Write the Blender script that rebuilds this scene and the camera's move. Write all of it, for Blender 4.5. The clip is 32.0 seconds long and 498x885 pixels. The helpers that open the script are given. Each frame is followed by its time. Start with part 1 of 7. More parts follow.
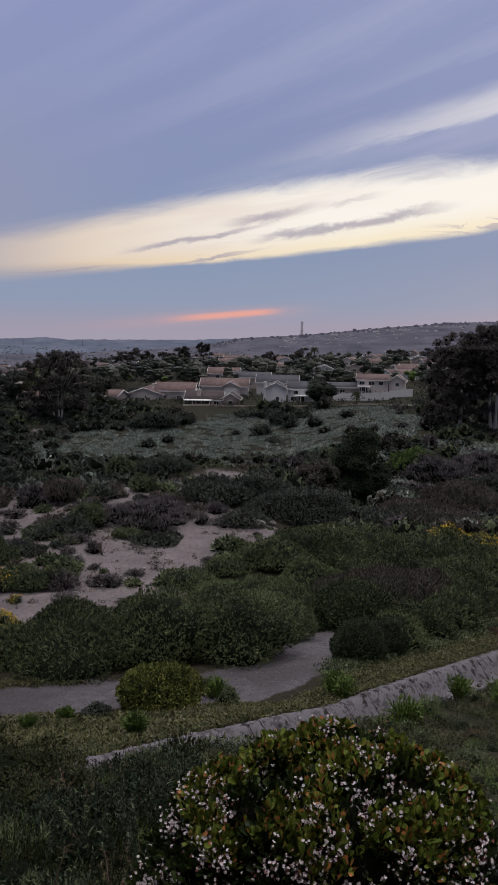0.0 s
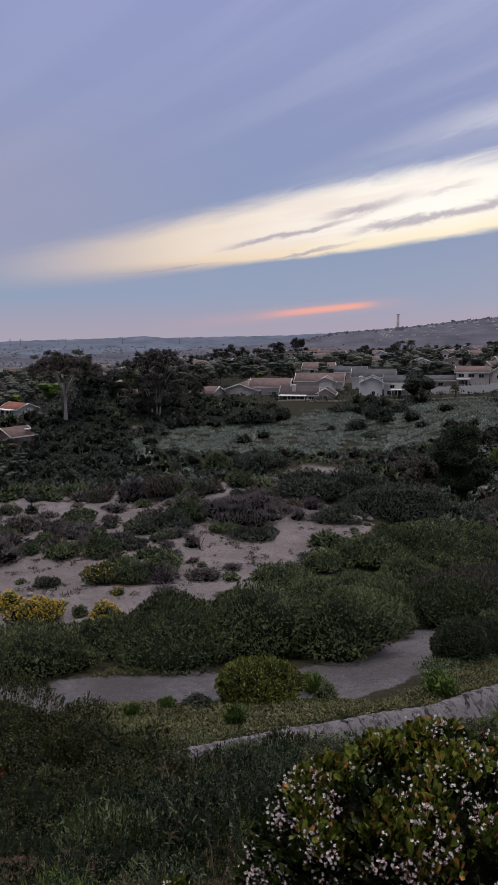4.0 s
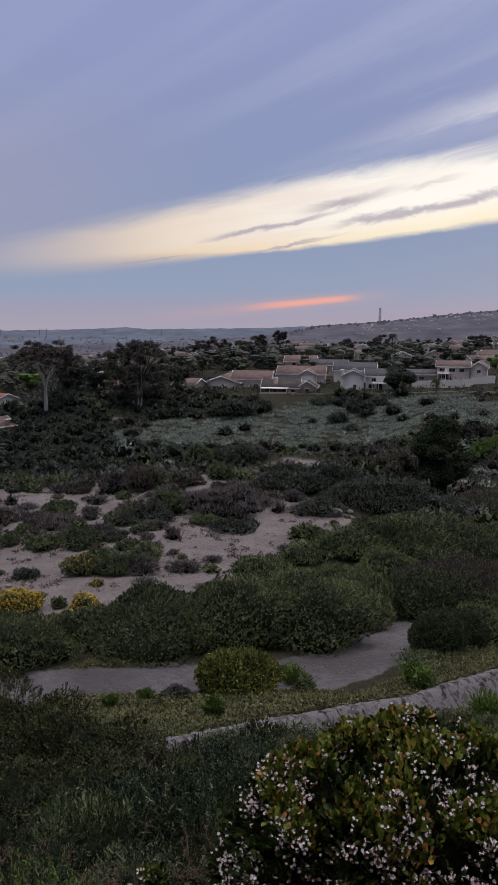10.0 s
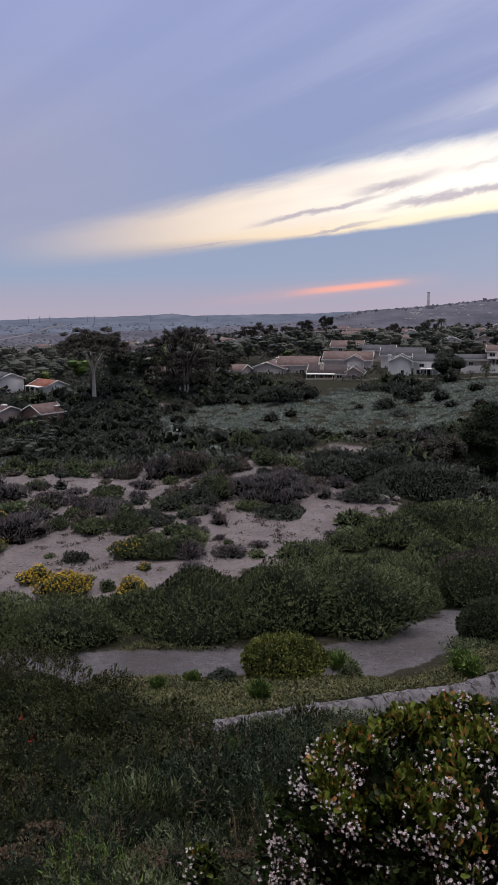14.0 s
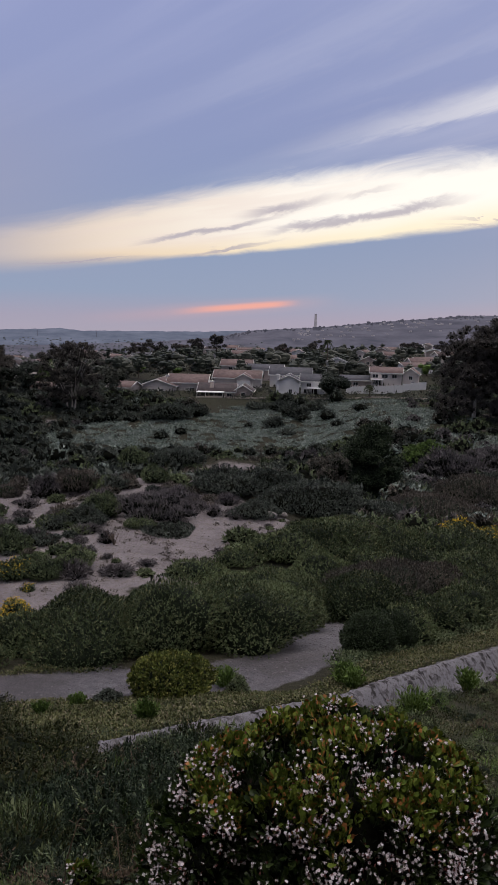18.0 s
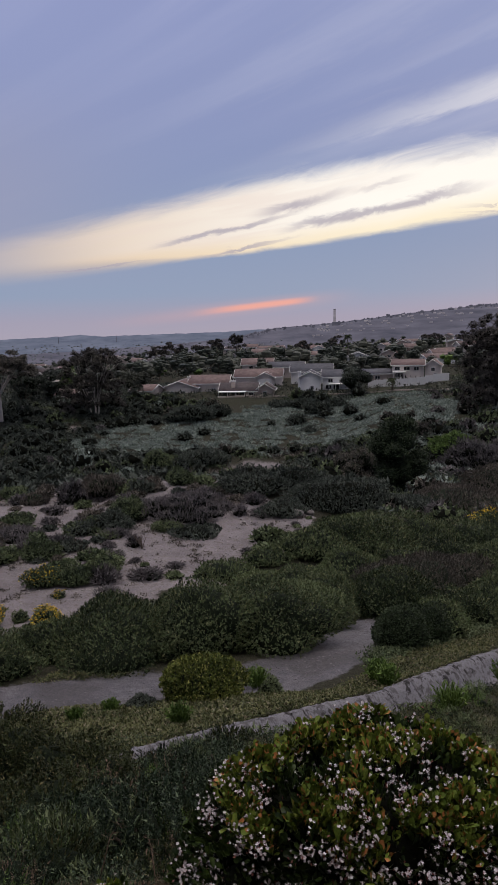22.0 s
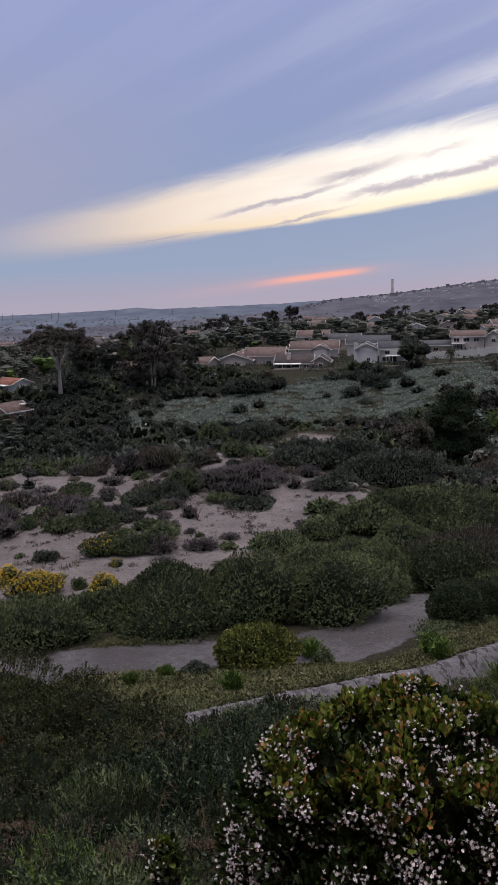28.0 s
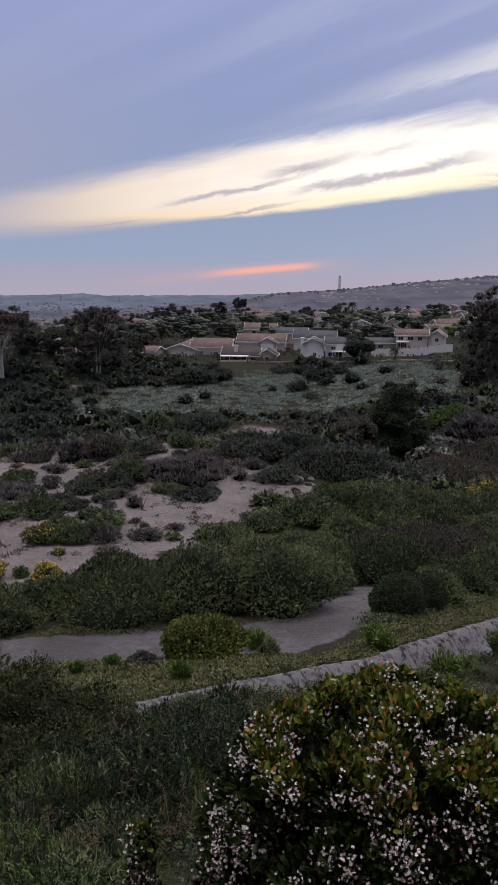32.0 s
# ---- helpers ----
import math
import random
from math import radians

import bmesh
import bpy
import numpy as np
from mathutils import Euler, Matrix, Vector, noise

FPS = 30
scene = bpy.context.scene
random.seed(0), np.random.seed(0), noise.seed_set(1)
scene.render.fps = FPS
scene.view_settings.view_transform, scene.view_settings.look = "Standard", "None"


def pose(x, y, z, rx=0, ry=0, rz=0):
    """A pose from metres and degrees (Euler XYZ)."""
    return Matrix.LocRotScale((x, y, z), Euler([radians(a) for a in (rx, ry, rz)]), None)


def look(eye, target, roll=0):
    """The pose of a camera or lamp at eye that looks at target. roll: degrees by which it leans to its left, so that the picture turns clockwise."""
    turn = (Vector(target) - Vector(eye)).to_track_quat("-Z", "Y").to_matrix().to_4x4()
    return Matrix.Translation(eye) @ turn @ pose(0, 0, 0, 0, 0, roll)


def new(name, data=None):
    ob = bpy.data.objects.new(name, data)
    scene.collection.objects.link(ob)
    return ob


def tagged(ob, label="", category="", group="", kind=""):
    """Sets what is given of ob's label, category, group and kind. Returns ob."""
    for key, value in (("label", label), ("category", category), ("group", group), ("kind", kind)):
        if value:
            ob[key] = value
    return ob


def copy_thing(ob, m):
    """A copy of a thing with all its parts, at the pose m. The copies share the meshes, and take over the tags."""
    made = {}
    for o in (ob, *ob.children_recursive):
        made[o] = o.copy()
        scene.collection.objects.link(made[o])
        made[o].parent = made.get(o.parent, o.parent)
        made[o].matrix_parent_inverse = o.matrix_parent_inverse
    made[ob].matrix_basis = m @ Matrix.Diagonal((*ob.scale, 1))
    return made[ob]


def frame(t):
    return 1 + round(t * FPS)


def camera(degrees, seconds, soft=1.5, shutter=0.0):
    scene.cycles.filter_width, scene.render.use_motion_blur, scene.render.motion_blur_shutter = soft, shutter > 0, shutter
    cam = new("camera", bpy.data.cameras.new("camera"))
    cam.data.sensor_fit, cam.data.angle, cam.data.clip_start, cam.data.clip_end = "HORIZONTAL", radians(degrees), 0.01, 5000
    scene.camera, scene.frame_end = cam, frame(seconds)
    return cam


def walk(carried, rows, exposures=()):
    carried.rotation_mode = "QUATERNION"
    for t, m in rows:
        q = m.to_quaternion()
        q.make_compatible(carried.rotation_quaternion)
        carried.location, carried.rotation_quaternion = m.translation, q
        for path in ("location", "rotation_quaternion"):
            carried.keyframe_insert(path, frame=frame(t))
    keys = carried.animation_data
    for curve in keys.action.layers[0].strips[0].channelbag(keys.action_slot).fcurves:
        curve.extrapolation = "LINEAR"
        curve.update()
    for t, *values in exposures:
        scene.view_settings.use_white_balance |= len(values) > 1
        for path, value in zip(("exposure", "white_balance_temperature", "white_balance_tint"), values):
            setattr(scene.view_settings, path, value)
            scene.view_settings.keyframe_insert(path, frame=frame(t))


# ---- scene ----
# ---- camera and its walk ----
EYE_Z = 20.0
cam = camera(36.57, 32.0, soft=1.15)
# seconds, x, y, z, yaw, pitch, roll
STEPS = [
    (0, 0.000, 0.025, 19.996, -3.91, -8.53, 1.07),
    (0.5, 0.006, -0.010, 19.997, -5.01, -8.74, 0.61),
    (1, 0.003, 0.024, 19.997, -6.96, -8.83, 0.03),
    (1.5, -0.005, 0.010, 20.001, -9.74, -8.89, -0.39),
    (2, -0.005, 0.007, 20.006, -9.96, -8.86, -0.20),
    (2.5, -0.015, 0.041, 19.976, -10.55, -8.82, -0.25),
    (3, -0.035, 0.047, 19.970, -10.94, -8.81, -0.22),
    (3.5, -0.036, 0.023, 19.999, -11.29, -8.89, -0.33),
    (5.5, -0.020, 0.003, 20.003, -10.69, -8.94, -0.71),
    (6, -0.031, 0.016, 20.000, -10.63, -8.81, -0.40),
    (6.5, -0.055, -0.009, 20.006, -10.50, -8.59, 0.05),
    (7, -0.107, -0.057, 20.018, -7.49, -8.27, 1.02),
    (7.5, -0.137, -0.045, 19.993, -4.49, -8.00, 2.15),
    (8, -0.064, 0.003, 19.996, -6.37, -7.99, 2.80),
    (8.5, 0.050, 0.036, 19.981, -9.64, -8.41, 2.17),
    (9, 0.036, 0.038, 19.983, -9.60, -8.83, 0.42),
    (9.5, -0.010, 0.030, 19.986, -9.74, -9.27, -0.08),
    (10, -0.009, 0.009, 19.991, -9.79, -9.50, 0.22),
    (10.5, -0.022, 0.013, 20.005, -9.97, -9.52, 0.52),
    (11, -0.022, 0.020, 19.979, -10.25, -9.55, 0.67),
    (11.5, -0.014, 0.002, 20.001, -10.53, -9.57, 0.54),
    (12, -0.025, 0.022, 19.988, -10.90, -9.58, 0.57),
    (12.5, -0.029, 0.041, 19.973, -11.51, -9.77, 0.27),
    (13, -0.019, 0.036, 19.970, -12.15, -10.03, -0.05),
    (13.5, -0.025, 0.024, 19.981, -12.81, -10.37, -0.23),
    (14, -0.031, 0.034, 19.968, -13.32, -10.55, -0.29),
    (14.5, -0.031, 0.016, 19.974, -14.01, -10.64, -0.20),
    (16.5, -0.072, -0.001, 19.991, -15.30, -10.58, 0.21),
    (17, -0.105, -0.049, 19.998, -9.33, -10.09, 1.32),
    (17.5, -0.055, -0.092, 20.000, -5.74, -9.61, 2.12),
    (18, 0.029, -0.097, 19.997, -4.86, -9.14, 1.40),
    (18.5, 0.012, -0.086, 20.004, -2.66, -8.96, 0.84),
    (19, -0.004, -0.066, 19.999, 3.26, -8.70, 2.20),
    (19.5, 0.053, -0.033, 20.013, 2.37, -8.50, 2.55),
    (20, 0.170, 0.032, 20.005, -1.57, -8.55, 1.57),
    (20.5, 0.147, 0.029, 19.996, -3.10, -8.61, -0.32),
    (21, 0.072, 0.018, 20.003, -4.12, -8.64, -0.81),
    (21.5, 0.059, 0.048, 19.992, -5.83, -8.91, -1.58),
    (22, 0.046, 0.028, 19.991, -6.70, -9.24, -1.26),
    (22.5, 0.039, 0.030, 19.999, -12.03, -9.53, -1.64),
    (23, 0.051, 0.029, 20.016, -12.53, -9.66, -1.65),
    (23.5, 0.051, 0.008, 20.025, -12.67, -9.72, -1.80),
    (24, 0.043, 0.014, 20.019, -12.74, -9.87, -1.91),
    (24.5, 0.041, 0.014, 20.000, -12.85, -10.09, -1.95),
    (26.5, 0.046, 0.001, 20.001, -13.15, -10.89, -1.37),
    (27, 0.057, -0.002, 20.003, -13.03, -11.04, -1.41),
    (27.5, 0.070, 0.010, 19.997, -12.54, -11.04, -1.67),
    (28, 0.079, 0.018, 19.987, -11.01, -11.22, -1.78),
    (28.5, 0.079, 0.021, 19.986, -9.26, -11.41, -1.46),
    (29, 0.077, 0.020, 19.988, -8.36, -11.64, -1.11),
    (29.5, 0.029, -0.005, 19.988, -6.68, -11.89, -0.28),
    (30, -0.034, -0.084, 19.998, -3.20, -12.01, 0.93),
    (30.5, -0.024, -0.119, 20.009, -5.51, -12.06, 0.97),
    (31, -0.039, -0.120, 19.997, -7.73, -12.12, 0.25),
    (31.5, -0.102, -0.058, 19.990, -7.61, -11.93, 0.11),
    (32, -0.115, -0.066, 20.003, -6.66, -11.90, 0.69),
]


def held(x, y, z, yaw, pitch, roll):
    return Matrix.Translation((x, y, z)) @ pose(0, 0, 0, 0, 0, -yaw) @ pose(0, 0, 0, 90 + pitch) @ pose(0, 0, 0, 0, 0, roll)


walk(cam, [(t, held(*rest)) for t, *rest in STEPS], exposures=[(0.0, -0.15), (1.5, -0.13), (3.0, -0.03), (8.0, -0.02), (11.0, -0.06), (12.5, 0.04), (14.0, 0.13), (17.0, 0.08), (18.0, 0.0), (19.0, 0.0), (20.0, -0.2), (21.0, -0.23), (22.0, -0.04), (23.0, 0.08), (29.0, 0.10), (32.0, 0.10)])

# ---- sky and light ----
sky_world = bpy.data.worlds.new("dusk_sky")
scene.world = sky_world
sky_world.use_nodes = True


class Nodes:
    """Short hand for wiring nodes."""

    def __init__(self, tree):
        self.tree, self.nodes, self.links = tree, tree.nodes, tree.links
        self.nodes.clear()

    def add(self, kind, **values):
        n = self.nodes.new(kind)
        for key, value in values.items():
            setattr(n, key, value)
        return n

    def put(self, socket, value):
        if isinstance(value, bpy.types.NodeSocket):
            self.links.new(value, socket)
        elif isinstance(value, (tuple, list)) and len(value) == 3 and socket.type == "RGBA":
            socket.default_value = (*value, 1)
        else:
            socket.default_value = value

    def math(self, op, a, b=0.0, c=0.0, clamp=False):
        n = self.add("ShaderNodeMath", operation=op, use_clamp=clamp)
        for s, v in zip(n.inputs, (a, b, c)):
            self.put(s, v)
        return n.outputs[0]

    def mix(self, f, a, b, blend="MIX"):
        n = self.add("ShaderNodeMix", data_type="RGBA", blend_type=blend, clamp_factor=True)
        self.put(n.inputs[0], f), self.put(n.inputs[6], a), self.put(n.inputs[7], b)
        return n.outputs[2]

    def step(self, v, lo, hi, a=0.0, b=1.0):
        n = self.add("ShaderNodeMapRange", interpolation_type="SMOOTHSTEP")
        for s, x in zip(n.inputs, (v, lo, hi, a, b)):
            self.put(s, x)
        return n.outputs[0]

    def noise(self, vector, scale, detail=4.0, rough=0.55, warp=0.0):
        n = self.add("ShaderNodeTexNoise")
        if vector is not None:
            self.put(n.inputs["Vector"], vector)
        n.inputs["Scale"].default_value, n.inputs["Detail"].default_value = scale, detail
        n.inputs["Roughness"].default_value, n.inputs["Distortion"].default_value = rough, warp
        return n.outputs[0]

    def join(self, x, y, z=0.0):
        n = self.add("ShaderNodeCombineXYZ")
        for s, v in zip(n.inputs, (x, y, z)):
            self.put(s, v)
        return n.outputs[0]


def build_sky():
    k = Nodes(sky_world.node_tree)
    way = k.add("ShaderNodeTexCoord").outputs["Generated"]
    sep = k.add("ShaderNodeSeparateXYZ")
    k.put(sep.inputs[0], way)
    x, y, z = sep.outputs
    az = k.math("MULTIPLY", k.math("ARCTAN2", x, y), 57.2958)
    el = k.math("MULTIPLY", k.math("ARCSINE", z), 57.2958)
    # cloud streets that fan out from a point far to the left: how steep, how far along
    fan = k.math("DIVIDE", k.math("SUBTRACT", el, 1.0), k.math("MAXIMUM", k.math("ADD", az, 48.0), 9.0))
    streak = k.noise(k.join(k.math("MULTIPLY", az, 0.055), k.math("MULTIPLY", fan, 26.0), 3.1), 1.0, 6, 0.62, 0.35)
    thread = k.noise(k.join(k.math("MULTIPLY", az, 0.16), k.math("MULTIPLY", fan, 34.0), 5.3), 1.0, 8, 0.66, 0.9)
    fray = k.math("SUBTRACT", thread, 0.5)
    broad = k.noise(k.join(k.math("MULTIPLY", az, 0.022), k.math("MULTIPLY", fan, 6.5), 7.7), 1.0, 3, 0.5, 0.25)
    wob = k.math("SUBTRACT", streak, 0.5)
    # overcast colour by height
    ramp = k.add("ShaderNodeValToRGB")
    high = k.step(el, -2.0, 88.0)
    high.node.interpolation_type = "LINEAR"
    k.put(ramp.inputs[0], high)
    stops = [(0.0, (0.42, 0.375, 0.45)), (0.024, (0.375, 0.355, 0.46)), (0.044, (0.29, 0.355, 0.50)), (0.088, (0.26, 0.33, 0.50)),
             (0.18, (0.285, 0.330, 0.545)), (0.30, (0.305, 0.345, 0.590)), (0.52, (0.50, 0.51, 0.66)), (0.72, (2.75, 2.52, 2.48)), (1.0, (4.5, 4.1, 3.95))]
    els = ramp.color_ramp.elements
    while len(els) < len(stops):
        els.new(0.5)
    for e, (p, c) in zip(els, stops):
        e.position, e.color = p, (*c, 1)
    col = ramp.outputs[0]
    west = k.step(az, -24.0, 22.0)
    lilac = k.math("MULTIPLY", k.step(az, -8.0, -30.0), k.math("MULTIPLY", k.step(el, 2.0, 5.0), k.step(el, 18.0, 9.0)))
    col = k.mix(k.math("MULTIPLY", lilac, 0.6), col, (0.355, 0.345, 0.475))
    col = k.mix(k.math("MULTIPLY", k.math("MULTIPLY", k.step(az, -14.0, 14.0), k.step(el, 12.0, 18.0)), 0.16), col, (0.56, 0.60, 0.76))
    # lighter and darker streets of cloud above the bright gap
    up = k.math("MULTIPLY", k.step(fan, 0.17, 0.25), k.step(el, 60.0, 26.0))
    veil = k.step(k.math("ADD", k.math("MULTIPLY", broad, 0.8), k.math("MULTIPLY", streak, 0.22)), 0.44, 0.70)
    veil = k.math("MULTIPLY", k.math("MULTIPLY", veil, up), k.math("MULTIPLY_ADD", k.step(az, -18.0, 14.0), 0.85, 0.05))
    col = k.mix(veil, col, (0.60, 0.61, 0.76))
    deep = k.math("MULTIPLY", k.math("MULTIPLY", k.step(broad, 0.54, 0.36), up), k.math("MULTIPLY_ADD", k.step(az, -24.0, 0.0), 0.27, 0.08))
    col = k.mix(deep, col, (0.225, 0.275, 0.50))
    fib = k.math("MULTIPLY", k.step(streak, 0.48, 0.68), k.math("MULTIPLY", k.step(el, 5.0, 9.0), k.step(el, 60.0, 26.0)))
    col = k.mix(k.math("MULTIPLY", fib, k.math("MULTIPLY", k.step(az, -16.0, 8.0), 0.10)), col, (0.52, 0.51, 0.62))
    # broad pale veils that rise to the right
    for mid, wide, left, right, most in ((0.372, 0.045, -22.0, 2.0, 0.22), (0.300, 0.020, -10.0, 12.0, 0.16), (0.455, 0.060, -6.0, 14.0, 0.28), (0.58, 0.07, -12.0, 10.0, 0.24)):
        d = k.math("ADD", k.math("SUBTRACT", fan, mid), k.math("ADD", k.math("MULTIPLY", wob, 0.07), k.math("MULTIPLY", fray, 0.03)))
        f = k.math("MULTIPLY", k.step(k.math("ABSOLUTE", d), wide, 0.0), k.math("MULTIPLY", k.step(az, left, right), most))
        col = k.mix(f, col, (0.57, 0.585, 0.74))
    wisp = k.math("ADD", k.math("SUBTRACT", fan, k.step(az, 2.0, 22.0, 0.236, 0.222)), k.math("ADD", k.math("MULTIPLY", wob, 0.03), k.math("MULTIPLY", fray, 0.024)))
    wispf = k.math("MULTIPLY", k.step(wisp, -0.010, 0.002), k.step(wisp, 0.036, 0.004))
    wispf = k.math("MULTIPLY", wispf, k.math("MULTIPLY", k.step(az, -5.0, 15.0), 0.66))
    col = k.mix(wispf, col, (0.88, 0.85, 0.86))
    # the clear bright gap
    low = k.math("ADD", k.math("SUBTRACT", fan, k.step(az, -6.0, 9.0, 0.0935, 0.0985)), k.math("MULTIPLY", fray, 0.014))
    edge = k.math("MULTIPLY_ADD", k.step(az, -9.0, 26.0), -0.046, 0.217)
    top = k.math("ADD", k.math("SUBTRACT", edge, fan), k.math("ADD", k.math("MULTIPLY", wob, 0.02), k.math("MULTIPLY", fray, 0.032)))
    gap = k.math("MULTIPLY", k.step(low, k.step(az, -8.0, -28.0, -0.003, -0.03), k.step(az, -8.0, -28.0, 0.007, 0.05)), k.step(top, k.step(az, -4.0, -22.0, -0.006, -0.014), k.step(az, -4.0, -22.0, 0.030, 0.054)))
    gap = k.math("MULTIPLY", gap, k.step(az, -33.0, -14.0))
    gap = k.math("MULTIPLY", gap, k.step(az, 95.0, 50.0))
    warm = k.mix(k.step(az, -25.0, 4.0), (0.78, 0.63, 0.51), (1.04, 0.99, 0.92))
    warm = k.mix(k.math("MULTIPLY", k.step(streak, 0.44, 0.66), k.math("MULTIPLY_ADD", k.step(az, 12.0, -8.0), 0.35, 0.08)), warm, (0.84, 0.70, 0.64))
    rim = k.mix(k.step(low, 0.040, 0.0), warm, k.mix(k.step(az, -20.0, 6.0), (0.82, 0.63, 0.45), (1.0, 0.88, 0.66)))
    col = k.mix(gap, col, rim)
    # thin dark streaks lying in the gap
    for mid, drift, thick, left, right, seed in ((0.155, 0.0021, 0.007, -14.5, -1.0, 1.0), (0.163, 0.0014, 0.011, -7.0, 2.5, 5.0), (0.1275, 0.0009, 0.009, -5.0, 12.0, 11.0), (0.112, 0.0014, 0.004, -11.0, -1.5, 17.0), (0.157, 0.001, 0.005, 0.5, 6.5, 23.0), (0.172, 0.0, 0.005, 6.0, 11.0, 29.0), (0.105, 0.0003, 0.0025, -23.0, -12.0, 31.0)):
        d = k.math("SUBTRACT", fan, k.math("MULTIPLY_ADD", az, drift, mid))
        n = k.noise(k.join(k.math("MULTIPLY", az, 0.30), k.math("MULTIPLY", fan, 40.0), seed), 1.0, 5, 0.65, 0.6)
        d = k.math("ADD", d, k.math("MULTIPLY_ADD", n, 0.026, -0.013))
        s = k.math("MULTIPLY", k.step(k.math("ABSOLUTE", d), thick, 0.001), k.math("MULTIPLY", k.step(az, left, left + 4), k.step(az, right, right - 6)))
        col = k.mix(k.math("MULTIPLY", s, 0.80), col, (0.42, 0.385, 0.46))
    rip = k.noise(k.join(k.math("MULTIPLY", az, 0.5), k.math("MULTIPLY", el, 3.4), 2.0), 1.0, 3, 0.55, 0.6)
    ripf = k.math("MULTIPLY", k.step(rip, 0.54, 0.60), k.math("MULTIPLY", k.step(k.math("ABSOLUTE", k.math("SUBTRACT", low, 0.008)), 0.013, 0.004), k.step(az, 7.0, 14.0)))
    col = k.mix(k.math("MULTIPLY", ripf, 0.75), col, (0.48, 0.44, 0.50))
    # red glow of the sun behind the low cloud
    d = k.math("SUBTRACT", el, k.math("MULTIPLY_ADD", az, 0.095, 1.58))
    d = k.math("ADD", d, k.math("MULTIPLY", wob, 0.35))
    s = k.math("MULTIPLY", k.step(k.math("ABSOLUTE", d), 0.34, 0.05), k.math("MULTIPLY", k.step(az, -11.5, -6.5), k.step(az, -1.0, -3.6)))
    col = k.mix(k.math("MULTIPLY", s, 0.9), col, (0.94, 0.42, 0.33))
    s = k.math("MULTIPLY", k.step(k.math("ABSOLUTE", d), 0.8, 0.0), k.math("MULTIPLY", k.step(az, -20.0, -8.0), k.step(az, 3.0, -4.0)))
    col = k.mix(k.math("MULTIPLY", s, 0.25), col, (0.75, 0.40, 0.38))
    # dusk: the sky away from the sunset is darker
    dim = k.math("MULTIPLY_ADD", k.math("MULTIPLY", k.step(y, 0.30, -0.35), k.step(el, 75.0, 45.0)), -0.52, 1.0)
    shade = k.add("ShaderNodeVectorMath", operation="SCALE")
    k.put(shade.inputs[0], col)
    k.put(shade.inputs["Scale"], dim)
    col = shade.outputs[0]
    # the clear sky behind it all
    air = k.add("ShaderNodeTexSky", sky_type="NISHITA", sun_disc=False, sun_elevation=radians(2.0), sun_rotation=radians(24.0))
    col = k.mix(0.004, col, air.outputs[0])
    back = k.add("ShaderNodeBackground")
    k.put(back.inputs[0], col)
    back.inputs[1].default_value = 1.0
    out = k.add("ShaderNodeOutputWorld")
    k.links.new(back.outputs[0], out.inputs[0])


build_sky()
sun = new("sun", bpy.data.lights.new("sun", "SUN"))
sun.data.energy, sun.data.angle, sun.data.color = 0.5, radians(14), (1.0, 0.86, 0.7)
sun.matrix_world = look((120, 270, 60), (0, 0, 0))

# ---- materials ----
def material(name, rough=0.8, metal=0.0, spec=0.3):
    m = bpy.data.materials.new(name)
    m.use_nodes = True
    k = Nodes(m.node_tree)
    b = k.add("ShaderNodeBsdfPrincipled")
    b.inputs["Roughness"].default_value, b.inputs["Metallic"].default_value = rough, metal
    b.inputs["Specular IOR Level"].default_value = spec
    o = k.add("ShaderNodeOutputMaterial")
    k.links.new(b.outputs[0], o.inputs[0])
    return m, k, b


def bump(k, b, height, strength=0.4, distance=0.02):
    n = k.add("ShaderNodeBump")
    n.inputs["Strength"].default_value, n.inputs["Distance"].default_value = strength, distance
    k.put(n.inputs["Height"], height)
    k.links.new(n.outputs[0], b.inputs["Normal"])


def place_of(k):
    return k.add("ShaderNodeNewGeometry").outputs["Position"]


def foliage(name, dark, light, tip=None, rough=0.55, patch=0.5, single=0.5, each=0.3):
    """Leaves: colour varies from leaf to leaf, from plant to plant and in patches."""
    m, k, b = material(name, rough, 0, 0.10)
    g = k.add("ShaderNodeNewGeometry")
    isle = g.outputs["Random Per Island"]
    plant = k.add("ShaderNodeObjectInfo").outputs["Random"]
    blot = k.noise(g.outputs["Position"], patch, 3)
    tuftiness = k.noise(g.outputs["Position"], patch * 5, 2)
    f = k.math("ADD", k.math("MULTIPLY_ADD", isle, single, 0.25 - single / 2), k.math("MULTIPLY_ADD", blot, 0.9, -0.40))
    f = k.math("ADD", f, k.math("MULTIPLY_ADD", tuftiness, 0.9, -0.40))
    f = k.math("ADD", f, k.math("MULTIPLY_ADD", plant, each, -each / 2), clamp=True)
    col = k.mix(f, dark, light)
    if tip:
        col = k.mix(k.step(isle, 0.86, 0.93), col, tip)
    k.put(b.inputs["Base Color"], col)
    return m


def rough_stuff(name, c1, c2, scale=3.0, rough=0.85, fine=40.0, depth=0.01, metal=0.0, spec=0.3):
    """Plaster, soil, bark, concrete: two scales of stain and a fine relief."""
    m, k, b = material(name, rough, metal, spec)
    p = place_of(k)
    a, c = k.noise(p, scale, 5), k.noise(p, fine, 3)
    f = k.math("ADD", k.math("MULTIPLY_ADD", a, 1.6, -0.45), k.math("MULTIPLY_ADD", c, 0.5, -0.25), clamp=True)
    k.put(b.inputs["Base Color"], k.mix(f, c1, c2))
    bump(k, b, c, 0.5, depth)
    return m


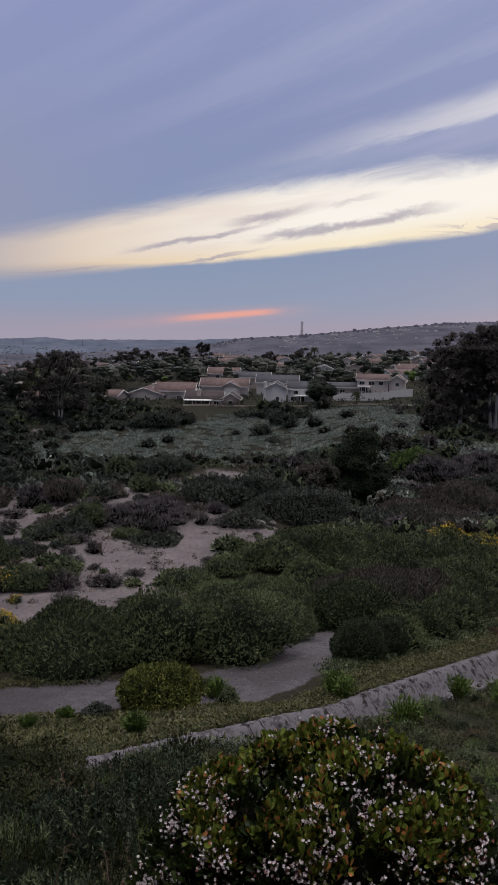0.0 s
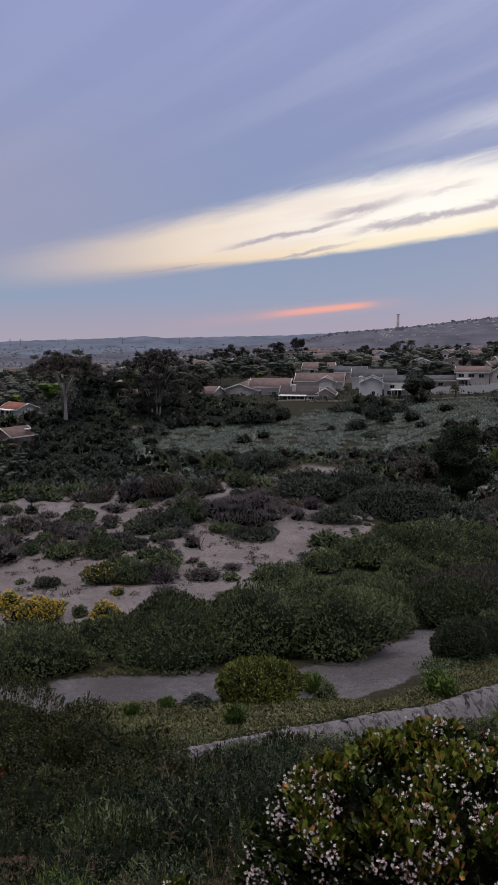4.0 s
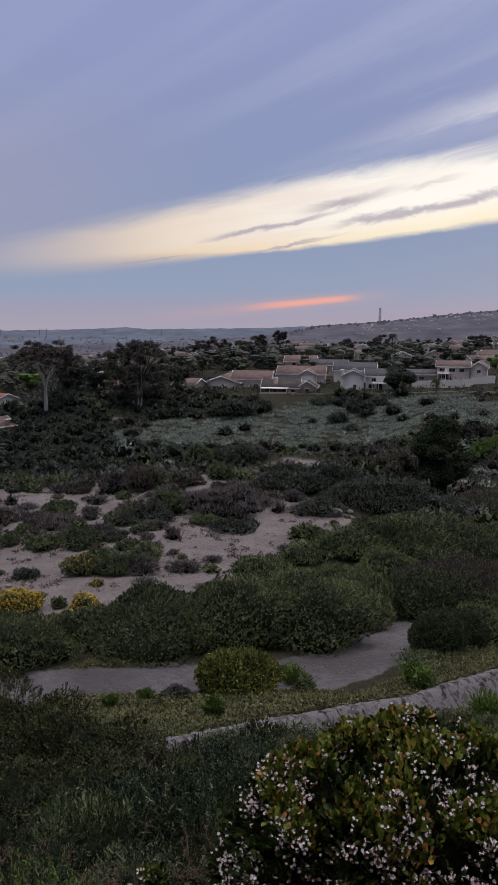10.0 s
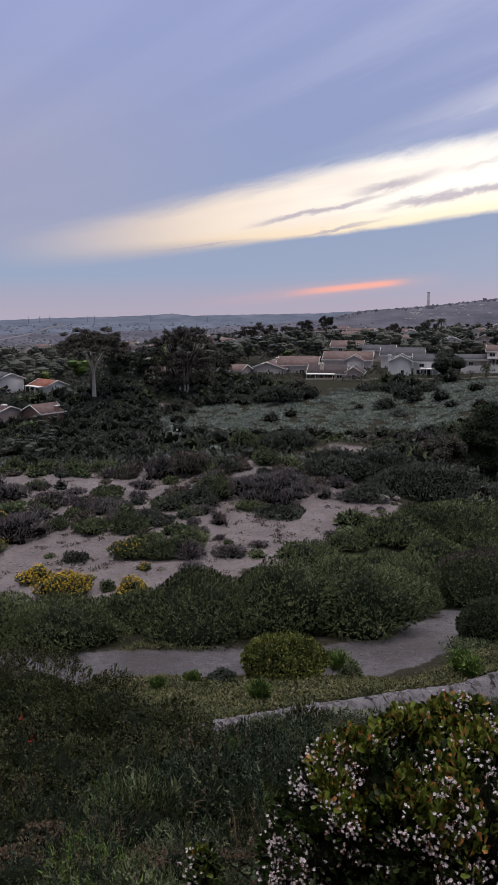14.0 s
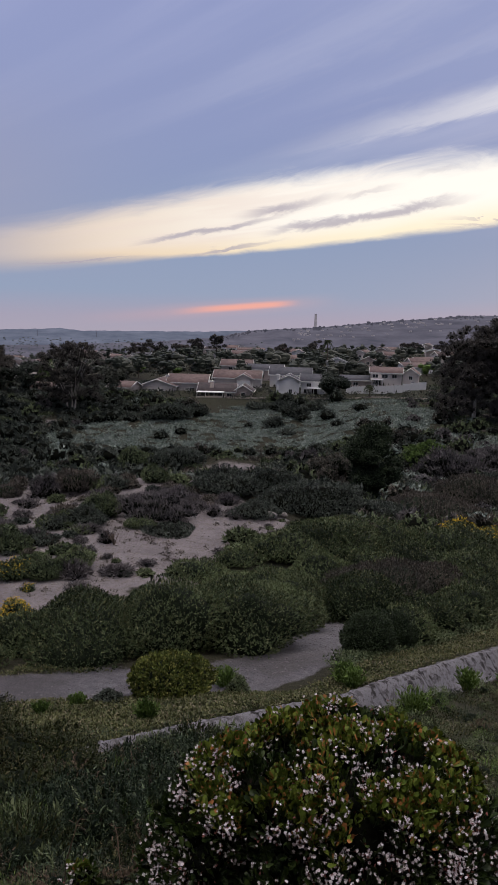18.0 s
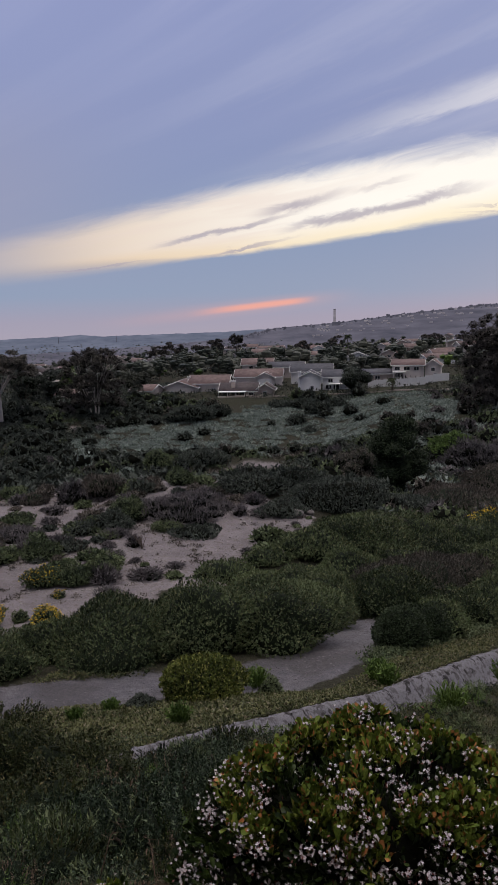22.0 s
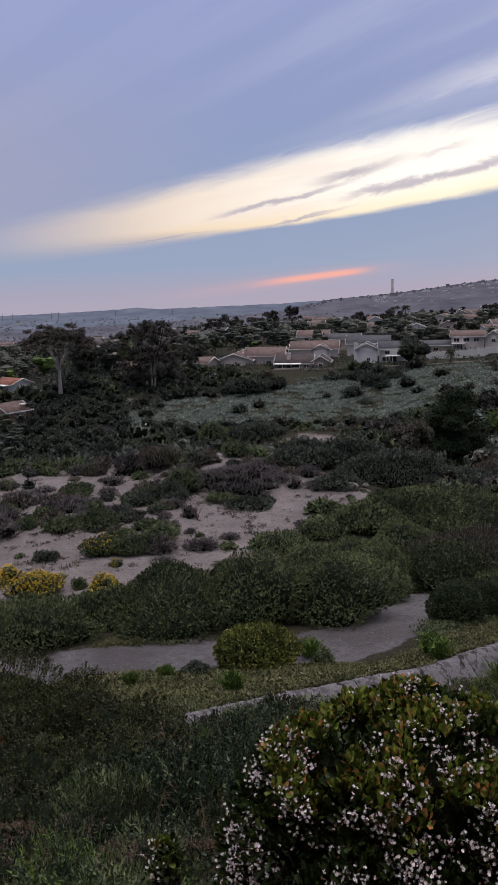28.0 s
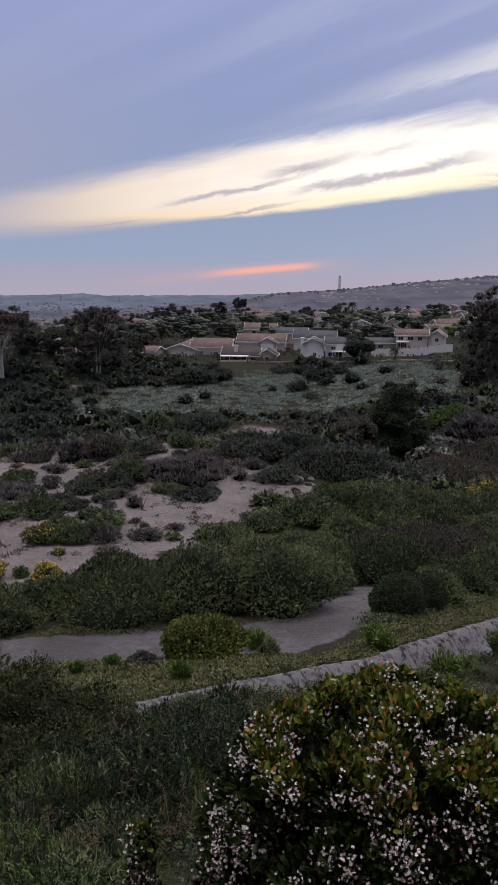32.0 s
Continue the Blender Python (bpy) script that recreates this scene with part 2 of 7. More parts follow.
M = {
    "mass": foliage("coyote_brush_leaves", (0.015, 0.025, 0.011), (0.160, 0.200, 0.094), (0.165, 0.166, 0.084), single=0.26, each=0.5),
    "brown": foliage("brown_brush_leaves", (0.046, 0.044, 0.038), (0.180, 0.152, 0.128), single=0.3),
    "deep": foliage("deep_green_leaves", (0.007, 0.012, 0.007), (0.060, 0.084, 0.042), single=0.35),
    "dark": foliage("dark_scrub_leaves", (0.027, 0.034, 0.028), (0.128, 0.146, 0.122), single=0.25),
    "green": foliage("scrub_leaves", (0.035, 0.050, 0.025), (0.185, 0.220, 0.112), single=0.35),
    "lush": foliage("fresh_leaves", (0.032, 0.061, 0.013), (0.155, 0.230, 0.058)),
    "grey": foliage("bare_grey_twigs", (0.052, 0.048, 0.051), (0.234, 0.211, 0.214), rough=0.8),
    "sage": foliage("sagebrush_leaves", (0.080, 0.102, 0.090), (0.430, 0.495, 0.440), rough=0.8, single=0.3),
    "olive": foliage("olive_leaves", (0.006, 0.010, 0.004), (0.060, 0.072, 0.026), (0.100, 0.088, 0.042)),
    "rosemary": foliage("rosemary_leaves", (0.007, 0.013, 0.008), (0.052, 0.076, 0.043), (0.092, 0.120, 0.070)),
    "dry": foliage("dry_stalks", (0.070, 0.050, 0.035), (0.210, 0.150, 0.116), rough=0.8),
    "ball": foliage("clipped_shrub_leaves", (0.034, 0.048, 0.010), (0.230, 0.255, 0.062), (0.300, 0.290, 0.095)),
    "ivy": foliage("ground_cover_leaves", (0.020, 0.025, 0.011), (0.128, 0.130, 0.064), (0.128, 0.110, 0.080), patch=1.2),
    "mat": foliage("matted_cover_leaves", (0.030, 0.038, 0.014), (0.195, 0.198, 0.092), (0.185, 0.158, 0.110), patch=1.2),
    "gum": foliage("eucalyptus_leaves", (0.024, 0.022, 0.021), (0.125, 0.113, 0.102), single=0.35),
    "euc": foliage("spur_eucalyptus_leaves", (0.030, 0.028, 0.025), (0.150, 0.134, 0.115), single=0.35),
    "tree": foliage("tree_leaves", (0.018, 0.023, 0.019), (0.078, 0.090, 0.070), single=0.12),
    "town": foliage("garden_tree_leaves", (0.030, 0.035, 0.028), (0.112, 0.118, 0.092), single=0.12),
    "palm": foliage("palm_leaves", (0.025, 0.036, 0.017), (0.128, 0.149, 0.071)),
    "haw": foliage("hawthorn_leaves", (0.008, 0.015, 0.005), (0.044, 0.066, 0.014), rough=0.35, patch=3.0),
    "hawnew": foliage("young_hawthorn_leaves", (0.052, 0.080, 0.013), (0.165, 0.198, 0.033), (0.27, 0.115, 0.042), rough=0.4, patch=3.0),
    "petal": foliage("pale_pink_petals", (0.40, 0.355, 0.385), (0.62, 0.58, 0.61), rough=0.6),
    "calyx": foliage("dark_red_buds", (0.080, 0.030, 0.030), (0.220, 0.090, 0.080), rough=0.6),
    "red": foliage("red_petals", (0.300, 0.020, 0.020), (0.480, 0.050, 0.050), rough=0.6),
    "yellow": foliage("yellow_petals", (0.605, 0.418, 0.033), (0.858, 0.616, 0.066), rough=0.6),
    # fill inside plants: shade between leaves put into a near-black colour
    "core": rough_stuff("shade_dark_inner_twigs", (0.003, 0.004, 0.003), (0.011, 0.011, 0.008), 4.0, 1.0, 40.0, 0.01, 0.0, 0.02),
    "inner": rough_stuff("shade_dark_inner_leaves", (0.004, 0.006, 0.004), (0.020, 0.027, 0.014), 6.0, 0.9, 30.0, 0.05, 0.0, 0.05),
    "bark": rough_stuff("brown_bark", (0.060, 0.045, 0.035), (0.150, 0.115, 0.090), 2.0),
    "pale": rough_stuff("pale_eucalyptus_bark", (0.420, 0.385, 0.350), (0.720, 0.660, 0.610), 1.2),
    "stone": rough_stuff("pale_stones", (0.150, 0.136, 0.130), (0.330, 0.300, 0.288), 6.0),
    "grit": rough_stuff("grey_clods", (0.050, 0.047, 0.050), (0.210, 0.196, 0.205), 9.0),
    "white": rough_stuff("white_stucco", (0.74, 0.73, 0.73), (0.86, 0.85, 0.85), 0.6),
    "cream": rough_stuff("cream_stucco", (0.60, 0.54, 0.51), (0.75, 0.68, 0.64), 0.6),
    "tan": rough_stuff("tan_stucco", (0.42, 0.35, 0.31), (0.57, 0.49, 0.44), 0.6),
    "mauve": rough_stuff("brown_siding", (0.240, 0.145, 0.120), (0.360, 0.235, 0.200), 0.8),
    "trim": rough_stuff("white_trim", (0.70, 0.69, 0.68), (0.82, 0.81, 0.80), 2.0),
    "tile": rough_stuff("brown_roof_tiles", (0.095, 0.066, 0.062), (0.205, 0.148, 0.142), 0.9, 0.9, 6.0, 0.04),
    "slate": rough_stuff("grey_roof_shingles", (0.045, 0.046, 0.056), (0.108, 0.108, 0.122), 0.9, 0.9, 6.0, 0.04),
    "redtile": rough_stuff("red_roof_tiles", (0.170, 0.070, 0.050), (0.290, 0.130, 0.095), 0.9, 0.9, 6.0, 0.04),
    "asphalt": rough_stuff("asphalt", (0.04, 0.04, 0.042), (0.07, 0.068, 0.07), 2.0),
    "rail": rough_stuff("white_painted_rail", (0.52, 0.56, 0.62), (0.66, 0.69, 0.74), 9.0, 0.35, 60.0, 0.001, 0.0, 0.5),
    "rust": rough_stuff("rusted_joint", (0.120, 0.060, 0.030), (0.420, 0.300, 0.200), 30.0),
}
m, k, b = material("window_glass", 0.12, 0, 0.5)
b.inputs["Base Color"].default_value = (0.02, 0.022, 0.026, 1)
M["glass"] = m
m, k, b = material("lit_lamp", 0.5)
b.inputs["Base Color"].default_value = (0.9, 0.6, 0.3, 1)
b.inputs["Emission Color"].default_value, b.inputs["Emission Strength"].default_value = (1.0, 0.55, 0.20, 1), 2.2
M["lamp"] = m


def soil():
    """Ground: grey-pink sand, brown earth with litter and thin grass, by the soil map in the mesh."""
    m, k, b = material("bare_soil_and_sand", 0.95, 0, 0.1)
    p = place_of(k)
    cover = k.add("ShaderNodeAttribute", attribute_name="soil").outputs["Color"]
    sep = k.add("ShaderNodeSeparateColor")
    k.put(sep.inputs[0], cover)
    sandy, grassy, trodden = sep.outputs
    a, c, f = k.noise(p, 0.5, 5, 0.6), k.noise(p, 4.0, 5, 0.65), k.noise(p, 30.0, 3, 0.6)
    sand = k.mix(k.math("MULTIPLY_ADD", a, 1.5, -0.3), (0.108, 0.096, 0.100), (0.240, 0.214, 0.222))
    sand = k.mix(k.math("MULTIPLY", k.step(c, 0.48, 0.64), 0.7), sand, (0.115, 0.096, 0.085))
    sand = k.mix(k.step(f, 0.60, 0.72), sand, (0.31, 0.28, 0.275))
    earth = k.mix(c, (0.010, 0.010, 0.007), (0.036, 0.033, 0.023))
    earth = k.mix(k.step(f, 0.45, 0.7), earth, (0.045, 0.045, 0.027))
    grass = k.mix(c, (0.012, 0.014, 0.008), (0.042, 0.040, 0.024))
    edge = k.math("MULTIPLY_ADD", c, 0.9, -0.45)
    col = k.mix(k.step(k.math("ADD", grassy, edge), 0.40, 0.60), earth, grass)
    col = k.mix(k.step(k.math("ADD", sandy, edge), 0.38, 0.62), col, sand)
    dirt = k.mix(k.math("MULTIPLY_ADD", c, 1.4, -0.2), (0.050, 0.048, 0.054), (0.190, 0.180, 0.196))
    dirt = k.mix(k.math("MULTIPLY", k.step(a, 0.44, 0.60), 0.6), dirt, (0.060, 0.054, 0.054))
    dirt = k.mix(k.math("MULTIPLY", k.step(f, 0.46, 0.60), 0.65), dirt, (0.048, 0.046, 0.050))
    col = k.mix(k.step(k.math("ADD", trodden, edge), 0.35, 0.65), col, dirt)
    k.put(b.inputs["Base Color"], col)
    bump(k, b, k.math("ADD", c, k.math("MULTIPLY", f, 0.35)), 0.9, 0.10)
    return m


M["soil"] = soil()


def stained_concrete():
    """Grey cast concrete, blackened by damp in ragged blots and streaks."""
    m, k, b = material("weathered_concrete", 0.95, 0, 0.15)
    p = place_of(k)
    a, c, f = k.noise(p, 2.6, 6, 0.7, 0.3), k.noise(p, 5.0, 6, 0.7, 0.3), k.noise(p, 22.0, 4, 0.65)
    col = k.mix(c, (0.105, 0.101, 0.112), (0.235, 0.226, 0.250))
    col = k.mix(k.math("MULTIPLY", k.step(c, 0.50, 0.58), 0.8), col, (0.060, 0.057, 0.058))
    col = k.mix(k.step(a, 0.53, 0.60), col, (0.026, 0.024, 0.025))
    col = k.mix(k.math("MULTIPLY", k.step(f, 0.52, 0.66), 0.5), col, (0.085, 0.080, 0.078))
    k.put(b.inputs["Base Color"], col)
    bump(k, b, k.math("ADD", c, k.math("MULTIPLY", f, 0.4)), 0.9, 0.07)
    return m


M["concrete"] = stained_concrete()


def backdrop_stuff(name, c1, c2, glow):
    """Far hills; the haze of dusk air is painted in as pale colour and glow."""
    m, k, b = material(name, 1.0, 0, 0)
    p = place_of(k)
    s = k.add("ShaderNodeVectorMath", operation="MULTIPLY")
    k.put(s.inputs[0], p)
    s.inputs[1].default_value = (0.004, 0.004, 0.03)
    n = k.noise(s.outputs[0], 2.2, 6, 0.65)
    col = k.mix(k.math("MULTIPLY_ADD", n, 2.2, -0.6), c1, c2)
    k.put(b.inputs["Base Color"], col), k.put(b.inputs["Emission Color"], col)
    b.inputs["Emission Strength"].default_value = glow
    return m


# last number: emission that stands in for haze in front of the ridges
M["ridge_far"] = backdrop_stuff("far_ridge_painted_haze", (0.046, 0.056, 0.080), (0.096, 0.106, 0.140), 0.8)
M["ridge_mid"] = backdrop_stuff("middle_ridge_painted_haze", (0.040, 0.041, 0.055), (0.088, 0.085, 0.106), 0.78)


# ---- tools for meshes ----
def mesh_of(name, verts, faces, mats):
    """A mesh from arrays; faces: list of (index array n x k, material index)."""
    me = bpy.data.meshes.new(name)
    me.vertices.add(len(verts))
    me.vertices.foreach_set("co", np.asarray(verts, np.float32).ravel())
    counts = np.concatenate([np.full(len(f), f.shape[1]) for f, _ in faces])
    me.loops.add(int(counts.sum()))
    me.polygons.add(len(counts))
    me.loops.foreach_set("vertex_index", np.concatenate([f.ravel() for f, _ in faces]).astype(np.int32))
    me.polygons.foreach_set("loop_start", (np.cumsum(counts) - counts).astype(np.int32))
    me.polygons.foreach_set("loop_total", counts.astype(np.int32))
    me.polygons.foreach_set("material_index", np.concatenate([np.full(len(f), i) for f, i in faces]).astype(np.int32))
    for mt in mats:
        me.materials.append(mt)
    me.update(calc_edges=True)
    return me


class Pile:
    """Collects pieces of geometry into one mesh."""

    def __init__(self):
        self.v, self.f, self.n = [], {}, 0

    def add(self, verts, faces, slot=0):
        faces = np.asarray(faces)
        self.f.setdefault((faces.shape[1], slot), []).append(faces + self.n)
        self.v.append(np.asarray(verts, float))
        self.n += len(verts)

    def mesh(self, name, *mats):
        return mesh_of(name, np.concatenate(self.v), [(np.concatenate(f), s) for (_, s), f in self.f.items()], mats)


def thing(name, x, y, z, label, category, group="", turn=0.0):
    ob = new(name)
    ob.matrix_world = pose(x, y, z, 0, 0, turn)
    return tagged(ob, label, category, group)


def part(name, data, parent, label="", m=None):
    ob = new(name, data)
    ob.parent = parent
    if m is not None:
        ob.matrix_local = m
    return tagged(ob, label)


def unit(v):
    return v / np.maximum(np.linalg.norm(v, axis=-1, keepdims=True), 1e-9)


def leaf_quads(p, d, length, width, rng, cup=0.15):
    """One folded rhombus per point p along direction d."""
    n = len(p)
    side = unit(np.cross(d, rng.normal(size=(n, 3))))
    up = np.cross(side, d)
    length, width = np.broadcast_to(length, n)[:, None], np.broadcast_to(width, n)[:, None]
    mid = p + d * length * 0.48
    v = np.stack([p, mid + side * width / 2 + up * width * cup, p + d * length, mid - side * width / 2 + up * width * cup], 1)
    return v.reshape(-1, 3), np.arange(4 * n).reshape(n, 4)


def leaf_tris(p, d, length, width, rng, face=None):
    """One pointed blade per point p along direction d."""
    n = len(p)
    side = unit(np.cross(d, rng.normal(size=(n, 3)) if face is None else face))
    length, width = np.broadcast_to(length, n)[:, None], np.broadcast_to(width, n)[:, None]
    v = np.stack([p + side * width / 2, p + d * length, p - side * width / 2], 1)
    return v.reshape(-1, 3), np.arange(3 * n).reshape(n, 3)


def ball_grid(c, r, rng, rings=5, sides=8, rough=0.12):
    """A low lumpy ball."""
    a = np.linspace(0, 2 * np.pi, sides, endpoint=False)
    e = np.linspace(-np.pi / 2, np.pi / 2, rings + 2)[1:-1]
    ee, aa = np.meshgrid(e, a, indexing="ij")
    v = np.stack([np.cos(ee) * np.cos(aa), np.cos(ee) * np.sin(aa), np.sin(ee)], -1).reshape(-1, 3)
    v = np.concatenate([v, [[0, 0, -1], [0, 0, 1]]])
    v = v * (1 + rng.normal(0, rough, (len(v), 1))) * np.asarray(r) + c
    i = np.arange(rings * sides).reshape(rings, sides)
    q = np.stack([i[:-1], np.roll(i[:-1], -1, 1), np.roll(i[1:], -1, 1), i[1:]], -1).reshape(-1, 4)
    t = np.concatenate([np.stack([np.roll(i[0], -1), i[0], np.full(sides, rings * sides)], -1),
                        np.stack([i[-1], np.roll(i[-1], -1), np.full(sides, rings * sides + 1)], -1)])
    return v, q, t


def tube(path, radii, sides=7):
    """A tapered round tube along a path."""
    path, radii = np.asarray(path, float), np.asarray(radii, float)
    d = unit(np.gradient(path, axis=0))
    ref = np.where(np.abs(d[:, 2:]) > 0.9, [[1.0, 0, 0]], [[0, 0, 1.0]])
    s = unit(np.cross(d, ref))
    u = np.cross(s, d)
    a = np.linspace(0, 2 * np.pi, sides, endpoint=False)
    v = path[:, None] + radii[:, None, None] * (s[:, None] * np.cos(a)[None, :, None] + u[:, None] * np.sin(a)[None, :, None])
    i = np.arange(len(path) * sides).reshape(len(path), sides)
    q = np.stack([i[:-1], np.roll(i[:-1], -1, 1), np.roll(i[1:], -1, 1), i[1:]], -1).reshape(-1, 4)
    return v.reshape(-1, 3), q[:, ::-1]


def box_arrays(x0, x1, y0, y1, z0, z1):
    v = np.array([(x, y, z) for z in (z0, z1) for x, y in ((x0, y0), (x1, y0), (x1, y1), (x0, y1))], float)
    return v, np.array([(3, 2, 1, 0), (4, 5, 6, 7), (0, 1, 5, 4), (1, 2, 6, 5), (2, 3, 7, 6), (3, 0, 4, 7)])


def box_mesh(name, x0, x1, y0, y1, z0, z1, mat, bevel=0.0):
    bm = bmesh.new()
    v, f = box_arrays(x0, x1, y0, y1, z0, z1)
    vs = [bm.verts.new(p) for p in v]
    for q in f:
        bm.faces.new([vs[i] for i in q])
    if bevel:
        bmesh.ops.bevel(bm, geom=bm.edges[:], offset=bevel, segments=2, affect="EDGES", profile=0.7)
    me = bpy.data.meshes.new(name)
    bm.to_mesh(me), bm.free()
    me.materials.append(mat)
    return me


def leafy(pile, centres, radii, count, length, width, rng, lift=0.4, scatter=0.5, flat=1.0, core=0.86, slot=0, core_slot=1, floor=None, depth=0.25):
    """Leaves over the outside of lumps; balls within, mostly coloured near-black for inner shade."""
    centres, radii = np.asarray(centres, float), np.asarray(radii, float)
    w = radii ** 2 / (radii ** 2).sum()
    k = rng.choice(len(radii), int(count * 1.6), p=w)
    n = unit(rng.normal(size=(len(k), 3)))
    n[:, 2] = np.where(n[:, 2] < -0.35, -n[:, 2], n[:, 2])
    p = centres[k] + n * (radii[k] * (1 - depth * rng.random(len(k)) ** 2))[:, None] * (1, 1, flat)
    d2 = np.linalg.norm((p[:, None] - centres[None]) / (1, 1, flat), axis=2) / radii[None]
    d2[np.arange(len(k)), k] = 9
    keep = d2.min(1) > 0.84
    if floor is not None:
        keep &= p[:, 2] > floor
    p, n = p[keep][:count], n[keep][:count]
    d = unit(n * 0.5 + np.array([0, 0, lift]) + rng.normal(0, scatter + 0.15, (len(p), 3)))
    s = rng.uniform(0.65, 1.35, len(p))
    pile.add(*leaf_tris(p, d, length * s, width * s, rng, n + (0, 0, 0.3) + rng.normal(0, 0.45, n.shape)), slot)
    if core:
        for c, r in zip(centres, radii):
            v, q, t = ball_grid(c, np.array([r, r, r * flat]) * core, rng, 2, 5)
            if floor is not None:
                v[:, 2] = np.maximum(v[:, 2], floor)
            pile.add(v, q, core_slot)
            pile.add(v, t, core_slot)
    return p, n

# ---- ground ----
NEAR = [(0, -1.65), (1, -1.75), (1.7, -2.3), (3, -3.15), (6.2, -4.8), (10, -6.3), (14.2, -7.9), (16.5, -8.7)]
MESA = [(18.5, -9.65), (21, -9.9), (24, -10.6), (30, -12.4), (36, -12.9), (46, -12.6), (58, -12.4)]
LEFT = NEAR + MESA + [(66, -14.5), (85, -21), (110, -27), (150, -29), (190, -28.5), (230, -25), (300, -26), (500, -34), (700, -42), (1500, -100), (5000, -380)]
MIDDLE = NEAR + MESA + [(66, -14), (85, -20), (110, -26), (130, -28), (170, -25.5), (208, -22), (225, -21.4), (320, -21), (500, -24), (700, -28), (1500, -85), (5000, -380)]
RIGHT = NEAR + [(25.7, -10.9), (34, -12.8), (50, -15.5), (75, -18.5), (100, -20.5), (140, -21.5), (170, -20.6), (200, -20.3), (225, -20.4),
                (320, -19.5), (500, -20), (700, -22), (1500, -80), (5000, -380)]
DITCH_A, DITCH_B = np.array((-4.97, 8.16)), np.array((16.63, 39.26))
DITCH_D = (DITCH_B - DITCH_A) / np.linalg.norm(DITCH_B - DITCH_A)
TRACK = np.array([(-24, 13.8), (-15, 15.7), (-11, 16.6), (-8, 17.0), (-5, 17.6), (-3.2, 18.2), (-1.9, 19.2), (-0.8, 20.3), (0.1, 21.9), (0.8, 24.0), (1.4, 26.3), (1.7, 28.2)])
TRACK_2 = np.array([(12, 40.3), (14.3, 43.8), (16.8, 48.3), (19.9, 53.8), (21.9, 56.7), (27.5, 67.2)])


def ease(t):
    t = np.clip(t, 0, 1)
    return t * t * (3 - 2 * t)


def wave(x, y, size, seed=0.0):
    """Soft rolling noise of about -1 to 1."""
    a, b = x / size + seed, y / size - seed * 1.7
    return (np.sin(a * 2.1 + 1.3 * np.sin(b * 1.7 + seed)) + np.sin(b * 2.7 + 1.1 * np.sin(a * 1.9)) + np.sin((a + b) * 3.9 + seed) * 0.5) / 2.5


def off_line(x, y, line):
    """Distance from a polyline."""
    best = np.full(np.shape(x), 1e9)
    for (ax, ay), (bx, by) in zip(line[:-1], line[1:]):
        dx, dy = bx - ax, by - ay
        t = np.clip(((x - ax) * dx + (y - ay) * dy) / (dx * dx + dy * dy), 0, 1)
        best = np.minimum(best, np.hypot(x - ax - t * dx, y - ay - t * dy))
    return best


def land(x, y):
    """Height of the land without fine relief."""
    x, y = np.asarray(x, float), np.asarray(y, float)
    r, az = np.hypot(x, y), np.degrees(np.arctan2(x, y))
    a, b, c = (np.interp(r, *np.array(p).T) for p in (LEFT, MIDDLE, RIGHT))
    far = ease((r - 240) / 120)
    left, right = ease((-23 - az) / 6) * (1 - far) + ease((-8 - az) / 18) * far, ease((az + 3) / 10)
    return EYE_Z + a * left + c * right + b * (1 - left - right) + 5.5 * ease((az - 11) / 9) * ease((r - 178) / 50)


DITCH_SIZE = ((0, 4, 9, 16, 30), (0.40, 0.50, 0.80, 1.05, 1.35))


def ditch_place(x, y):
    """Along and across the ditch; across grows away from the eye."""
    px, py = x - DITCH_A[0], y - DITCH_A[1]
    return px * DITCH_D[0] + py * DITCH_D[1], -px * DITCH_D[1] + py * DITCH_D[0]


def ground_z(x, y):
    x, y = np.asarray(x, float), np.asarray(y, float)
    r = np.hypot(x, y)
    z = land(x, y) + wave(x, y, 2.3, 1.0) * 0.07 * ease((r - 1.5) / 4) + wave(x, y, 9.0, 2.0) * 0.22 * ease((r - 24) / 20)
    z = z + wave(x, y, 0.7, 3.0) * 0.03 * ease((r - 1.5) / 4)
    along, across = ditch_place(x, y)
    big = np.interp(along, *DITCH_SIZE)
    cut = ease((1.0 - np.abs(across / big + 0.55)) / 0.40) * ((along > 1.5) & (along < 47))
    return z - 0.72 * big * cut


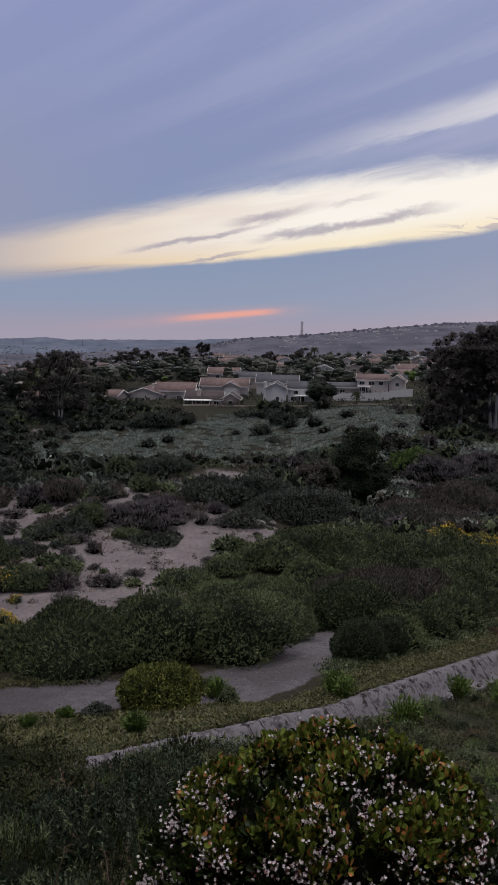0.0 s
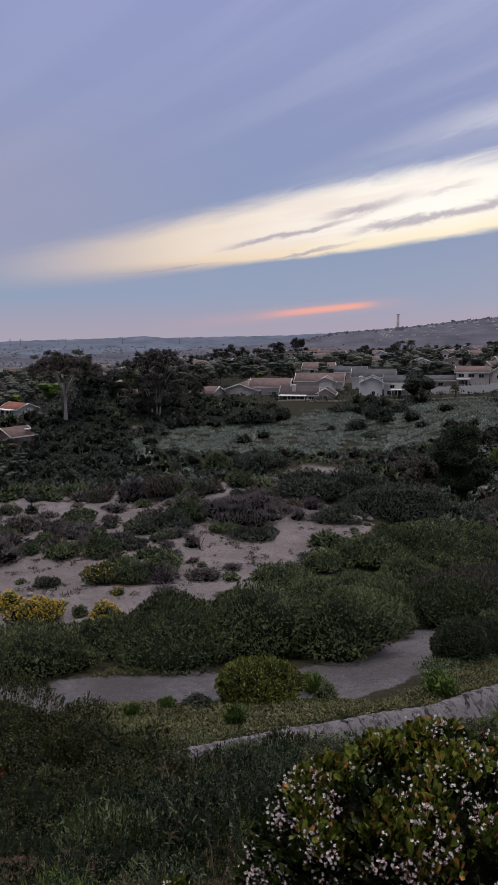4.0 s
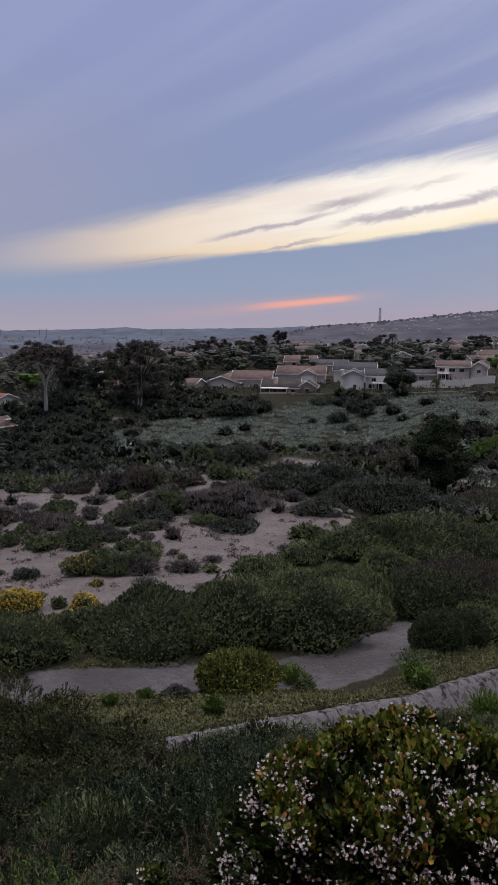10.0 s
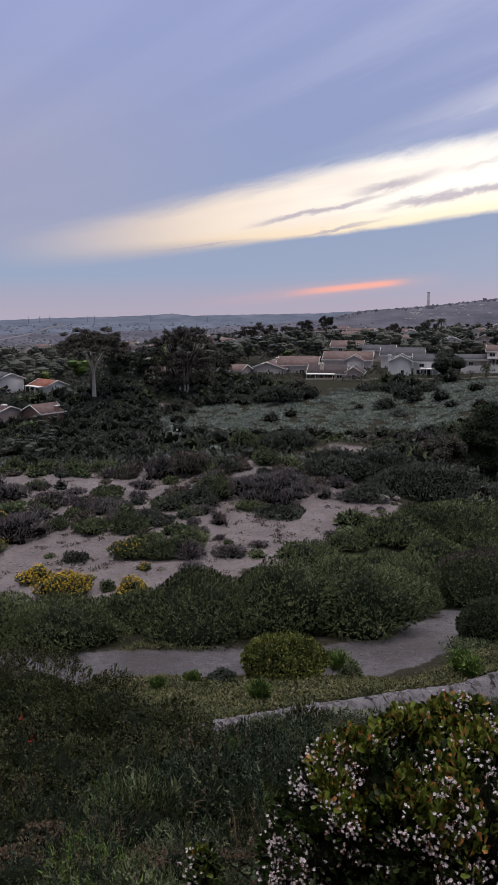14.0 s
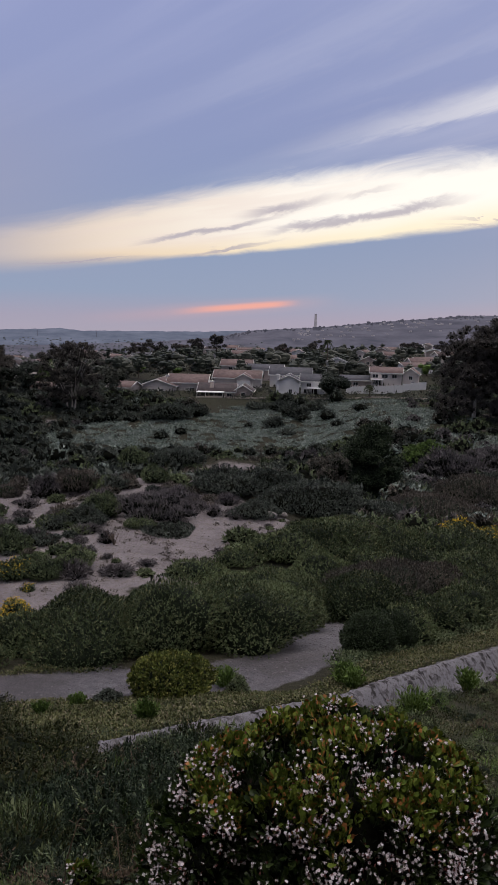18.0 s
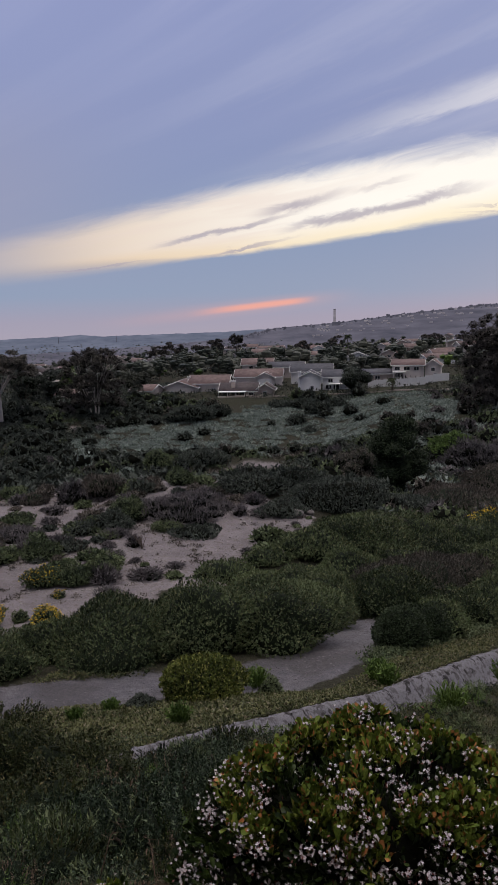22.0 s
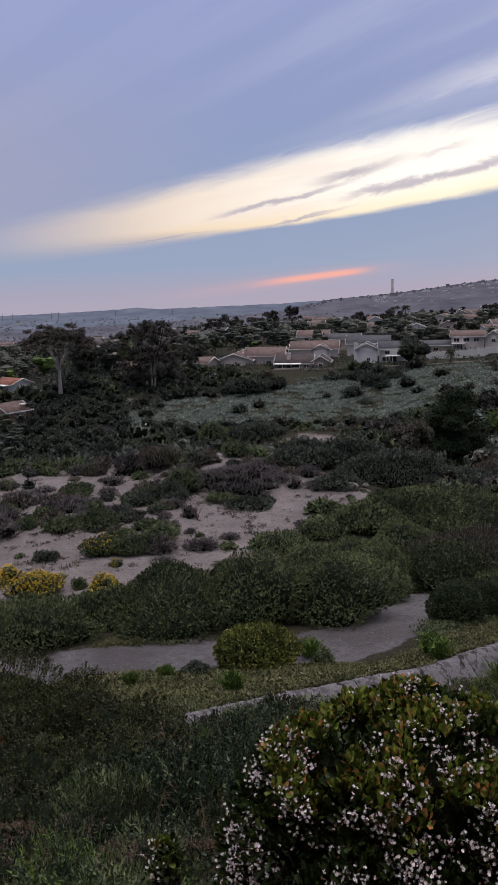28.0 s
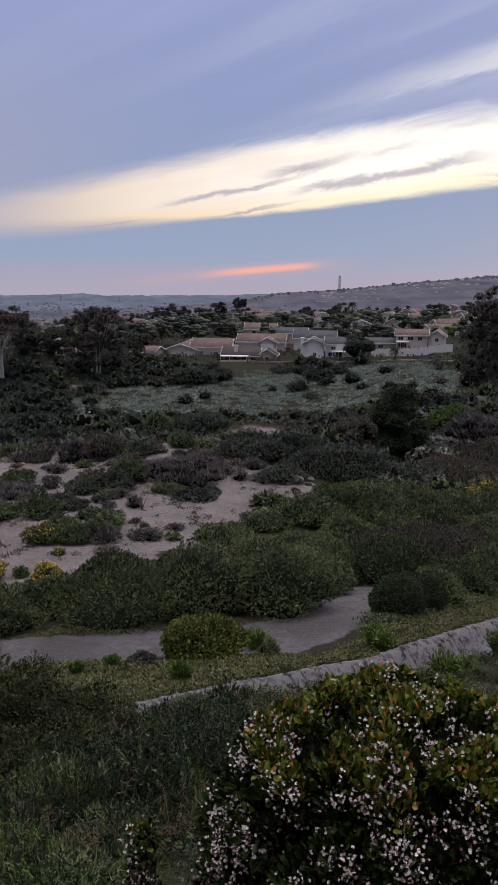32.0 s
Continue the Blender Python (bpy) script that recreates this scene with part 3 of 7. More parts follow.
def soil_map(x, y):
    """How sandy and how grassy the ground is."""
    r, az = np.hypot(x, y), np.degrees(np.arctan2(x, y))
    n = wave(x, y, 3.1, 5.0) * 0.9 + wave(x, y, 1.1, 6.0) * 0.5
    edge = np.where(y < 46, -9.4 + (y - 29) * 0.58, -0.7 - (y - 46) * 0.75)
    mesa = np.minimum(np.minimum(edge - x, y - 26.5), 58.5 - r)
    sand = ease((mesa + n * 1.6 + 1.0) / 2.5)
    track = np.zeros(np.shape(x))
    for line, wide in ((TRACK, 1.2 + 0.7 * ease((-3.2 - x) / 2)), (TRACK_2, 0.25)):
        track = np.maximum(track, ease((wide + 0.5 - off_line(x, y, line) + n * 0.3) / 0.8))
    for cx, cy, rx, ry in ((-15, 141, 6, 4), (-62, 172, 3, 2), (33, 192, 7, 2), (-33, 206, 2, 4)):
        sand = np.maximum(sand, 0.75 * ease(1.5 - np.hypot((x - cx) / rx, (y - cy) / ry) + n * 0.4))
    for cx, cy, rx, ry in ((4.45, 11.1, 0.55, 0.22), (2.95, 6.45, 0.55, 0.6), (5.6, 13.0, 0.5, 0.2), (3.4, 9.4, 0.25, 0.2)):
        track = np.maximum(track, ease(1.6 - np.hypot((x - cx) / rx, (y - cy) / ry) + n * 0.3))
    grass = np.maximum(ease((17 - r) / 3), ease((r - 196) / 8) * ease((260 - r) / 30))
    return sand, np.clip(grass + ease((az + 2) / 8) * 0.5, 0, 1), track


def build_ground():
    az = np.radians(np.concatenate([np.arange(-180, -44, 4.0), np.arange(-44, 32, 0.4), np.arange(32, 180, 4.0)]))
    r = np.concatenate([[0.25], np.geomspace(0.6, 70, 260), np.geomspace(71, 4800, 100)])
    rr, aa = np.meshgrid(r, az, indexing="ij")
    x, y = rr * np.sin(aa), rr * np.cos(aa)
    z = ground_z(x, y)
    n, s = len(az), len(r)
    v = np.stack([x, y, z], -1).reshape(-1, 3)
    i = np.arange(n * s).reshape(s, n)
    q = np.stack([i[:-1], i[1:], np.roll(i[1:], -1, 1), np.roll(i[:-1], -1, 1)], -1).reshape(-1, 4)
    v = np.concatenate([v, [[0, 0, float(ground_z(0, 0))]]])
    t = np.stack([np.full(n, n * s), i[0], np.roll(i[0], -1)], -1)
    me = mesh_of("ground", v, [(q[:, ::-1], 0), (t[:, ::-1], 0)], [M["soil"]])
    sand, grass, track = soil_map(v[:, 0], v[:, 1])
    at = me.attributes.new("soil", "FLOAT_COLOR", "POINT")
    at.data.foreach_set("color", np.stack([sand, grass, track, np.ones(len(v))], -1).astype(np.float32).ravel())
    me.polygons.foreach_set("use_smooth", np.ones(len(me.polygons), bool))
    tagged(new("ground", me), "sandy canyon ground with bare pale soil and dry grass", "ground", kind="structure")


build_ground()


def build_ditch():
    root = thing("drainage_ditch", 0, 0, 0, "weathered grey concrete drainage ditch running down the slope", "ditch")
    root["kind"] = "structure"
    rng = np.random.default_rng(3)
    n = np.array((-DITCH_D[1], DITCH_D[0]))
    # outline of the channel: across, height
    shape = [(0.30, -0.02), (0.10, 0.06), (0.0, 0.05), (-0.16, -0.12), (-0.30, -0.30), (-0.46, -0.46), (-0.66, -0.48), (-0.92, -0.20), (-1.15, 0.0), (-1.3, -0.04)]
    step, total = 2.4, 46.0
    for j in range(1, int(total / step)):
        a = np.linspace(j * step + 0.006, (j + 1) * step - 0.006, 25)
        pile = Pile()
        v = []
        for s in a:
            base = DITCH_A + DITCH_D * s
            z = float(land(*base))
            big = float(np.interp(s, *DITCH_SIZE)) * (1 + 0.06 * float(wave(s, 0.0, 0.9, 4.0)))
            for c, hgt in shape:
                p = base + n * (c * big + 0.012 * float(wave(s, c, 1.1, 1.0)) + rng.normal(0, 0.008))
                v.append((p[0], p[1], z + hgt * big + 0.02 * float(wave(s, c * 2, 1.3, 6.0)) + rng.normal(0, 0.016)))
        v = np.array(v)
        v = np.concatenate([v, v - (0, 0, 0.09)])
        m = len(shape)
        i = np.arange(25 * m).reshape(25, m)
        q = np.stack([i[:-1, :-1], i[1:, :-1], i[1:, 1:], i[:-1, 1:]], -1).reshape(-1, 4)
        low = q[:, ::-1] + 25 * m
        ends = [np.stack([e[:-1], e[1:], e[1:] + 25 * m, e[:-1] + 25 * m], -1) for e in (i[0], i[-1][::-1], i[:, 0][::-1], i[:, -1])]
        pile.add(v, np.concatenate([q, low, *ends]))
        part("panel", pile.mesh("ditch_panel", M["concrete"]), root)


build_ditch()


def build_ridges():
    """The far mesas and the hill with houses, as backdrop."""
    for name, dist, pts, mat, seed, label in (
            ("backdrop_far_ridge", 3600, [(-70, -1.2), (-40, -1.25), (-33, -1.28), (-28, -1.1), (-22, -1.0), (-19, -0.85), (-17.5, -1.0), (-8.6, -0.88), (-4.5, -0.7), (0, -0.8), (40, -0.8), (70, -1.0)], "ridge_far", 1, "hazy blue-grey mesa along the horizon"),
            ("backdrop_hill", 2500, [(-70, -2.4), (-34, -2.3), (-20, -2.1), (-12, -1.7), (-8, -1.35), (-4.5, -0.66), (-2, -0.5), (0, -0.36), (4, 0.1), (10.4, 0.72), (16, 1.0), (22, 1.05), (30, 0.9), (70, 0.2)], "ridge_mid", 2, "hazy grey-mauve hill with scattered houses")):
        az = np.linspace(-70, 70, 561)
        top = np.interp(az, *np.array(pts).T) + 0.03 * wave(az * 3, az * 0, 1.0, seed) + 0.02 * wave(az * 11, az * 0, 1.0, seed + 3)
        rows = []
        for f, back in ((0, 300), (0.0, 60), (0.12, 0), (0.45, -200), (0.8, -500), (1.0, -900)):
            e = np.radians(top * (1 - f) + (-3.4) * f)
            d = dist + back
            z = EYE_Z + dist * np.tan(e) - (30 if back == 300 else 0)
            rows.append(np.stack([d * np.sin(np.radians(az)), d * np.cos(np.radians(az)), z + (0 if f == 0 else wave(az, az * 0 + f * 9, 0.8, seed) * 4)], -1))
        v = np.concatenate(rows)
        i = np.arange(len(v)).reshape(6, len(az))
        q = np.stack([i[:-1, :-1], i[1:, :-1], i[1:, 1:], i[:-1, 1:]], -1).reshape(-1, 4)
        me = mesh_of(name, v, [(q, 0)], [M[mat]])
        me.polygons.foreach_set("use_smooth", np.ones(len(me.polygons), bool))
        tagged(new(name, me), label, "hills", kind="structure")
    # trees and roofs along the hill's skyline
    rng = np.random.default_rng(12)
    pile = Pile()
    hill = np.array([(-8, -1.35), (-4.5, -0.66), (-2, -0.5), (0, -0.36), (4, 0.1), (10.4, 0.72), (16, 1.0), (22, 1.05), (30, 0.9)])
    for _ in range(420):
        az = rng.uniform(-7, 30)
        e = np.interp(az, *hill.T) - abs(rng.normal(0, 0.10)) + 0.02
        s = rng.uniform(1.2, 4.2) * (1.0 if rng.random() < 0.9 else 1.7)
        d = 2495.0
        c = np.array([d * math.sin(radians(az)), d * math.cos(radians(az)), EYE_Z + d * math.tan(radians(e))])
        v, q, t = ball_grid(c, np.array([s, s, s * rng.uniform(0.5, 1.1)]), rng, 3, 6, 0.2)
        pile.add(v, q), pile.add(v, t)
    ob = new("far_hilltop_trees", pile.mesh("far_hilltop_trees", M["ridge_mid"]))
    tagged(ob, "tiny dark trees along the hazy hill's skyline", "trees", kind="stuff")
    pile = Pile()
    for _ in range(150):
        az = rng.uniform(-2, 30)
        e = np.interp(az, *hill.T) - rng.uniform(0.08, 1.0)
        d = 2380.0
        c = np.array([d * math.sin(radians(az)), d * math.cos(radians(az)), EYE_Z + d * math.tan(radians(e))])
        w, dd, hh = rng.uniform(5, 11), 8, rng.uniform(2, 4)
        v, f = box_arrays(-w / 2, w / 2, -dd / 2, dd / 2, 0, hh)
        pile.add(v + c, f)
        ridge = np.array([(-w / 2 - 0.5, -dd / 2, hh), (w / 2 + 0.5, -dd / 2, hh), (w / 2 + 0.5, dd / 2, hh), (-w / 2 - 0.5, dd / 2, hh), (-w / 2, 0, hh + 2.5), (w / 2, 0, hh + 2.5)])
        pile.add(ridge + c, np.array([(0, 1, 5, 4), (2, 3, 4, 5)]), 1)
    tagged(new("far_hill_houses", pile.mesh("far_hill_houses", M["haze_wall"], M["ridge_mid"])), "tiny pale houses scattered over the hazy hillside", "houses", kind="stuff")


# far houses, chimney and road: haze put into colour and emission
M["haze_wall"] = backdrop_stuff("far_walls_painted_haze", (0.13, 0.12, 0.14), (0.26, 0.24, 0.26), 0.7)
build_ridges()


def far_valley():
    """Hazy groves and a pale road in the valley below the mesa."""
    rng = np.random.default_rng(14)
    pile = Pile()
    for _ in range(1300):
        az, e = rng.uniform(-44, -4), -1.5 - 1.5 * rng.random() ** 0.8
        d = 2300.0
        s = rng.uniform(1.0, 3.0)
        c = np.array([d * math.sin(radians(az)), d * math.cos(radians(az)), EYE_Z + d * math.tan(radians(e))])
        v, q, t = ball_grid(c, np.array([s * 1.6, s, s * rng.uniform(0.5, 1.0)]), rng, 2, 6, 0.2)
        pile.add(v, q), pile.add(v, t)
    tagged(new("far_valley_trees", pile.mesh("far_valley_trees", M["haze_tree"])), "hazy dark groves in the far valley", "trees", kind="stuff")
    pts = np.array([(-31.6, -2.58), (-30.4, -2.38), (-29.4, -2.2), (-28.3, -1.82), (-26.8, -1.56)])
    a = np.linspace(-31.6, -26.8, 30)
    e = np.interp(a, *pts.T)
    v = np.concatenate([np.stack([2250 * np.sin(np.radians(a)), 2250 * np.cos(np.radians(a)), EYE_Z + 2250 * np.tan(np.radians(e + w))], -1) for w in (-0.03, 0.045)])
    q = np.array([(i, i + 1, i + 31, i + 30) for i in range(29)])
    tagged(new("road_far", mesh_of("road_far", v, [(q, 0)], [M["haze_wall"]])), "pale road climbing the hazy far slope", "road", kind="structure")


# groves too carry their haze as painted colour and emission
M["haze_tree"] = backdrop_stuff("far_groves_painted_haze", (0.046, 0.052, 0.060), (0.085, 0.088, 0.100), 0.8)
far_valley()


def build_stack():
    az, d = radians(-0.10), 2400.0
    x, y = d * math.sin(az), d * math.cos(az)
    z = EYE_Z + d * math.tan(radians(-0.42))
    root = thing("smokestack", x, y, z, "tall pale concrete power station chimney on the horizon", "chimney")
    hgt = d * (math.tan(radians(0.62)) - math.tan(radians(-0.42)))
    part("shaft", tube_mesh([(0, 0, 0), (0, 0, hgt * 0.5), (0, 0, hgt)], [4.6, 4.0, 3.6], 16, M["haze_wall"], "shaft"), root)
    part("rim", tube_mesh([(0, 0, hgt), (0, 0, hgt + 1.5)], [4.1, 4.1], 16, M["ridge_mid"], "rim"), root)
    part("base_building", box_mesh("base_building", -8, 12, -6, 6, -6, 5, M["ridge_mid"]), root)


def tube_mesh(path, radii, sides, mat, name):
    pile = Pile()
    v, q = tube(path, radii, sides)
    pile.add(v, q)
    pile.add(np.asarray(v[-sides:]), np.arange(sides)[None, ::-1])
    return pile.mesh(name, mat)


build_stack()

# ---- shrubs: x, y, width, height in metres ----
MASS = [(-6.9, 21.5, 4.9, 1.75), (-4.4, 22.2, 4.3, 2.0), (-2.1, 22.9, 4.6, 2.25), (-7.4, 23.6, 4.6, 1.7), (-4.4, 24.8, 4.4, 1.8), (-1.4, 26.6, 5.0, 2.0),
    (-10.3, 19.7, 3.8, 1.35), (-12.9, 19.5, 4.2, 1.55), (-14.9, 21.8, 3.9, 1.75), (-12.0, 22.2, 3.4, 1.05), (-0.6, 30.0, 4.6, 1.9),
    (-1.0, 40.0, 4.6, 1.3), (-3.7, 38.6, 3.0, 0.7), (1.5, 43.3, 7.52, 2.2), (-5.4, 36.6, 3.6, 0.6), (3.6, 25.4, 2.5, 1.25), (2.3, 30.6, 4.4, 1.9),
    (4.9, 27.9, 2.9, 1.45), (6.4, 30.6, 3.4, 1.55), (8.8, 34.8, 4.1, 1.44), (11.6, 38.1, 3.17, 1.08), (0.9, 42.2, 5.4, 1.9),
    (5.3, 48.2, 8.79, 2.4), (9.9, 48.4, 8.56, 2.5), (12.9, 46.5, 6.47, 1.95), (6.2, 42.6, 5.6, 1.9), (9.6, 42.4, 5.0, 1.7)]
MASS += [(-1.2, 33.5, 4.6, 1.5), (1.0, 36.6, 4.6, 1.5), (-3.6, 34.4, 3.6, 0.9), (3.9, 39.4, 4.6, 1.6), (7.4, 39.0, 4.2, 1.6), (-5.6, 28.0, 4.2, 1.5), (-8.6, 26.4, 3.2, 1.0), (-9.0, 21.7, 3.3, 1.25)]
DEEP = [(1.95, 22.6, 2.0, 1.5), (2.9, 23.9, 2.0, 1.35)]
BROWN = [(3.2, 33.2, 5.92, 2.07), (5.9, 37.3, 5.13, 1.60), (18.3, 81.8, 10.34, 3.16), (11.8, 73.0, 12.59, 2.10), 
    (-21.4, 50.3, 2.52, 0.79), (-16.9, 52.0, 3.36, 1.78), (2.3, 47.1, 5.92, 2.00)]
YELLOW = [(-15.0, 28.5, 2.73, 0.97), (-17.4, 30.1, 1.66, 0.62), (-23.9, 37.3, 1.90, 0.89), (-13.0, 32.7, 0.73, 0.31), 
    (-12.0, 28.7, 1.56, 0.81), (-14.4, 34.6, 2.38, 0.89), (-21.9, 33.1, 2.19, 0.87), (12.2, 60.5, 4.32, 1.27), 
    (14.1, 55.4, 4.91, 1.36), (18.0, 59.7, 2.91, 1.26), (16.3, 40.7, 2.60, 1.90)]
LUSH = [(17.3, 53.6, 4.84, 1.91), (22.6, 61.3, 5.58, 2.13), (9.6, 33.4, 0.84, 1.10), (32.5, 83.4, 4.12, 1.70), 
    (16.5, 109.8, 7.63, 4.57)]
DARK = [(-17.0, 33.5, 1.85, 0.42), (-15.2, 40.0, 2.68, 0.81), (-15.3, 43.4, 2.87, 0.94), (-13.7, 44.2, 3.42, 1.45), 
    (-8.3, 43.7, 4.35, 0.48), (-24.2, 46.0, 1.12, 0.66), (-6.3, 54.0, 7.12, 1.87), (-2.7, 55.1, 5.52, 1.63), 
    (0.2, 52.8, 10.25, 2.40), (-3.4, 48.0, 4.48, 0.97), (-24.7, 141.6, 12.07, 3.34), (-7.6, 56.1, 2.61, 1.05), 
    (-14.1, 52.6, 2.93, 0.96), (-34.7, 181.2, 13.95, 4.48), (-38.5, 179.2, 8.31, 3.31), (-29.0, 186.7, 8.57, 3.12), 
    (-9.1, 197.6, 8.96, 2.82), (-4.3, 188.5, 9.97, 3.93), (-9.0, 176.7, 6.70, 2.53), (0.0, 196.3, 8.89, 2.07), 
    (-5.8, 170.1, 5.16, 1.29), (-14.8, 197.2, 7.46, 1.97), (21.3, 89.7, 8.50, 3.73), (6.2, 68.3, 9.03, 1.82), 
    (25.1, 90.6, 7.94, 2.53), (26.9, 82.7, 6.69, 2.68), (26.5, 72.0, 5.93, 2.79)]
GREEN = [(-13.4, 46.5, 2.81, 1.77), (-23.5, 41.8, 1.41, 0.49), (-20.4, 44.9, 2.75, 0.66), (-16.2, 38.3, 2.35, 1.16), 
    (-18.0, 37.7, 1.97, 0.88), (-20.3, 37.9, 1.75, 0.61), (-11.8, 36.0, 2.16, 1.07), (-13.5, 29.5, 0.89, 0.44), 
    (-10.4, 44.4, 2.20, 0.64), (-12.9, 34.8, 2.42, 0.97), (-30.4, 50.6, 2.35, 1.19), (-28.1, 51.3, 2.33, 0.87), 
    (-25.7, 51.3, 2.29, 0.90), (-23.7, 52.0, 2.72, 0.86), (-20.5, 40.5, 1.48, 0.49), (-11.7, 55.5, 2.70, 1.32), 
    (-33.1, 136.7, 7.09, 3.47), (-18.4, 33.3, 0.66, 0.19)]
GREY = [(-21.7, 35.9, 3.78, 1.45), (-26.0, 43.0, 2.41, 0.94), (-27.2, 41.9, 3.29, 1.93), (-19.3, 42.1, 3.43, 0.70), 
    (-9.9, 47.3, 6.57, 1.60), (-18.7, 50.8, 2.58, 1.82), (-25.9, 45.9, 2.11, 0.56), (-23.7, 43.7, 2.38, 0.48), 
    (-22.7, 45.2, 1.64, 0.42), (-18.9, 47.9, 1.67, 0.60), (-11.6, 41.0, 1.07, 0.85), (-21.4, 31.8, 1.82, 0.59), 
    (-6.2, 47.2, 1.11, 0.90), (-7.5, 48.5, 1.90, 0.55), (-4.8, 47.4, 2.22, 0.46), (-16.1, 41.5, 0.90, 0.19), 
    (-22.1, 42.2, 0.81, 0.25), (19.0, 104.4, 10.55, 4.29), (28.6, 113.7, 14.30, 3.62), (34.1, 103.0, 7.46, 3.49), 
    (41.9, 111.1, 11.77, 7.46)]
NEARL = [(-7.6, 10.9, 2.30, 1.69), (-6.0, 10.0, 2.24, 1.40), (-4.7, 9.4, 1.95, 1.16), (-3.7, 9.1, 1.66, 0.88), 
    (-3.1, 9.0, 1.28, 0.52), (-5.2, 7.6, 1.91, 0.87), (-4.0, 7.2, 1.81, 0.77), (-3.2, 7.4, 1.47, 0.59), 
    (-4.1, 5.9, 1.49, 0.45), (-3.3, 5.8, 1.38, 0.38)]
ROSE = [(-2.3, 9.4, 0.69, 0.44), (-2.6, 6.9, 1.10, 0.58), (-1.8, 6.1, 1.03, 0.74), (-1.5, 7.2, 1.02, 0.78), 
    (-1.6, 9.2, 1.09, 0.45), (-2.9, 6.5, 0.73, 0.46)]
DRYTUFT = [(-2.6, 6.3, 0.38, 0.22), (-3.8, 5.6, 0.57, 0.27), (-3.1, 5.3, 0.64, 0.25), (-2.9, 6.0, 0.50, 0.26), 
    (-3.1, 4.6, 0.64, 0.20), (-2.5, 4.6, 0.60, 0.16), (-1.7, 4.4, 0.51, 0.16), (-1.3, 4.5, 0.51, 0.16), 
    (-3.4, 6.8, 0.42, 0.21)]
TUFT = [(-3.0, 13.3, 0.52, 0.53), (1.3, 18.1, 0.67, 0.69), (2.5, 15.5, 0.72, 0.78), (5.4, 18.5, 0.68, 0.84), 
    (6.2, 18.8, 0.56, 0.67), (7.5, 20.5, 0.65, 0.61), (4.3, 18.8, 0.64, 0.72), (11.4, 28.1, 1.47, 1.42), 
    (-5.5, 14.4, 0.66, 0.33), (1.1, 18.7, 0.79, 0.75), (-2.1, 18.8, 0.95, 0.64), (-5.0, 15.3, 0.68, 0.31)]


def sage_rim(az, r):
    """Metres inside the sagebrush patch on the far slope."""
    upper = np.interp(az, (-21, -18, -14, -7, 2, 6, 10), (165, 176, 182, 194, 204, 209, 178))
    return np.minimum(np.minimum(upper - r, r - 153), np.minimum(az + 20.5, 10 - az) * 3)


def shrub_mesh(name, w, h, mat, rng, leaf, lift=0.5, fill=0.85, blobs=None, twigs=False, airy=0.22, core=(3, 7), base=5, loose=0.7, most=9000):
    """Foliage in real size round the origin, its foot at z = 0."""
    if blobs is None:
        blobs = int(np.clip(16 + w * h * 3.0, 16, 64))
    way = unit(rng.normal(size=(blobs, 3)))
    way[:, 2] = np.abs(way[:, 2])
    r = rng.uniform(0.17, 0.30, blobs) * (1.0 if blobs < 40 else 0.8)
    c = way * (rng.uniform(0.70, 1.0, blobs) - r)[:, None]
    heart = np.array([[0, 0, 0.15], [0.35, 0.2, 0.1], [-0.35, -0.1, 0.1], [0.1, -0.4, 0.1], [-0.1, 0.4, 0.1]])[:base]
    c, r = np.vstack([c, heart]), np.append(r, [0.6, 0.45, 0.45, 0.45, 0.45][:base])
    size = np.array([w / 2, w / 2, h / 1.02])
    pile = Pile()
    area = math.pi * w * h * 0.9 + w * w * 0.6
    count = int(np.clip(fill * area / (leaf[0] * leaf[1] * 0.5), 250, int(most)))
    k = rng.choice(len(r), int(count * 1.8), p=r ** 2 / (r ** 2).sum())
    n = unit(rng.normal(size=(len(k), 3)))
    n[:, 2] = np.where(n[:, 2] < -0.3, -n[:, 2], n[:, 2])
    p = c[k] + n * (r[k] * (1 + airy * 0.3 - airy * 1.1 * rng.random(len(k)) ** 1.5))[:, None]
    far = np.linalg.norm(p[:, None] - c[None], axis=2) / r[None]
    far[np.arange(len(k)), k] = 9
    keep = (far.min(1) > 0.82) & (p[:, 2] > 0.0)
    p, n = p[keep][:count] * size, n[keep][:count]
    n = unit(n / size)
    d = unit(n * (1.0 if twigs else 0.55) + np.array([0, 0, lift]) + rng.normal(0, loose, (len(p), 3)))
    s = rng.uniform(0.6, 1.4, len(p))
    pile.add(*leaf_tris(p, d, leaf[0] * s, leaf[1] * s, rng, None if twigs else n + (0, 0, 0.35) + rng.normal(0, 0.4, n.shape)))
    # lumps within, near-black: painted shade behind the leaves
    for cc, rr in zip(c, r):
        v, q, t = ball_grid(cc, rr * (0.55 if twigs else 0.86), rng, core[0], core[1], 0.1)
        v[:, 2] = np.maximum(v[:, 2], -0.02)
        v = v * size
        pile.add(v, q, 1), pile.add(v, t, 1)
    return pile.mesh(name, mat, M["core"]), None


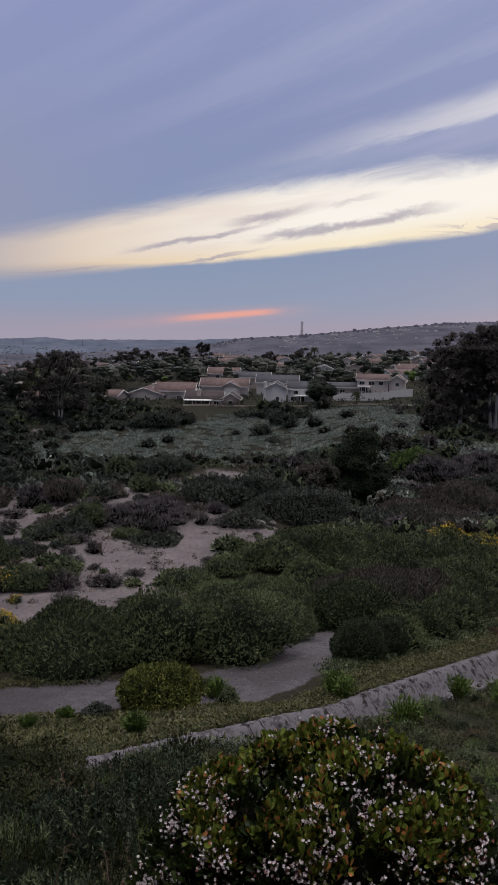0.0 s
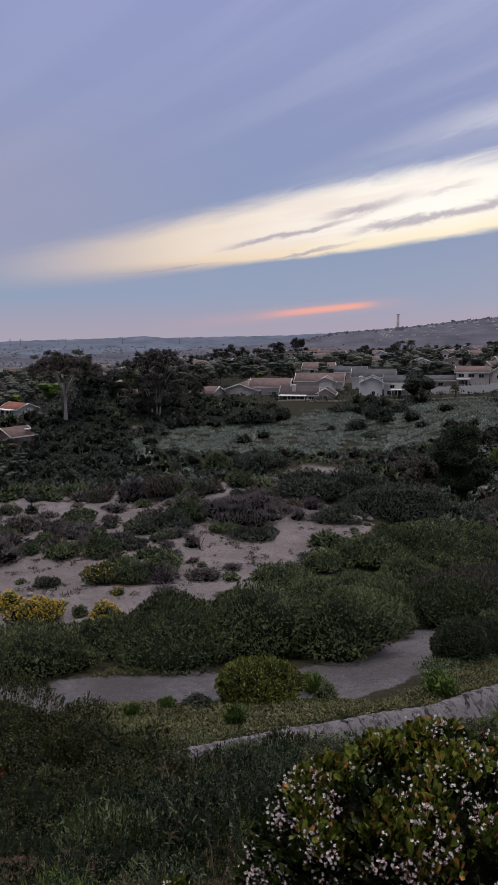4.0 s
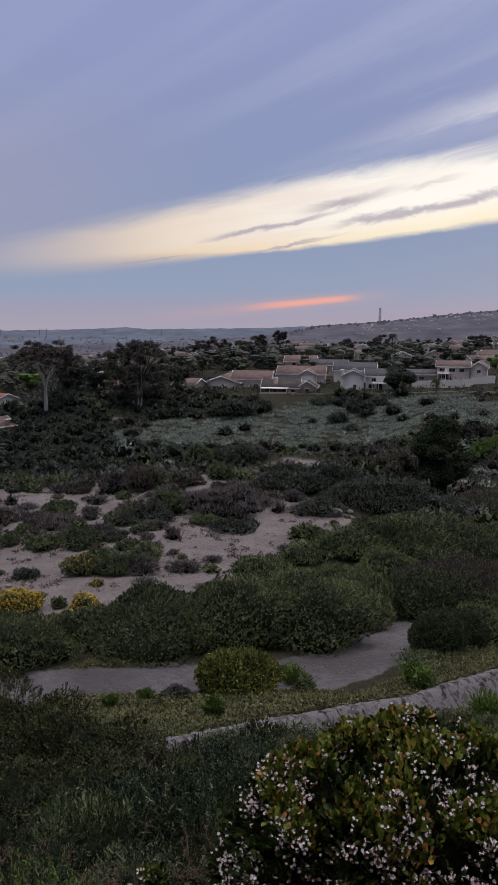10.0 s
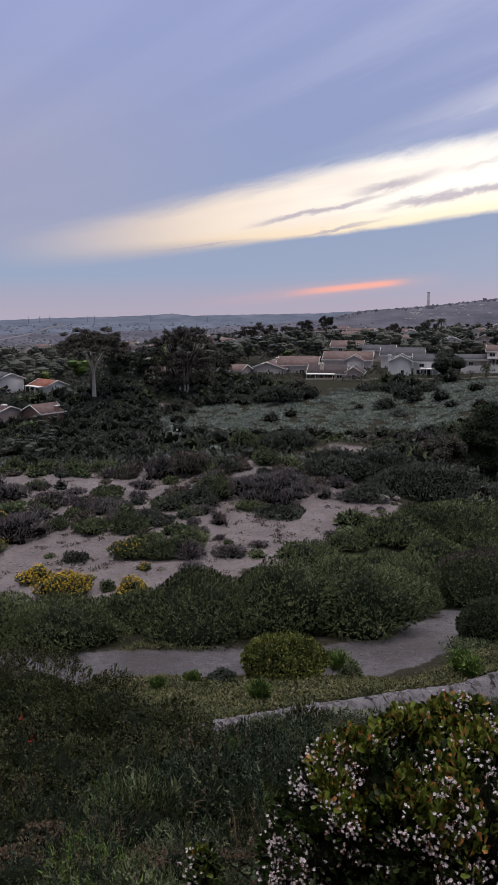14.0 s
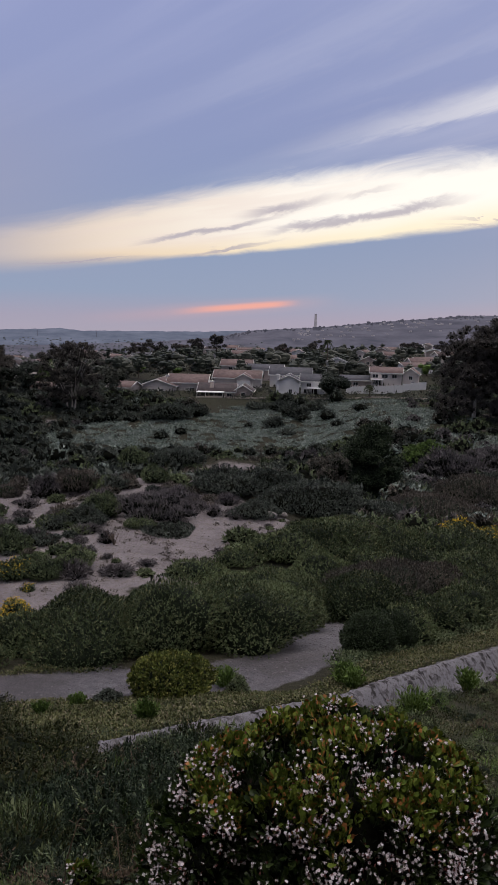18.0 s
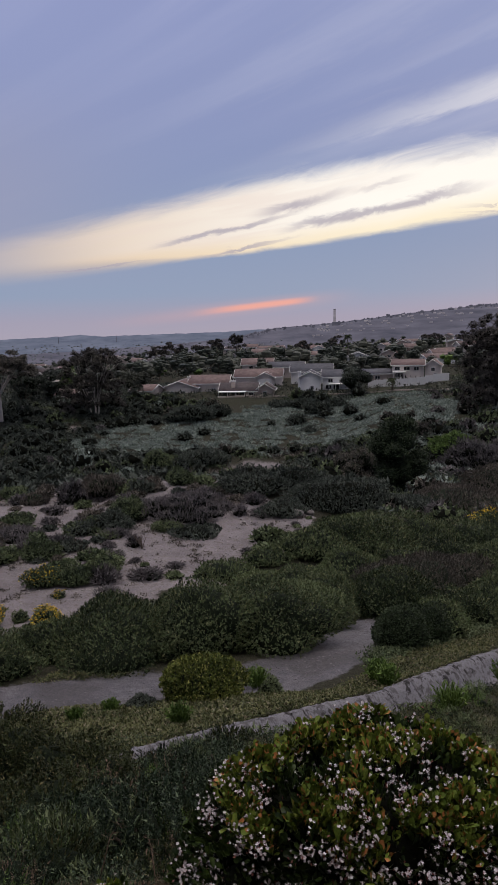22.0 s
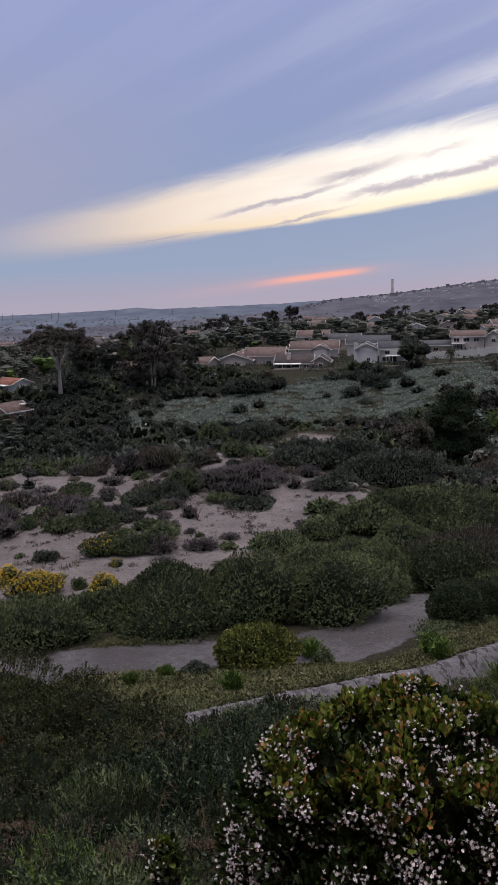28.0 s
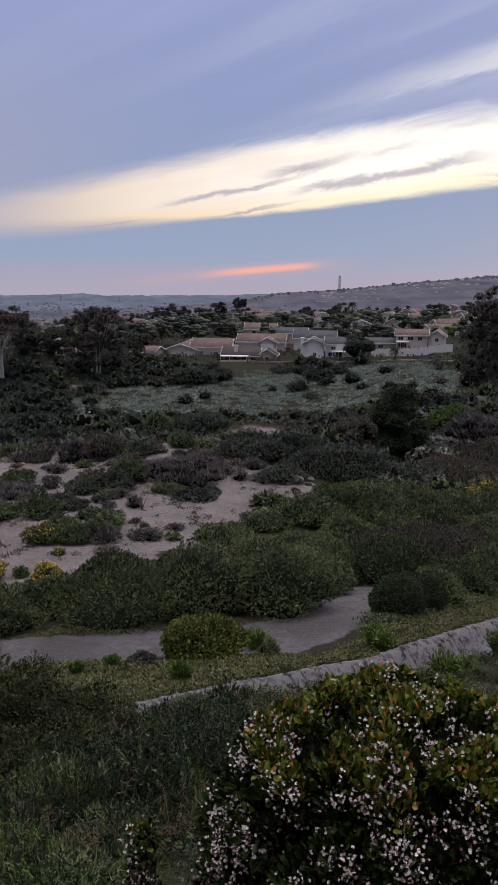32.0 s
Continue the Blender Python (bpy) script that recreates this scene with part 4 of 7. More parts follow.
def brush_mesh(name, w, h, mat, rng, sprig, width, per=150, most=26000, lumps=20, swell=0.28, upright=0.22, core=0.86, blades=5, blade=0.75, along=0.55, heart="inner", flowers=None, petal=0.05, fcount=0):
    """One broad dome of leafy sprigs with soft swellings, its foot at z = 0."""
    mid = unit(rng.normal(size=(lumps, 3)) + (0, 0, 0.25))
    mid[:, 2] = np.abs(mid[:, 2])
    tall, wide = rng.uniform(-0.35, 1.0, lumps) * swell, rng.uniform(0.20, 0.46, lumps)
    size = np.array([w / 2, w / 2, h])

    def swelling(d):
        gap = np.arccos(np.clip(d @ mid.T, -1, 1))
        return (tall * np.exp(-(gap / wide) ** 2)).sum(1)

    some = unit(rng.normal(size=(300, 3)))
    some[:, 2] = np.abs(some[:, 2])
    level = swelling(some).mean()

    def reach(d):
        """Outline of the dome, drawn in a little towards its foot."""
        return np.clip(0.94 + swelling(d) - level, 0.6, 1.14) - 1.0 * np.clip(0.40 - d[:, 2], 0, 1)

    area = math.pi * w * h * 0.9 + w * w * 0.6
    n = int(np.clip(area * per, 60, most / blades))
    d = unit(rng.normal(size=(n, 3)) * (1, 1, 0.9))
    d[:, 2] = np.abs(d[:, 2])
    # sprigs thin out low down, baring the shell's painted shade
    d = d[d[:, 2] > 0.38 * rng.random(n) ** 0.6]
    n = len(d)
    p = d * (reach(d) * (1.03 - 0.16 * rng.random(n) ** 1.7))[:, None] * size
    out = unit(d / size - np.outer(np.clip(0.40 - d[:, 2], 0, 1) * 5.0 / h, (0, 0, 1)))
    lead = unit(out * 0.55 + (0, 0, upright) + rng.normal(0, 0.30, (n, 3)))
    k = blades
    s, stem = np.repeat(rng.uniform(0.6, 1.25, n) + 0.7 * (rng.random(n) < 0.12), k), np.repeat(lead, k, 0)
    base = np.repeat(p - lead * sprig * 0.4, k, 0) + stem * (np.tile(np.linspace(0, along, k), n) * sprig)[:, None]
    way = unit(stem + rng.normal(0, 0.42 if k < 7 else 0.6, (n * k, 3)))
    facing = np.repeat(out, k, 0) * 1.1 + (0, 0, 0.30) + rng.normal(0, 0.24, way.shape)
    pile = Pile()
    pile.add(*leaf_tris(base, way, sprig * s * blade, width * s, rng, facing))
    # the twigs within, one closed shell, coloured near-black as painted shade
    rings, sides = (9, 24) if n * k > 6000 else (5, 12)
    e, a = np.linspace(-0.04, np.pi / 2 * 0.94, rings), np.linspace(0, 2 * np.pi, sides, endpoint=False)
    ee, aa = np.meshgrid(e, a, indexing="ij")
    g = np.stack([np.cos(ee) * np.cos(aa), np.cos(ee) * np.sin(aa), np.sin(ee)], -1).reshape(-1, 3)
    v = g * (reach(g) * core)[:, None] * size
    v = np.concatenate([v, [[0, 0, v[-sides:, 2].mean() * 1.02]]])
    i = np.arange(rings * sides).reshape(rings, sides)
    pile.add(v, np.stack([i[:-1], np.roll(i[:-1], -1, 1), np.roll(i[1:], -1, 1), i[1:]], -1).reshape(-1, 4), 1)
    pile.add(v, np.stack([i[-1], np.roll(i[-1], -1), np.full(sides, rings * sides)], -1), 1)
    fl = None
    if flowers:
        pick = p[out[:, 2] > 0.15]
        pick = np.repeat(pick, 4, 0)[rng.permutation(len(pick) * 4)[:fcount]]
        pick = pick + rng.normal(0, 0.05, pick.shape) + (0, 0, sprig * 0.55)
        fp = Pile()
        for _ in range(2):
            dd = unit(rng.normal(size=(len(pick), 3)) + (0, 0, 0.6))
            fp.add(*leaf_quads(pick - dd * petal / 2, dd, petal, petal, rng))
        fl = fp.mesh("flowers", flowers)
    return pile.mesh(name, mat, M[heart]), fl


def stems_mesh(w, h, rng, mat, count=5):
    pile = Pile()
    for _ in range(count):
        a, s = rng.uniform(0, 6.28), rng.uniform(0.15, 0.5)
        top = np.array([math.cos(a) * w / 2 * s, math.sin(a) * w / 2 * s, h * 0.6])
        pile.add(*tube([(0, 0, -0.1), top * (0.4, 0.4, 0.5), top], [0.035 + 0.012 * w, 0.025 + 0.008 * w, 0.012], 5))
    return pile.mesh("stems", mat)


def shrub(x, y, w, h, kind, label, rng, leaf, group="canyon shrubs", name="shrub", sink=0.06, bark="bark", woody=True, domed=False, **more):
    root = thing(name, x, y, float(ground_z(x, y)) - sink, label, "shrub", group)
    me, fl = brush_mesh("foliage", w, h, M[kind], rng, *leaf, **more) if domed else shrub_mesh("foliage", w, h, M[kind], rng, leaf, **more)
    part("foliage", me, root)
    if woody:
        part("woody_base", stems_mesh(w, h, rng, M[bark]), root)
    if fl:
        part("blossom", fl, root, "small yellow daisy flowers")["kind"] = "stuff"
    return root


def plant_shrubs():
    rng = np.random.default_rng(21)

    def fine(x, y, a=0.0030, b=0.55):
        s = math.hypot(x, y) * a + 0.016
        return (s, s * b)

    def sprigs(x, y, a=1.0):
        """Length and width of a sprig, coarser farther off, and how many go on a square metre."""
        r = math.hypot(x, y)
        size = a * (0.03 + 0.0028 * r)
        return dict(leaf=(size, size * 0.34), per=1.9 / size ** 2, domed=True)

    for x, y, w, h in MASS:
        shrub(x, y, w, h, "mass", "dense feathery dark green coyote brush beside the dirt track", rng, name="coyote_brush", most=32000, **sprigs(x, y))
    for x, y, w, h in BROWN:
        shrub(x, y, w, h, "brown", "brownish dry-tipped brush among green scrub", rng, upright=0.8, **sprigs(x, y))
    for x, y, w, h in YELLOW:
        shrub(x, y, w, h, "green", "green bush covered in small yellow flowers", rng, name="flowering_bush", flowers=M["yellow"], petal=0.0014 * math.hypot(x, y) + 0.010, fcount=int((420 if x < -11.5 and y < 30.5 else 95) * w * max(h, 0.6)), **sprigs(x, y))
    for x, y, w, h in LUSH:
        shrub(x, y, w, h, "lush", "fresh bright green low bush on the canyon slope", rng, **sprigs(x, y))
    for x, y, w, h in DARK:
        shrub(x, y, w * 0.88, h * 0.88, "dark", "very dark green low scrub bush", rng, swell=0.36, heart="core", **sprigs(x, y))
    for x, y, w, h in DEEP:
        shrub(x, y, w, h, "deep", "dense nearly black rounded bush at the bend of the dirt track", rng, swell=0.14, name="coyote_brush", **sprigs(x, y, 0.8))
    # dry low bushes strewn over the bare sand, a few shapes used again
    few = [shrub(0, 0, 1.0, 0.5, kind, label, rng, (0.13, 0.07) if kind != "grey" else (0.18, 0.045), group="low bushes on the sand", name="scrub_bush", woody=False, twigs=kind == "grey", blobs=8, core=(2, 5), fill=1.0, airy=0.5)
           for kind, label in (("grey", "small leafless grey bush on bare sand"), ("brown", "small dry brown bush on bare sand"), ("green", "small olive green bush on bare sand"), ("dark", "small dark green bush on bare sand"))]
    used, left, tries = [False] * 4, 210, 0
    while left and tries < 6000:
        tries += 1
        az, r = rng.uniform(-40, -2), rng.uniform(29, 60)
        x, y = r * math.sin(radians(az)), r * math.cos(radians(az))
        if float(soil_map(np.array(x), np.array(y))[0]) < 0.4 or off_line(x, y, TRACK) < 4 or float(wave(x, y, 6.0, 9.0)) + (r - 44) * 0.06 < rng.uniform(-0.5, 0.5):
            continue
        k, s = int(rng.choice(4, p=(0.25, 0.25, 0.35, 0.15))), rng.uniform(0.5, 1.9)
        ob = copy_thing(few[k], Matrix.Identity(4)) if used[k] else few[k]
        ob.matrix_basis, used[k], left = pose(x, y, float(ground_z(x, y)) - 0.04, 0, 0, rng.uniform(0, 360)) @ Matrix.Diagonal((s * 1.2, s, s * rng.uniform(0.7, 1.1), 1)), True, left - 1
    for x, y, w, h in GREEN:
        shrub(x, y, w, h, "green", "low green scrub bush on bare sand", rng, swell=0.35, **sprigs(x, y, 0.85))
    for x, y, w, h in GREY:
        shrub(x, y, w * 1.06, h * 1.02, "grey", "leafless grey twiggy bush on bare sand", rng, name="dead_bush", leaf=fine(x, y, 0.0050, 0.17), twigs=True, lift=0.8, fill=0.6, airy=0.6)


plant_shrubs()


def joined(name, me, poses, label, category):
    """Many far copies of one mesh as one object."""
    co = np.empty(len(me.vertices) * 3, np.float32)
    me.vertices.foreach_get("co", co)
    co = co.reshape(-1, 3)
    polys = {}
    for f in me.polygons:
        polys.setdefault((len(f.vertices), f.material_index), []).append(f.vertices[:])
    pile = Pile()
    for m in poses:
        mm = np.array(m)
        v = co @ mm[:3, :3].T + mm[:3, 3]
        for (_, slot), f in polys.items():
            pile.add(v, np.array(f), slot)
    if poses:
        tagged(new(name, pile.mesh(name, *me.materials)), label, category, kind="stuff")


def scatter_shrubs():
    """Chaparral on the slopes beyond the sandy mesa: a few bushes, set out again and again."""
    rng = np.random.default_rng(5)
    kinds = []
    for kind, label, twigs in (("dark", "dark green chaparral bush on the far slope", False), ("dark", "dark green chaparral bush on the far slope", False),
                               ("green", "olive green chaparral bush on the far slope", False), ("brown", "brownish chaparral bush on the far slope", False),
                               ("grey", "grey leafless bush on the far slope", True), ("sage", "pale grey-green sagebrush on the far slope", False)):
        root = shrub(0, 0, 4.0, 2.2, kind, label, rng, **(dict(leaf=(0.40, 0.27), blobs=6, twigs=True, fill=0.40, core=(2, 5), base=2) if twigs else dict(leaf=(0.50, 0.22), per=2.2, lumps=9, swell=0.34, domed=True, heart="core")), group="chaparral on the far slope", name="chaparral_bush")
        kinds.append(root)
    used = [False] * len(kinds)
    taken, singles, rest = [], [], [[] for _ in kinds]
    tries = 0
    while len(taken) < 1150 and tries < 90000:
        tries += 1
        az, r = rng.uniform(-42, 26), math.sqrt(rng.uniform(60 ** 2, 214 ** 2))
        x, y = r * math.sin(radians(az)), r * math.cos(radians(az))
        sand, _, _ = soil_map(np.array(x), np.array(y))
        if float(sand) > 0.3 or (-9.5 < az < -3.0 and 112 < r < 148):
            continue
        sagey = float(sage_rim(np.array(az), np.array(r))) > 0
        lawn = (-9 < az < -4 and 186 < r) or r > 209 and az > -12
        if lawn or (sagey and rng.random() < 0.93) or (r > 196 and abs(az) < 12 and rng.random() < 0.7):
            continue
        if az > 9 and r > 135 and rng.random() < 0.6:
            continue
        w = rng.uniform(2.2, 5.2) * (0.6 + 0.4 * r / 150)
        if any((x - a) ** 2 + (y - b) ** 2 < (0.28 * (w + c)) ** 2 for a, b, c in taken):
            continue
        taken.append((x, y, w))
        k = int(rng.choice(6, p=(0.50, 0.34, 0.09, 0.03, 0.03, 0.01) if az < -12 else (0.32, 0.24, 0.26, 0.10, 0.06, 0.02) if az < 5 else (0.12, 0.08, 0.22, 0.16, 0.26, 0.16)))
        m = pose(x, y, float(ground_z(x, y)) - 0.1, 0, 0, rng.uniform(0, 360)) @ Matrix.Diagonal((w / 4, w / 4, rng.uniform(0.7, 1.25) * w / 4.2, 1))
        if r > 105 or len(singles) > 110:
            rest[k].append(m)
        else:
            singles.append((k, m))
    # the nearer ones stand singly, the others are joined kind by kind
    for k, m in singles:
        root = copy_thing(kinds[k], Matrix.Identity(4)) if used[k] else kinds[k]
        root.matrix_basis, used[k] = m, True
    for k, root in enumerate(kinds):
        joined("chaparral", [o.data for o in root.children if o.name.startswith("foliage")][0], rest[k], root["label"].replace(" bush", " brush"), "brush")


scatter_shrubs()


def low_growth(name, label, category, spots, mat, leaf, lift=0.6, spread=0.12, per=6, tall=0.0):
    """Countless small plants as one object of leaves."""
    rng = np.random.default_rng(len(name))
    p = np.repeat(spots, per, 0) + rng.normal(0, spread, (len(spots) * per, 2))
    z = ground_z(p[:, 0], p[:, 1]) - 0.01 + rng.random(len(p)) * tall
    d = unit(rng.normal(0, 0.7, (len(p), 3)) + (0, 0, lift * 0.7))
    d[:, 2] = np.abs(d[:, 2])
    s = rng.uniform(0.6, 1.4, len(p))
    pile = Pile()
    pile.add(*leaf_tris(np.column_stack([p, z]), d, leaf[0] * s, leaf[1] * s, rng, rng.normal(0, 0.6, d.shape) + (0, 0, 1.0)))
    return tagged(new(name, pile.mesh(name, M[mat])), label, category, kind="stuff")


def polar(rng, n, az0, az1, r0, r1):
    az, r = np.radians(rng.uniform(az0, az1, n)), np.sqrt(rng.uniform(r0 ** 2, r1 ** 2, n))
    return np.column_stack([r * np.sin(az), r * np.cos(az)])


def grow_ground_cover():
    rng = np.random.default_rng(9)
    p = polar(rng, 22000, -21, 11.0, 142, 212)
    az = np.degrees(np.arctan2(p[:, 0], p[:, 1]))
    r = np.hypot(p[:, 0], p[:, 1])
    rim = sage_rim(az, r) + 5.0 * wave(p[:, 0], p[:, 1], 11, 2.2) + 3.0 * wave(p[:, 0], p[:, 1], 4, 1.2)
    p = p[(rim > 0) & (wave(p[:, 0], p[:, 1], 2.1, 7.0) + 0.6 * wave(p[:, 0], p[:, 1], 7.0, 3.0) > -0.12)]
    low_growth("sagebrush", "low pale grey-green sagebrush carpeting the far slope", "sagebrush", p, "sage", (0.38, 0.21), 0.5, 0.45, 12, 0.4)
    p = np.concatenate([polar(rng, 34000, -44, 27, 58, 214), polar(rng, 3600, 8.5, 27, 214, 262), polar(rng, 6000, -44, -12, 214, 262)])
    az, r = np.degrees(np.arctan2(p[:, 0], p[:, 1])), np.hypot(p[:, 0], p[:, 1])
    sand, _, _ = soil_map(p[:, 0], p[:, 1])
    lawn = ((az > -9.5) & (az < -4) & (r > 190)) | ((az > -12) & (az < 8.5) & (r > 209))
    p = p[(sand < 0.35) & ~lawn & (sage_rim(az, r) < 1)]
    az, r = np.degrees(np.arctan2(p[:, 0], p[:, 1])), np.hypot(p[:, 0], p[:, 1])
    pale = (az > 3) & (r > 78) & (r < 152) & (wave(p[:, 0], p[:, 1], 12, 3.5) > -0.25)
    low_growth("grey_brush", "pale grey-green low brush on the canyon slope", "brush", p[pale], "sage", (0.42, 0.24), 0.6, 0.5, 7, 0.4)
    p = p[~pale]
    az = np.degrees(np.arctan2(p[:, 0], p[:, 1]))
    kind = wave(p[:, 0], p[:, 1], 9, 5.5) - 0.9 * (az < -12) + 0.5 * wave(p[:, 0], p[:, 1], 3, 1.5)
    low_growth("low_chaparral", "dark green low chaparral carpeting the canyon slopes", "brush", p[kind < -0.15], "dark", (0.55, 0.34), 0.6, 0.55, 7, 0.5)
    low_growth("green_chaparral", "olive green low chaparral on the canyon slopes", "brush", p[(kind >= -0.15) & (kind < 0.35)], "green", (0.55, 0.34), 0.6, 0.55, 7, 0.5)
    low_growth("low_dry_brush", "grey-brown low brush between the chaparral bushes", "brush", p[kind >= 0.35], "brown", (0.50, 0.30), 0.6, 0.55, 7, 0.4)
    p = polar(rng, 3800, -40, 0, 27, 60)
    sand, _, _ = soil_map(p[:, 0], p[:, 1])
    p = p[(sand > 0.6) & (wave(p[:, 0], p[:, 1], 2.6, 1.4) + 0.7 * wave(p[:, 0], p[:, 1], 0.9, 3.3) > 0.25) & (off_line(p[:, 0], p[:, 1], TRACK) > 3)]
    low_growth("sand_scrub", "small dry grey-brown tufts dotted over the bare sand", "tufts", p, "brown", (0.10, 0.05), 0.8, 0.12, 22, 0.08)
    p = polar(rng, 9000, -42, 27, 216, 520)
    low_growth("town_greenery", "mixed garden greenery between the houses of the town", "greenery", p[wave(p[:, 0], p[:, 1], 14, 3.0) > -0.35], "town", (0.7, 0.45), 0.8, 1.2, 8, 0.9)
    p = polar(rng, 700, -14, 14, 209, 245)
    p = p[wave(p[:, 0], p[:, 1], 8, 3.0) > -0.1]
    low_growth("garden_shrubs", "clipped shrubs and low plants round the gardens", "shrubs", p, "town", (0.45, 0.22), 0.8, 0.5, 22, 0.8)
    # between the ditch and the dirt track, and over the near bank
    p = polar(rng, 60000, -26, 26, 4.6, 36)
    along, across = ditch_place(p[:, 0], p[:, 1])
    strip = (across > -0.05 + 0.25 * wave(p[:, 0], p[:, 1], 0.6, 2.0)) & (off_line(p[:, 0], p[:, 1], TRACK) > 1.9) & (p[:, 1] < 40) & (across < np.where(p[:, 0] < 0.5, 9.0, 2.3)) & (p[:, 0] > -10) & (p[:, 1] < 19.6 + np.maximum(p[:, 0], 0) * 2)
    low_growth("ground_cover", "low matted yellow-green ground cover along the ditch bank", "ground cover", p[strip], "mat", (0.060, 0.038), 0.5, 0.12, 11, 0.06)
    near = (across < -1.2) & (p[:, 0] > -1.5)
    q = p[near]
    n = wave(q[:, 0], q[:, 1], 1.3, 8.0) + 0.6 * wave(q[:, 0], q[:, 1], 0.5, 4.0)
    low_growth("bank_ground_cover", "patchy low yellow-green ground cover on the near bank", "ground cover", q[n > 0.3], "ivy", (0.050, 0.026), 0.6, 0.09, 9, 0.07)
    low_growth("bank_greenery", "dark green low plants with bare dirt between on the near bank", "ground cover", q[(n < 0.2) & (n > -0.6)], "olive", (0.046, 0.018), 0.9, 0.10, 13, 0.09)
    far_bank = (across > 1.9) & (off_line(p[:, 0], p[:, 1], TRACK_2) > 1.0) & (off_line(p[:, 0], p[:, 1], TRACK) > 1.2) & (p[:, 0] > 1.0) & (p[:, 1] > 16)
    low_growth("far_bank_cover", "dense low dark green growth along the ditch", "ground cover", p[far_bank & (across < 9)], "green", (0.085, 0.05), 0.6, 0.2, 11, 0.18)
    q = polar(rng, 5200, 10, 27, 34, 80)
    q = q[off_line(q[:, 0], q[:, 1], TRACK_2) > 0.7]
    low_growth("slope_greenery", "mixed low green weeds on the canyon slope", "weeds", q[wave(q[:, 0], q[:, 1], 5, 1.0) > -0.2], "lush", (0.22, 0.11), 0.7, 0.35, 12, 0.3)
    low_growth("slope_brush", "brownish low brush on the canyon slope", "brush", q[wave(q[:, 0], q[:, 1], 5, 1.0) <= -0.1], "brown", (0.22, 0.11), 0.7, 0.35, 12, 0.35)
    q = polar(rng, 3000, -42, -2, 3.2, 12)
    low_growth("bank_weeds", "mixed green and brown weeds on the near bank", "weeds", q[wave(q[:, 0], q[:, 1], 0.8, 3.0) > -0.2], "olive", (0.030, 0.019), 0.5, 0.12, 13, 0.13)
    low_growth("bank_herbs", "dark green leafy herbs between the shrubs on the near bank", "weeds", q[wave(q[:, 0], q[:, 1], 0.8, 3.0) <= 0.0], "rosemary", (0.032, 0.018), 0.6, 0.12, 13, 0.20)
    # weeds that hang over the ditch's near edge
    s = rng.uniform(1, 36, 3200)
    side = rng.normal(-1.22, 0.12, len(s)) * np.interp(s, *DITCH_SIZE)
    q = DITCH_A + DITCH_D * s[:, None] + np.array((-DITCH_D[1], DITCH_D[0])) * side[:, None]
    q = q[(wave(s, s * 0, 0.9, 2.0) > 0.35) | (s < 7)]
    low_growth("edge_weeds", "mixed weeds overgrowing the edge of the ditch", "weeds", q, "green", (0.10, 0.04), 0.9, 0.10, 8, 0.16)


grow_ground_cover()


def tuft(x, y, w, h, mat, label, name, rng, blades=260, width=0.012, group="grass tufts"):
    root = thing(name, x, y, float(ground_z(x, y)) - 0.03, label, "plant", group)
    a = rng.uniform(0, 6.28, blades)
    lean = np.abs(rng.normal(0, 0.42, blades))
    p = np.column_stack([np.cos(a) * w * 0.22 * rng.random(blades), np.sin(a) * w * 0.22 * rng.random(blades), np.zeros(blades)])
    d = unit(np.column_stack([np.cos(a) * lean, np.sin(a) * lean, np.ones(blades)]))
    pile = Pile()
    pile.add(*leaf_quads(p, d, h * rng.uniform(0.55, 1.1, blades), width, rng))
    n2 = blades * 2
    k = rng.integers(0, blades, n2)
    q = p[k] + d[k] * (h * rng.uniform(0.25, 0.9, n2))[:, None]
    pile.add(*leaf_quads(q, unit(d[k] + rng.normal(0, 0.6, (n2, 3))), h * 0.22, width * 1.4, rng))
    part("clump", pile.mesh("clump", M[mat]), root)
    return root


def plant_tufts():
    rng = np.random.default_rng(31)
    for x, y, w, h in TUFT:
        tuft(x, y, w * 0.85, h * 0.82, "lush", "upright bright green weed beside the concrete ditch", "weed_tuft", rng, 220, 0.016 + 0.0006 * y)
    for x, y, w, h in DRYTUFT:
        shrub(x, y, w * 1.2, h * 1.1, "dry", "low dry brown flowering weed on the bank", rng, (0.026, 0.018), group="dry weeds", name="dry_weed", twigs=True, fill=0.5)
    for j in range(12):
        s, side = rng.uniform(25, 33), rng.uniform(0.5, 1.7)
        x, y = DITCH_A + DITCH_D * s + np.array((-DITCH_D[1], DITCH_D[0])) * side
        shrub(x, y, rng.uniform(0.7, 1.3), rng.uniform(0.35, 0.6), "dry", "dry pinkish-brown weed above the ditch", rng, (0.06, 0.025), group="dry weeds", name="dry_weed", twigs=True, fill=0.7, woody=False)
    for x, y, w, h in NEARL:
        shrub(x, y, w * 0.96, h * 0.92, "olive", "tangled olive-brown shrub on the bank", rng, (0.12, 0.022), group="shrubs on the bank", domed=True, per=360, swell=0.36, lumps=30, upright=0.45, core=0.74, most=24000, blades=8, blade=0.26, along=0.92)
    for x, y, w, h in ROSE:
        shrub(x, y, w * 1.0, h * 0.85, "rosemary", "grey-green upright rosemary-like shrub on the bank", rng, (0.20, 0.017), group="shrubs on the bank", domed=True, per=330, swell=0.38, lumps=26, upright=1.2, core=0.64, most=26000, blades=10, blade=0.17, along=0.98)


plant_tufts()


